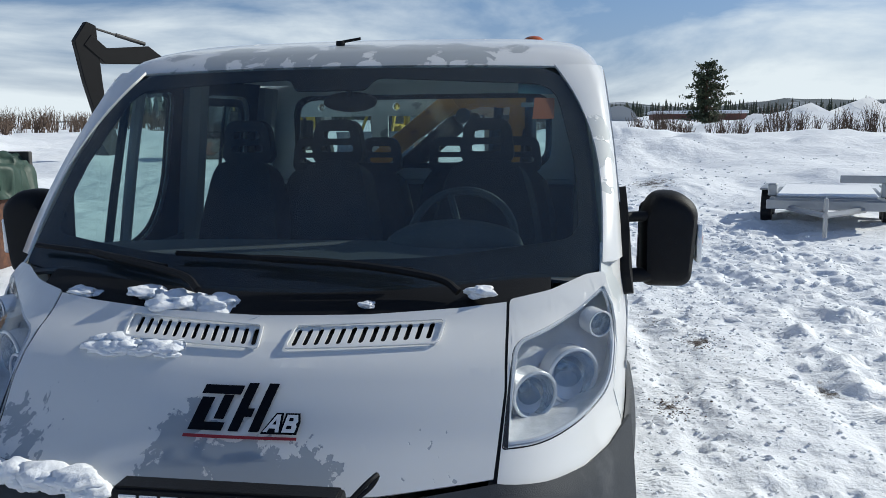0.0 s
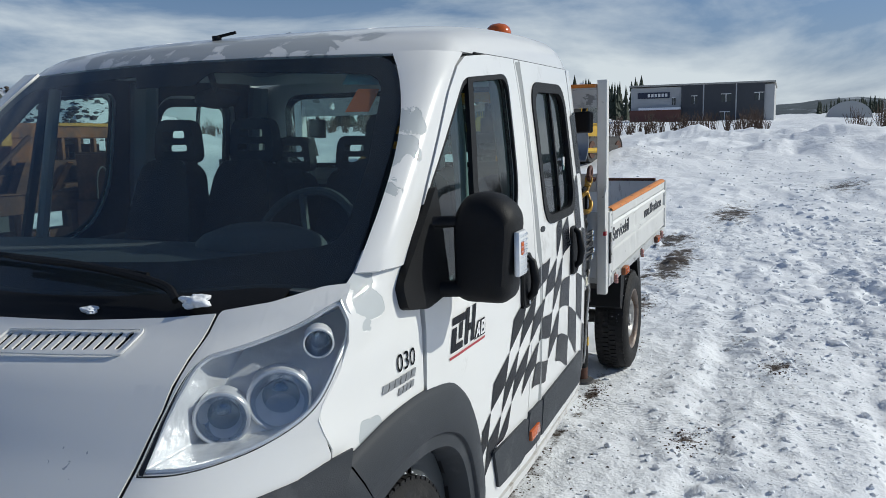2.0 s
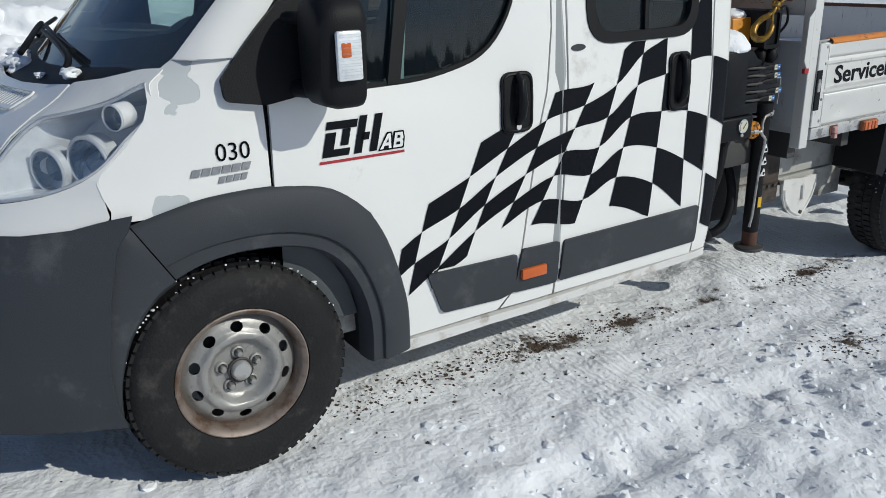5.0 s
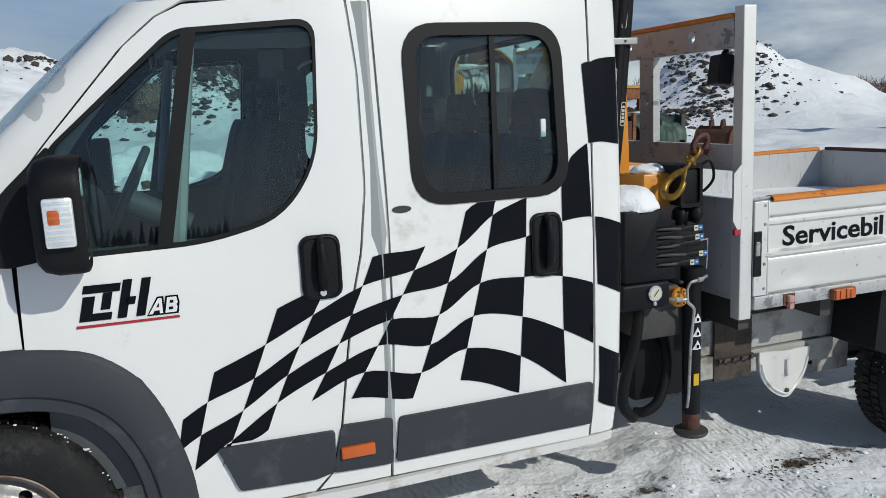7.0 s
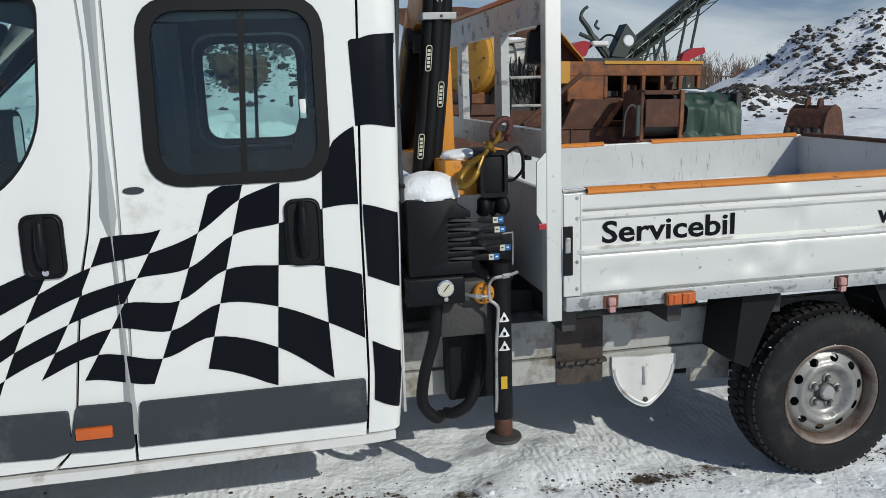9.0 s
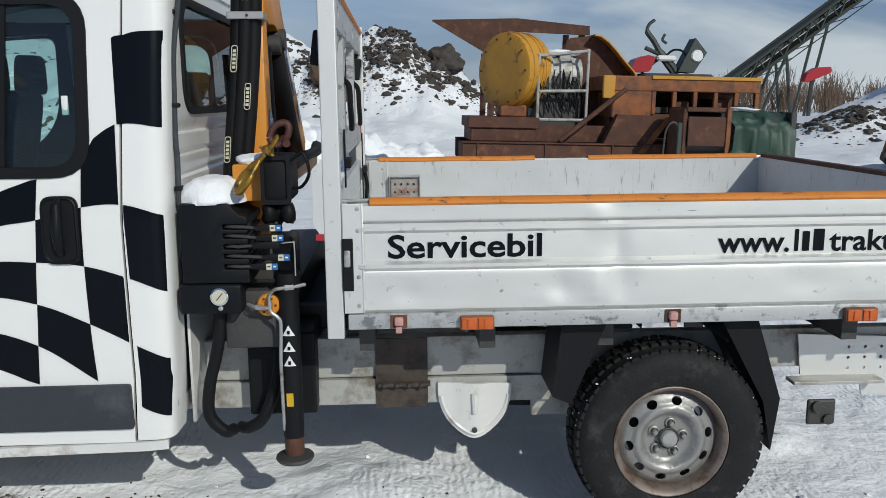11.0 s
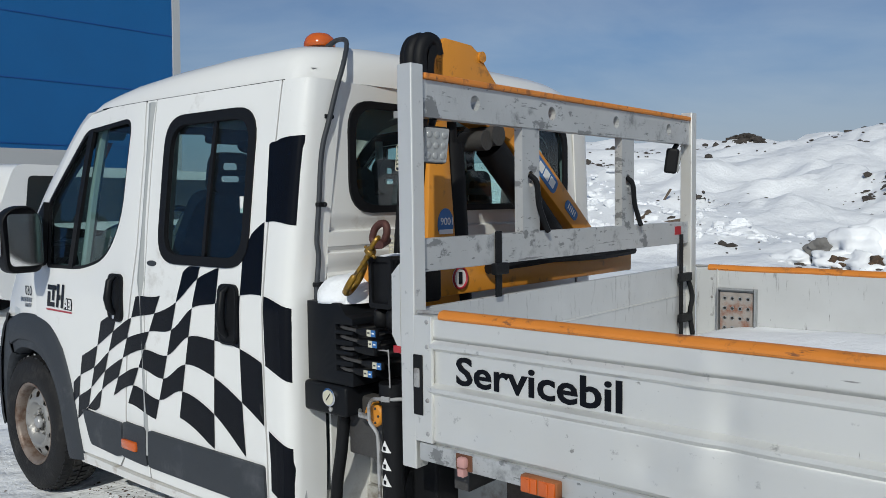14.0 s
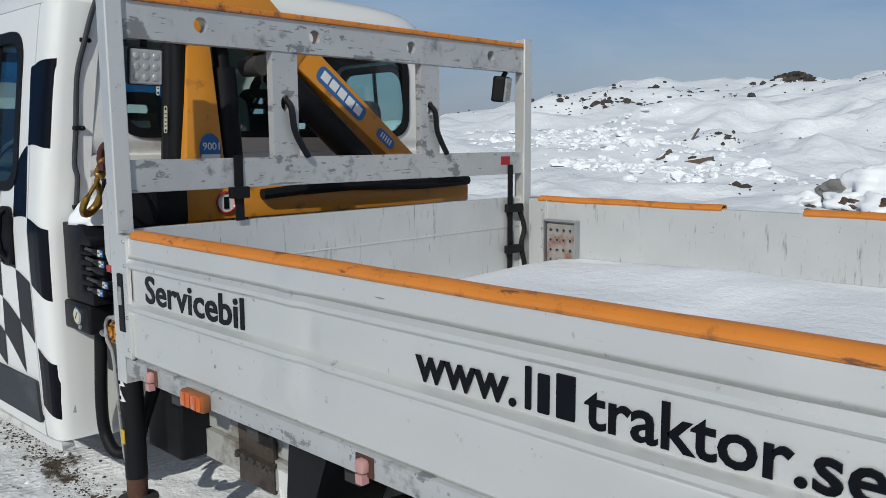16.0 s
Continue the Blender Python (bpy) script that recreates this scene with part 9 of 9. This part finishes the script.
for k in range(6):
    slab(fac, "sign_bar", M_WHITEDEC, 0.1, 0.19, 23.0 + k * 0.75, 23.5 + k * 0.75, 5.9, 6.6, 0)
for y in (15.3, 8.6):
    slab(fac, "wall_trim", M_LIGHTWALL, -0.1, 0.0, y - 0.12, y + 0.12, 0, 8.2, 0)
for y, w, z in ((17.6, 0.9, 4.2), (11.3, 1.6, 4.4), (4.6, 1.5, 4.5), (11.5, 1.6, 0.6), (21.8, 0.6, 4.0)):
    wn_ = slab(fac, "window", M_DARKGLASS, -0.06, 0.0, y - w, y + w * 0.2, z, z + 1.6, 0)
    slab(wn_, "window_frame", M_WHITEDEC, -0.12, -0.07, y - w - 0.1, y + w * 0.2 + 0.1, z + 1.6, z + 1.75, 0)
    slab(wn_, "mullion", M_WHITEDEC, -0.12, -0.07, y - w * 0.45, y - w * 0.35, z, z + 1.6, 0)
for x, y, w, d, h, nm, mt_, lab in ((196, -14, 9, 7, 3.6, "arched_hall", M_GALV, "pale arched storage hall with snow on it"), (205, -34, 22, 9, 1.7, "low_red_barn", M_RUSTWALL, "long low red barn with snowy roof")):
    hb_ = root(nm, lab, "building", Matrix.Translation((x, y, ground_at(x, y) - 0.3)))
    if nm == "arched_hall":
        part("arch_shell", prism_x([(w * 0.5 * math.cos(a), 0.3 + h * math.sin(a)) for a in np.linspace(0, math.pi, 16)], d), M_GALV, hb_, smooth=True)
    else:
        slab(hb_, "wall", mt_, 0, d, -w / 2, w / 2, 0, h, 0)
        slab(hb_, "snowy_roof", M_SNOW, -0.6, d + 0.6, -w / 2 - 0.5, w / 2 + 0.5, h, h + 0.8, 0.2)

# ---- trees and bushes ----
def conifer(bm, x, y, z, h, r, seed, n=7):
    rnd = random.Random(seed)
    for k in range(n):
        t = k / n
        z0, rr = z + h * (0.12 + 0.86 * t), r * (1 - t) ** 0.9 + 0.05
        m = 7
        top = bm.verts.new((x, y, min(z + h, z0 + h * 0.26)))
        ring = [bm.verts.new((x + rr * rnd.uniform(0.6, 1.15) * math.cos(a), y + rr * rnd.uniform(0.6, 1.15) * math.sin(a), z0 - rnd.uniform(0, 0.05) * h)) for a in np.arange(m) * 2 * math.pi / m]
        for i in range(m):
            bm.faces.new((top, ring[i], ring[(i + 1) % m]))


def far_wood(name, label, place, count, seed, hmin, hmax, material):
    bm = bmesh.new()
    rnd = random.Random(seed)
    for k in range(count):
        x, y = place(rnd)
        h = rnd.uniform(hmin, hmax)
        conifer(bm, x, y, ground_at(x, y) - 0.2, h, h * 0.17, seed * 1000 + k, 4)
    return tagged(part(name, bm, material), label, "forest", kind="stuff")


def polar(a0, a1, d0, d1):
    def f(rnd):
        a, d = radians(rnd.uniform(a0, a1)), rnd.uniform(d0, d1)
        return d * math.cos(a), d * math.sin(a)
    return f


far_wood("conifer_wood", "dark conifer wood at the edge of the yard", polar(8, 30, 230, 330), 260, 1, 8, 14, M_NEEDLE)
far_wood("conifer_wood", "dark conifer wood across the yard, mirrored in the side windows", polar(-142, -48, 70, 105), 1500, 3, 3.5, 6.5, M_NEEDLE)
far_wood("conifer_wood", "dark conifer wood below the hill", polar(-30, -2, 300, 460), 420, 2, 4, 7, M_NEEDLE)


def bush(bm, x, y, z, h, seed, n=26, thin=0.012):
    rnd = random.Random(seed)
    for k in range(n):
        a, lean = rnd.uniform(0, 6.28), rnd.uniform(0.05, 0.45)
        L = h * rnd.uniform(0.55, 1.0)
        p0 = Vector((x + rnd.uniform(-0.25, 0.25) * h * 0.6, y + rnd.uniform(-0.25, 0.25) * h * 0.6, z))
        d = Vector((math.cos(a) * lean, math.sin(a) * lean, 1)).normalized()
        p1, p2 = p0 + d * L * 0.5, p0 + d * L * 0.5 + (d + Vector((rnd.uniform(-.25, .25), rnd.uniform(-.25, .25), 0))).normalized() * L * 0.5
        tube(bm, [p0, p1, p2], [thin, thin * 0.8, thin * 0.4], 3, False)
        for j in range(2):
            q = p1.lerp(p2, rnd.uniform(0.0, 0.7))
            tube(bm, [q, q + Vector((rnd.uniform(-.3, .3), rnd.uniform(-.3, .3), rnd.uniform(0.2, 0.5))) * L * 0.5], [thin * 0.6, thin * 0.3], 3, False)


def thicket(name, label, place, count, seed, hmin, hmax, thin=0.015, n=20):
    bm = bmesh.new()
    rnd = random.Random(seed)
    for k in range(count):
        x, y = place(rnd)
        bush(bm, x, y, ground_at(x, y) - 0.05, rnd.uniform(hmin, hmax), seed * 997 + k, n, thin)
    return tagged(part(name, bm, M_TWIG), label, "bushes", kind="stuff")


thicket("willow_thicket", "bare brown willow bushes behind the snow mounds", polar(-24, -6, 50, 66), 46, 4, 1.2, 2.6, 0.02)
thicket("willow_thicket", "bare brown bushes before the workshop", polar(0, 12, 62, 90), 46, 5, 1.2, 2.6, 0.025)
thicket("birch_scrub", "brown birch scrub along the far edge of the yard", polar(24, 52, 120, 210), 190, 6, 2.0, 4.2, 0.05, 14)
thicket("birch_scrub", "brown birch scrub beyond the scrap heap", polar(46, 70, 85, 135), 150, 7, 3.0, 5.5, 0.045, 16)

# the lone pine: trunk, limbs and many needle clumps
px, py = 78.0, -14.3
pz = ground_at(px, py)
pine = root("pine_tree", "lone dark green pine behind the snow mounds", "tree", Matrix.Translation((px, py, pz - 0.2)) @ Matrix.Diagonal((1.3, 1.3, 1.08, 1)))
bm = bmesh.new()
tube(bm, [(0, 0, 0), (0.05, 0, 1.5), (0, 0.05, 3.5), (0, 0, 5.6)], [0.17, 0.14, 0.09, 0.03], 8)
part("trunk", bm, M_BARK, pine, smooth=True)
rnd = random.Random(12)
bm, bc = bmesh.new(), bmesh.new()
for k in range(95):
    t = rnd.uniform(0.12, 1.0)
    z = 5.7 * t
    r = (2.0 * (1 - t) ** 0.38 * rnd.uniform(0.4, 1.1) + 0.25) * (0.75 + 0.25 * math.cos(rnd.uniform(0, 6.28)))
    a = rnd.uniform(0, 6.28)
    e = Vector((r * math.cos(a), r * math.sin(a), z + rnd.uniform(-0.1, 0.5)))
    tube(bm, [(0, 0, z - 0.2), e], [0.035, 0.01], 4, False)
    for j in range(48):
        c = Vector((0, 0, z - 0.1)).lerp(e, rnd.uniform(0.25, 1.1)) + Vector((rnd.gauss(0, 0.16), rnd.gauss(0, 0.16), rnd.gauss(0, 0.11)))
        s_ = rnd.uniform(0.06, 0.16)
        d1, d2 = Vector((rnd.gauss(0, 1), rnd.gauss(0, 1), rnd.gauss(0, 1))).normalized() * s_, Vector((rnd.gauss(0, 1), rnd.gauss(0, 1), rnd.gauss(0, 1))).normalized() * s_
        bc.faces.new([bc.verts.new(c + d1), bc.verts.new(c + d2), bc.verts.new(c - d1 * 0.8), bc.verts.new(c - d2 * 0.7)])
part("branchwork", bm, M_BARK, pine)
part("crown", bc, M_PINE, pine)


def bare_tree(x, y, h, seed):
    t = root("bare_birch", "bare leafless birch with fine twigs", "tree", Matrix.Translation((x, y, ground_at(x, y) - 0.1)))
    bm = bmesh.new()
    rnd = random.Random(seed)
    tube(bm, [(0, 0, 0), (0.1, 0, h * 0.4), (0, 0.1, h * 0.75), (0, 0, h)], [0.13, 0.10, 0.06, 0.02], 6)
    part("trunk", bm, M_BARK, t)
    bm = bmesh.new()
    for k in range(34):
        z = h * rnd.uniform(0.22, 0.95)
        a, L = rnd.uniform(0, 6.28), (h - z) * rnd.uniform(0.4, 0.7) + 0.5
        e = Vector((L * 0.8 * math.cos(a), L * 0.8 * math.sin(a), z + L * rnd.uniform(0.3, 0.8)))
        tube(bm, [(0, 0, z), e], [0.035, 0.012], 4, False)
        for j in range(7):
            q = Vector((0, 0, z)).lerp(e, rnd.uniform(0.3, 1.0))
            tube(bm, [q, q + Vector((rnd.gauss(0, 0.5), rnd.gauss(0, 0.5), rnd.uniform(0, 0.6))) * L * 0.4], [0.014, 0.006], 3, False)
    part("branchwork", bm, M_TWIG, t)


bare_tree(55, 16.2, 6.5, 1)
bare_tree(62, 24.0, 7.0, 2)
bare_tree(52, -30.0, 5.0, 3)

# far forested hill: a low ridge line of trees and snow
bm = bmesh.new()
rows = []
for d, k in ((1500, 0.0), (1650, 0.55), (1850, 1.0), (2300, 0.85)):
    line = []
    for a in np.linspace(-75, 130, 180):
        x, y = d * math.cos(radians(a)), d * math.sin(radians(a))
        top = 1600 * math.tan(radians(lerp(a, [(-75, 1.8), (-40, 2.3), (-20, 2.5), (-14, 2.75), (-9, 2.2), (-4, 2.75), (2, 2.2), (15, 1.9), (40, 1.2), (70, 0.9), (130, 0.6)])))
        line.append(Vector((x, y, 14 + (top - 14) * k + 3.5 * k * float(fbm(np.array([a * 1.3]), np.array([d * 0.01]), 4, 5)[0]))))
    rows.append(line)
loft(bm, rows)
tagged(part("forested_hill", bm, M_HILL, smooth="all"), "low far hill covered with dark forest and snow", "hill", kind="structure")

# ---- stones on the rubble banks, rocks, snow lumps and crumbs ----
def stones(name, label, spots, count, seed, smin, smax, material=None, category="stones", sub=1):
    rs = np.random.RandomState(seed)
    bm = bmesh.new()
    bmesh.ops.create_icosphere(bm, subdivisions=sub, radius=1.0)
    unit = np.array([v.co for v in bm.verts])
    tris = np.array([[v.index for v in f.verts] for f in bm.faces])
    bm.free()
    sp = np.array(spots)[np.arange(count) % len(spots)]
    x, y = rs.normal(sp[:, 0], sp[:, 2]), rs.normal(sp[:, 1], sp[:, 3])
    size = smin * (smax / smin) ** (rs.rand(count) ** 2.2)
    z = ground_height(x, y) + size * 0.1
    shape = np.stack([rs.uniform(0.7, 1.3, count), rs.uniform(0.7, 1.3, count), rs.uniform(0.4, 0.8, count)], -1) * size[:, None]
    jag = rs.uniform(0.62, 1.25, (count, len(unit), 1))
    verts = unit[None] * jag * shape[:, None] + np.stack([x, y, z], -1)[:, None]
    faces = tris[None] + (np.arange(count) * len(unit))[:, None, None]
    me = bpy.data.meshes.new(name)
    me.from_pydata(verts.reshape(-1, 3).tolist(), [], faces.reshape(-1, 3).tolist())
    me.materials.append(material or M_STONE)
    return tagged(new(name, me), label, category, kind="stuff")


stones("rubble_stones", "dark broken stones showing through the snow on the bank", [(2.6, 28.6, 2.0, 0.9), (5.5, 29.6, 2.0, 0.9), (8.0, 30.3, 2.5, 0.9), (1.2, 29.4, 1.0, 0.5), (3, 30.6, 1.8, 0.8), (-1.4, 30.2, 0.9, 0.6), (4.0, 29.2, 0.8, 0.5), (2.6, 29.8, 0.6, 1.0), (6.4, 30.4, 0.5, 0.9)], 2500, 1, 0.03, 0.22)
stones("rubble_stones", "dark rubble on the far snow banks", [(22.5, 30.5, 1.6, 1.6), (22.5, 30.5, 1.6, 1.6), (34, 38, 3, 2), (20, 36, 2, 2), (32, 34, 1.2, 1.6), (29.5, 33, 1.2, 1.0), (30.5, 36, 0.8, 2.2), (27, 33.5, 1.0, 0.6)], 2600, 2, 0.04, 0.24)
stones("hill_stones", "dark stones along the crest of the snowy hill", [(-12, 58, 14, 1.6), (-16, 52, 9, 3), (-2, 56, 8, 2), (-28, 50, 12, 3), (-26, 46, 2.2, 0.8), (-33, 50, 2.5, 0.8), (-5, 57, 2.0, 0.7)], 900, 3, 0.07, 0.36)
stones("rock_pile", "pile of brown rocks standing on the crest of the hill", [(-17, 55.2, 0.9, 0.6), (-17.2, 55, 0.5, 0.5), (-16.6, 55.3, 0.6, 0.5)], 320, 13, 0.08, 0.40)
stones("hill_rocks", "dark rocks sticking out of the snow", [(-7.9, 25.8, 0.5, 0.25), (-7.6, 26.1, 0.4, 0.2), (-9, 26, 5, 4), (-3, 18, 2, 1.2), (-5.9, 20.4, 0.3, 0.15)], 90, 4, 0.03, 0.20)
stones("broken_snow", "rough lumps of broken snow at the foot of the hill", [(-17, 30, 2.2, 1.6), (-13, 26, 2.5, 1.2), (-10, 22, 2.5, 1.0), (-6, 18.6, 2.5, 0.7), (-21, 33, 3, 2)], 900, 14, 0.05, 0.34, M_SNOW, "snow", 2)


def timber(x, y, length, w, h, turn, tilt, label):
    t = root("timber_piece", label, "timber", Matrix.Translation((x, y, ground_at(x, y) + 0.05)) @ Matrix.Rotation(radians(turn), 4, "Z") @ Matrix.Rotation(radians(tilt), 4, "Y"), group="timber in the snow")
    part("beam", cbox(-length / 2, length / 2, -w / 2, w / 2, -h / 2, h / 2, 0.012), M_TIMBER, t)
    bm = bmesh.new()
    lump(bm, (-0.1 * length, 0, h * 0.5), (length * 0.3, w * 0.45, 0.03), 6, 2, 0.4)
    part("snow_cap", bm, M_SNOW, t, smooth="all")


timber(-5.85, 20.1, 0.80, 0.22, 0.18, 15, -12, "grey-brown timber beam lying half buried in the snow")
timber(-7.1, 20.3, 0.55, 0.14, 0.12, 60, -35, "short broken timber sticking out of the snow")
timber(-8.7, 25.2, 0.75, 0.10, 0.08, 30, -60, "dark branch stump sticking up out of the snow")
# a brown earth face and two dark boulders on the rubble bank
for x, y, up, size, seed, material, label in ((0.85, 28.9, -0.15, (1.25, 0.9, 0.95), 3, M_EARTH, "large brown earth boulder on the rubble bank"), (4.6, 30.6, 0.1, (0.9, 0.7, 0.6), 8, M_STONE, "dark rock on the rubble bank")):
    bm = bmesh.new()
    lump(bm, (x, y, ground_at(x, y) + up), size, seed, 4, 0.55)
    bk = part("boulder", bm, material)
    tagged(bk, label, "boulder")
# heap of ploughed snow with stones frozen into it
for k, (x, y, s_, up, flat_) in enumerate(((0.0, 16.3, 0.62, 0.30, 0.9), (0.65, 16.5, 0.72, 0.26, 0.95), (1.35, 16.4, 0.70, 0.22, 0.9), (2.05, 16.6, 0.62, 0.12, 0.8), (2.8, 16.8, 0.55, 0.0, 0.7), (-0.35, 15.7, 0.45, 0.05, 0.6), (0.35, 15.6, 0.55, 0.0, 0.6), (1.1, 15.6, 0.6, 0.0, 0.55), (1.9, 15.7, 0.6, -0.05, 0.5), (-1.2, 16.0, 0.42, -0.05, 0.6), (3.5, 16.9, 0.5, -0.1, 0.6), (2.7, 15.9, 0.5, -0.1, 0.5))):
    bm = bmesh.new()
    lump(bm, (x, y, ground_at(x, y) + s_ * up), (s_ * 1.15, s_, s_ * flat_), k + 5, 4, 0.5)
    tagged(part("snow_block", bm, M_SNOW, smooth="all"), "rounded block of old ploughed snow in a low heap", "snow block", group="heap of snow blocks")
for k, (x, y, s_) in enumerate(((-0.72, 16.0, 0.36), (-0.15, 15.35, 0.22), (0.55, 15.2, 0.2), (0.9, 15.75, 0.24))):
    bm = bmesh.new()
    lump(bm, (x, y, ground_at(x, y) + 0.05 + s_ * 0.4), (s_ * 0.95, s_ * 0.6, s_ * 0.75), k + 21, 4, 0.6)
    tagged(part("heap_boulder", bm, M_EARTH if k else M_GREYROCK), "grey boulder frozen into the snow heap" if not k else "brown clod of earth in the snow heap", "boulder", group="boulders in the snow heap")
stones("heap_stones", "dark stones at the foot of the snow heap", [(0.2, 15.2, 0.5, 0.2), (0.9, 15.1, 0.6, 0.2), (3.9, 15.5, 0.35, 0.3), (3.9, 15.5, 0.35, 0.3)], 90, 6, 0.03, 0.17)
stones("snow_crumbs", "crumbs of broken snow on the driven ground", [(2, -1.6, 2.5, 0.4), (2, -2.2, 3.5, 0.6), (3.5, -3.2, 3, 0.8), (5, -1.9, 2, 0.5), (7, -2.5, 3, 1.0), (10, -4, 4, 1.6)], 7000, 8, 0.004, 0.026, M_SNOW, "snow")
stones("snow_clods", "clods of ploughed and driven snow on the yard", [(9, -3.2, 2.5, 1.0), (14, -3.8, 4, 2.0), (20, -5, 5, 3.5), (6, -4.6, 2.5, 1.2), (28, -6, 6, 5), (16, -2.2, 5, 0.5), (30, 1, 4, 3)], 2400, 18, 0.012, 0.075, M_SNOW, "snow")
stones("gravel_grit", "dark grit and bark crumbs on the snow", [(1.45, -0.73, 0.16, 0.05), (1.9, -0.74, 0.2, 0.05), (1.1, -0.72, 0.25, 0.05), (0.64, -0.75, 0.25, 0.08), (3.3, -0.8, 0.2, 0.05), (4.55, -0.8, 0.15, 0.05), (2.6, -1.5, 0.15, 0.08), (1.7, -0.9, 1.2, 0.2), (4.4, -1.95, 0.2, 0.1), (9.0, -0.6, 1.1, 0.2), (11.3, -0.35, 0.6, 0.25), (6.5, -0.6, 0.5, 0.12)], 4200, 9, 0.002, 0.010, M_GRIT, "grit", 1)
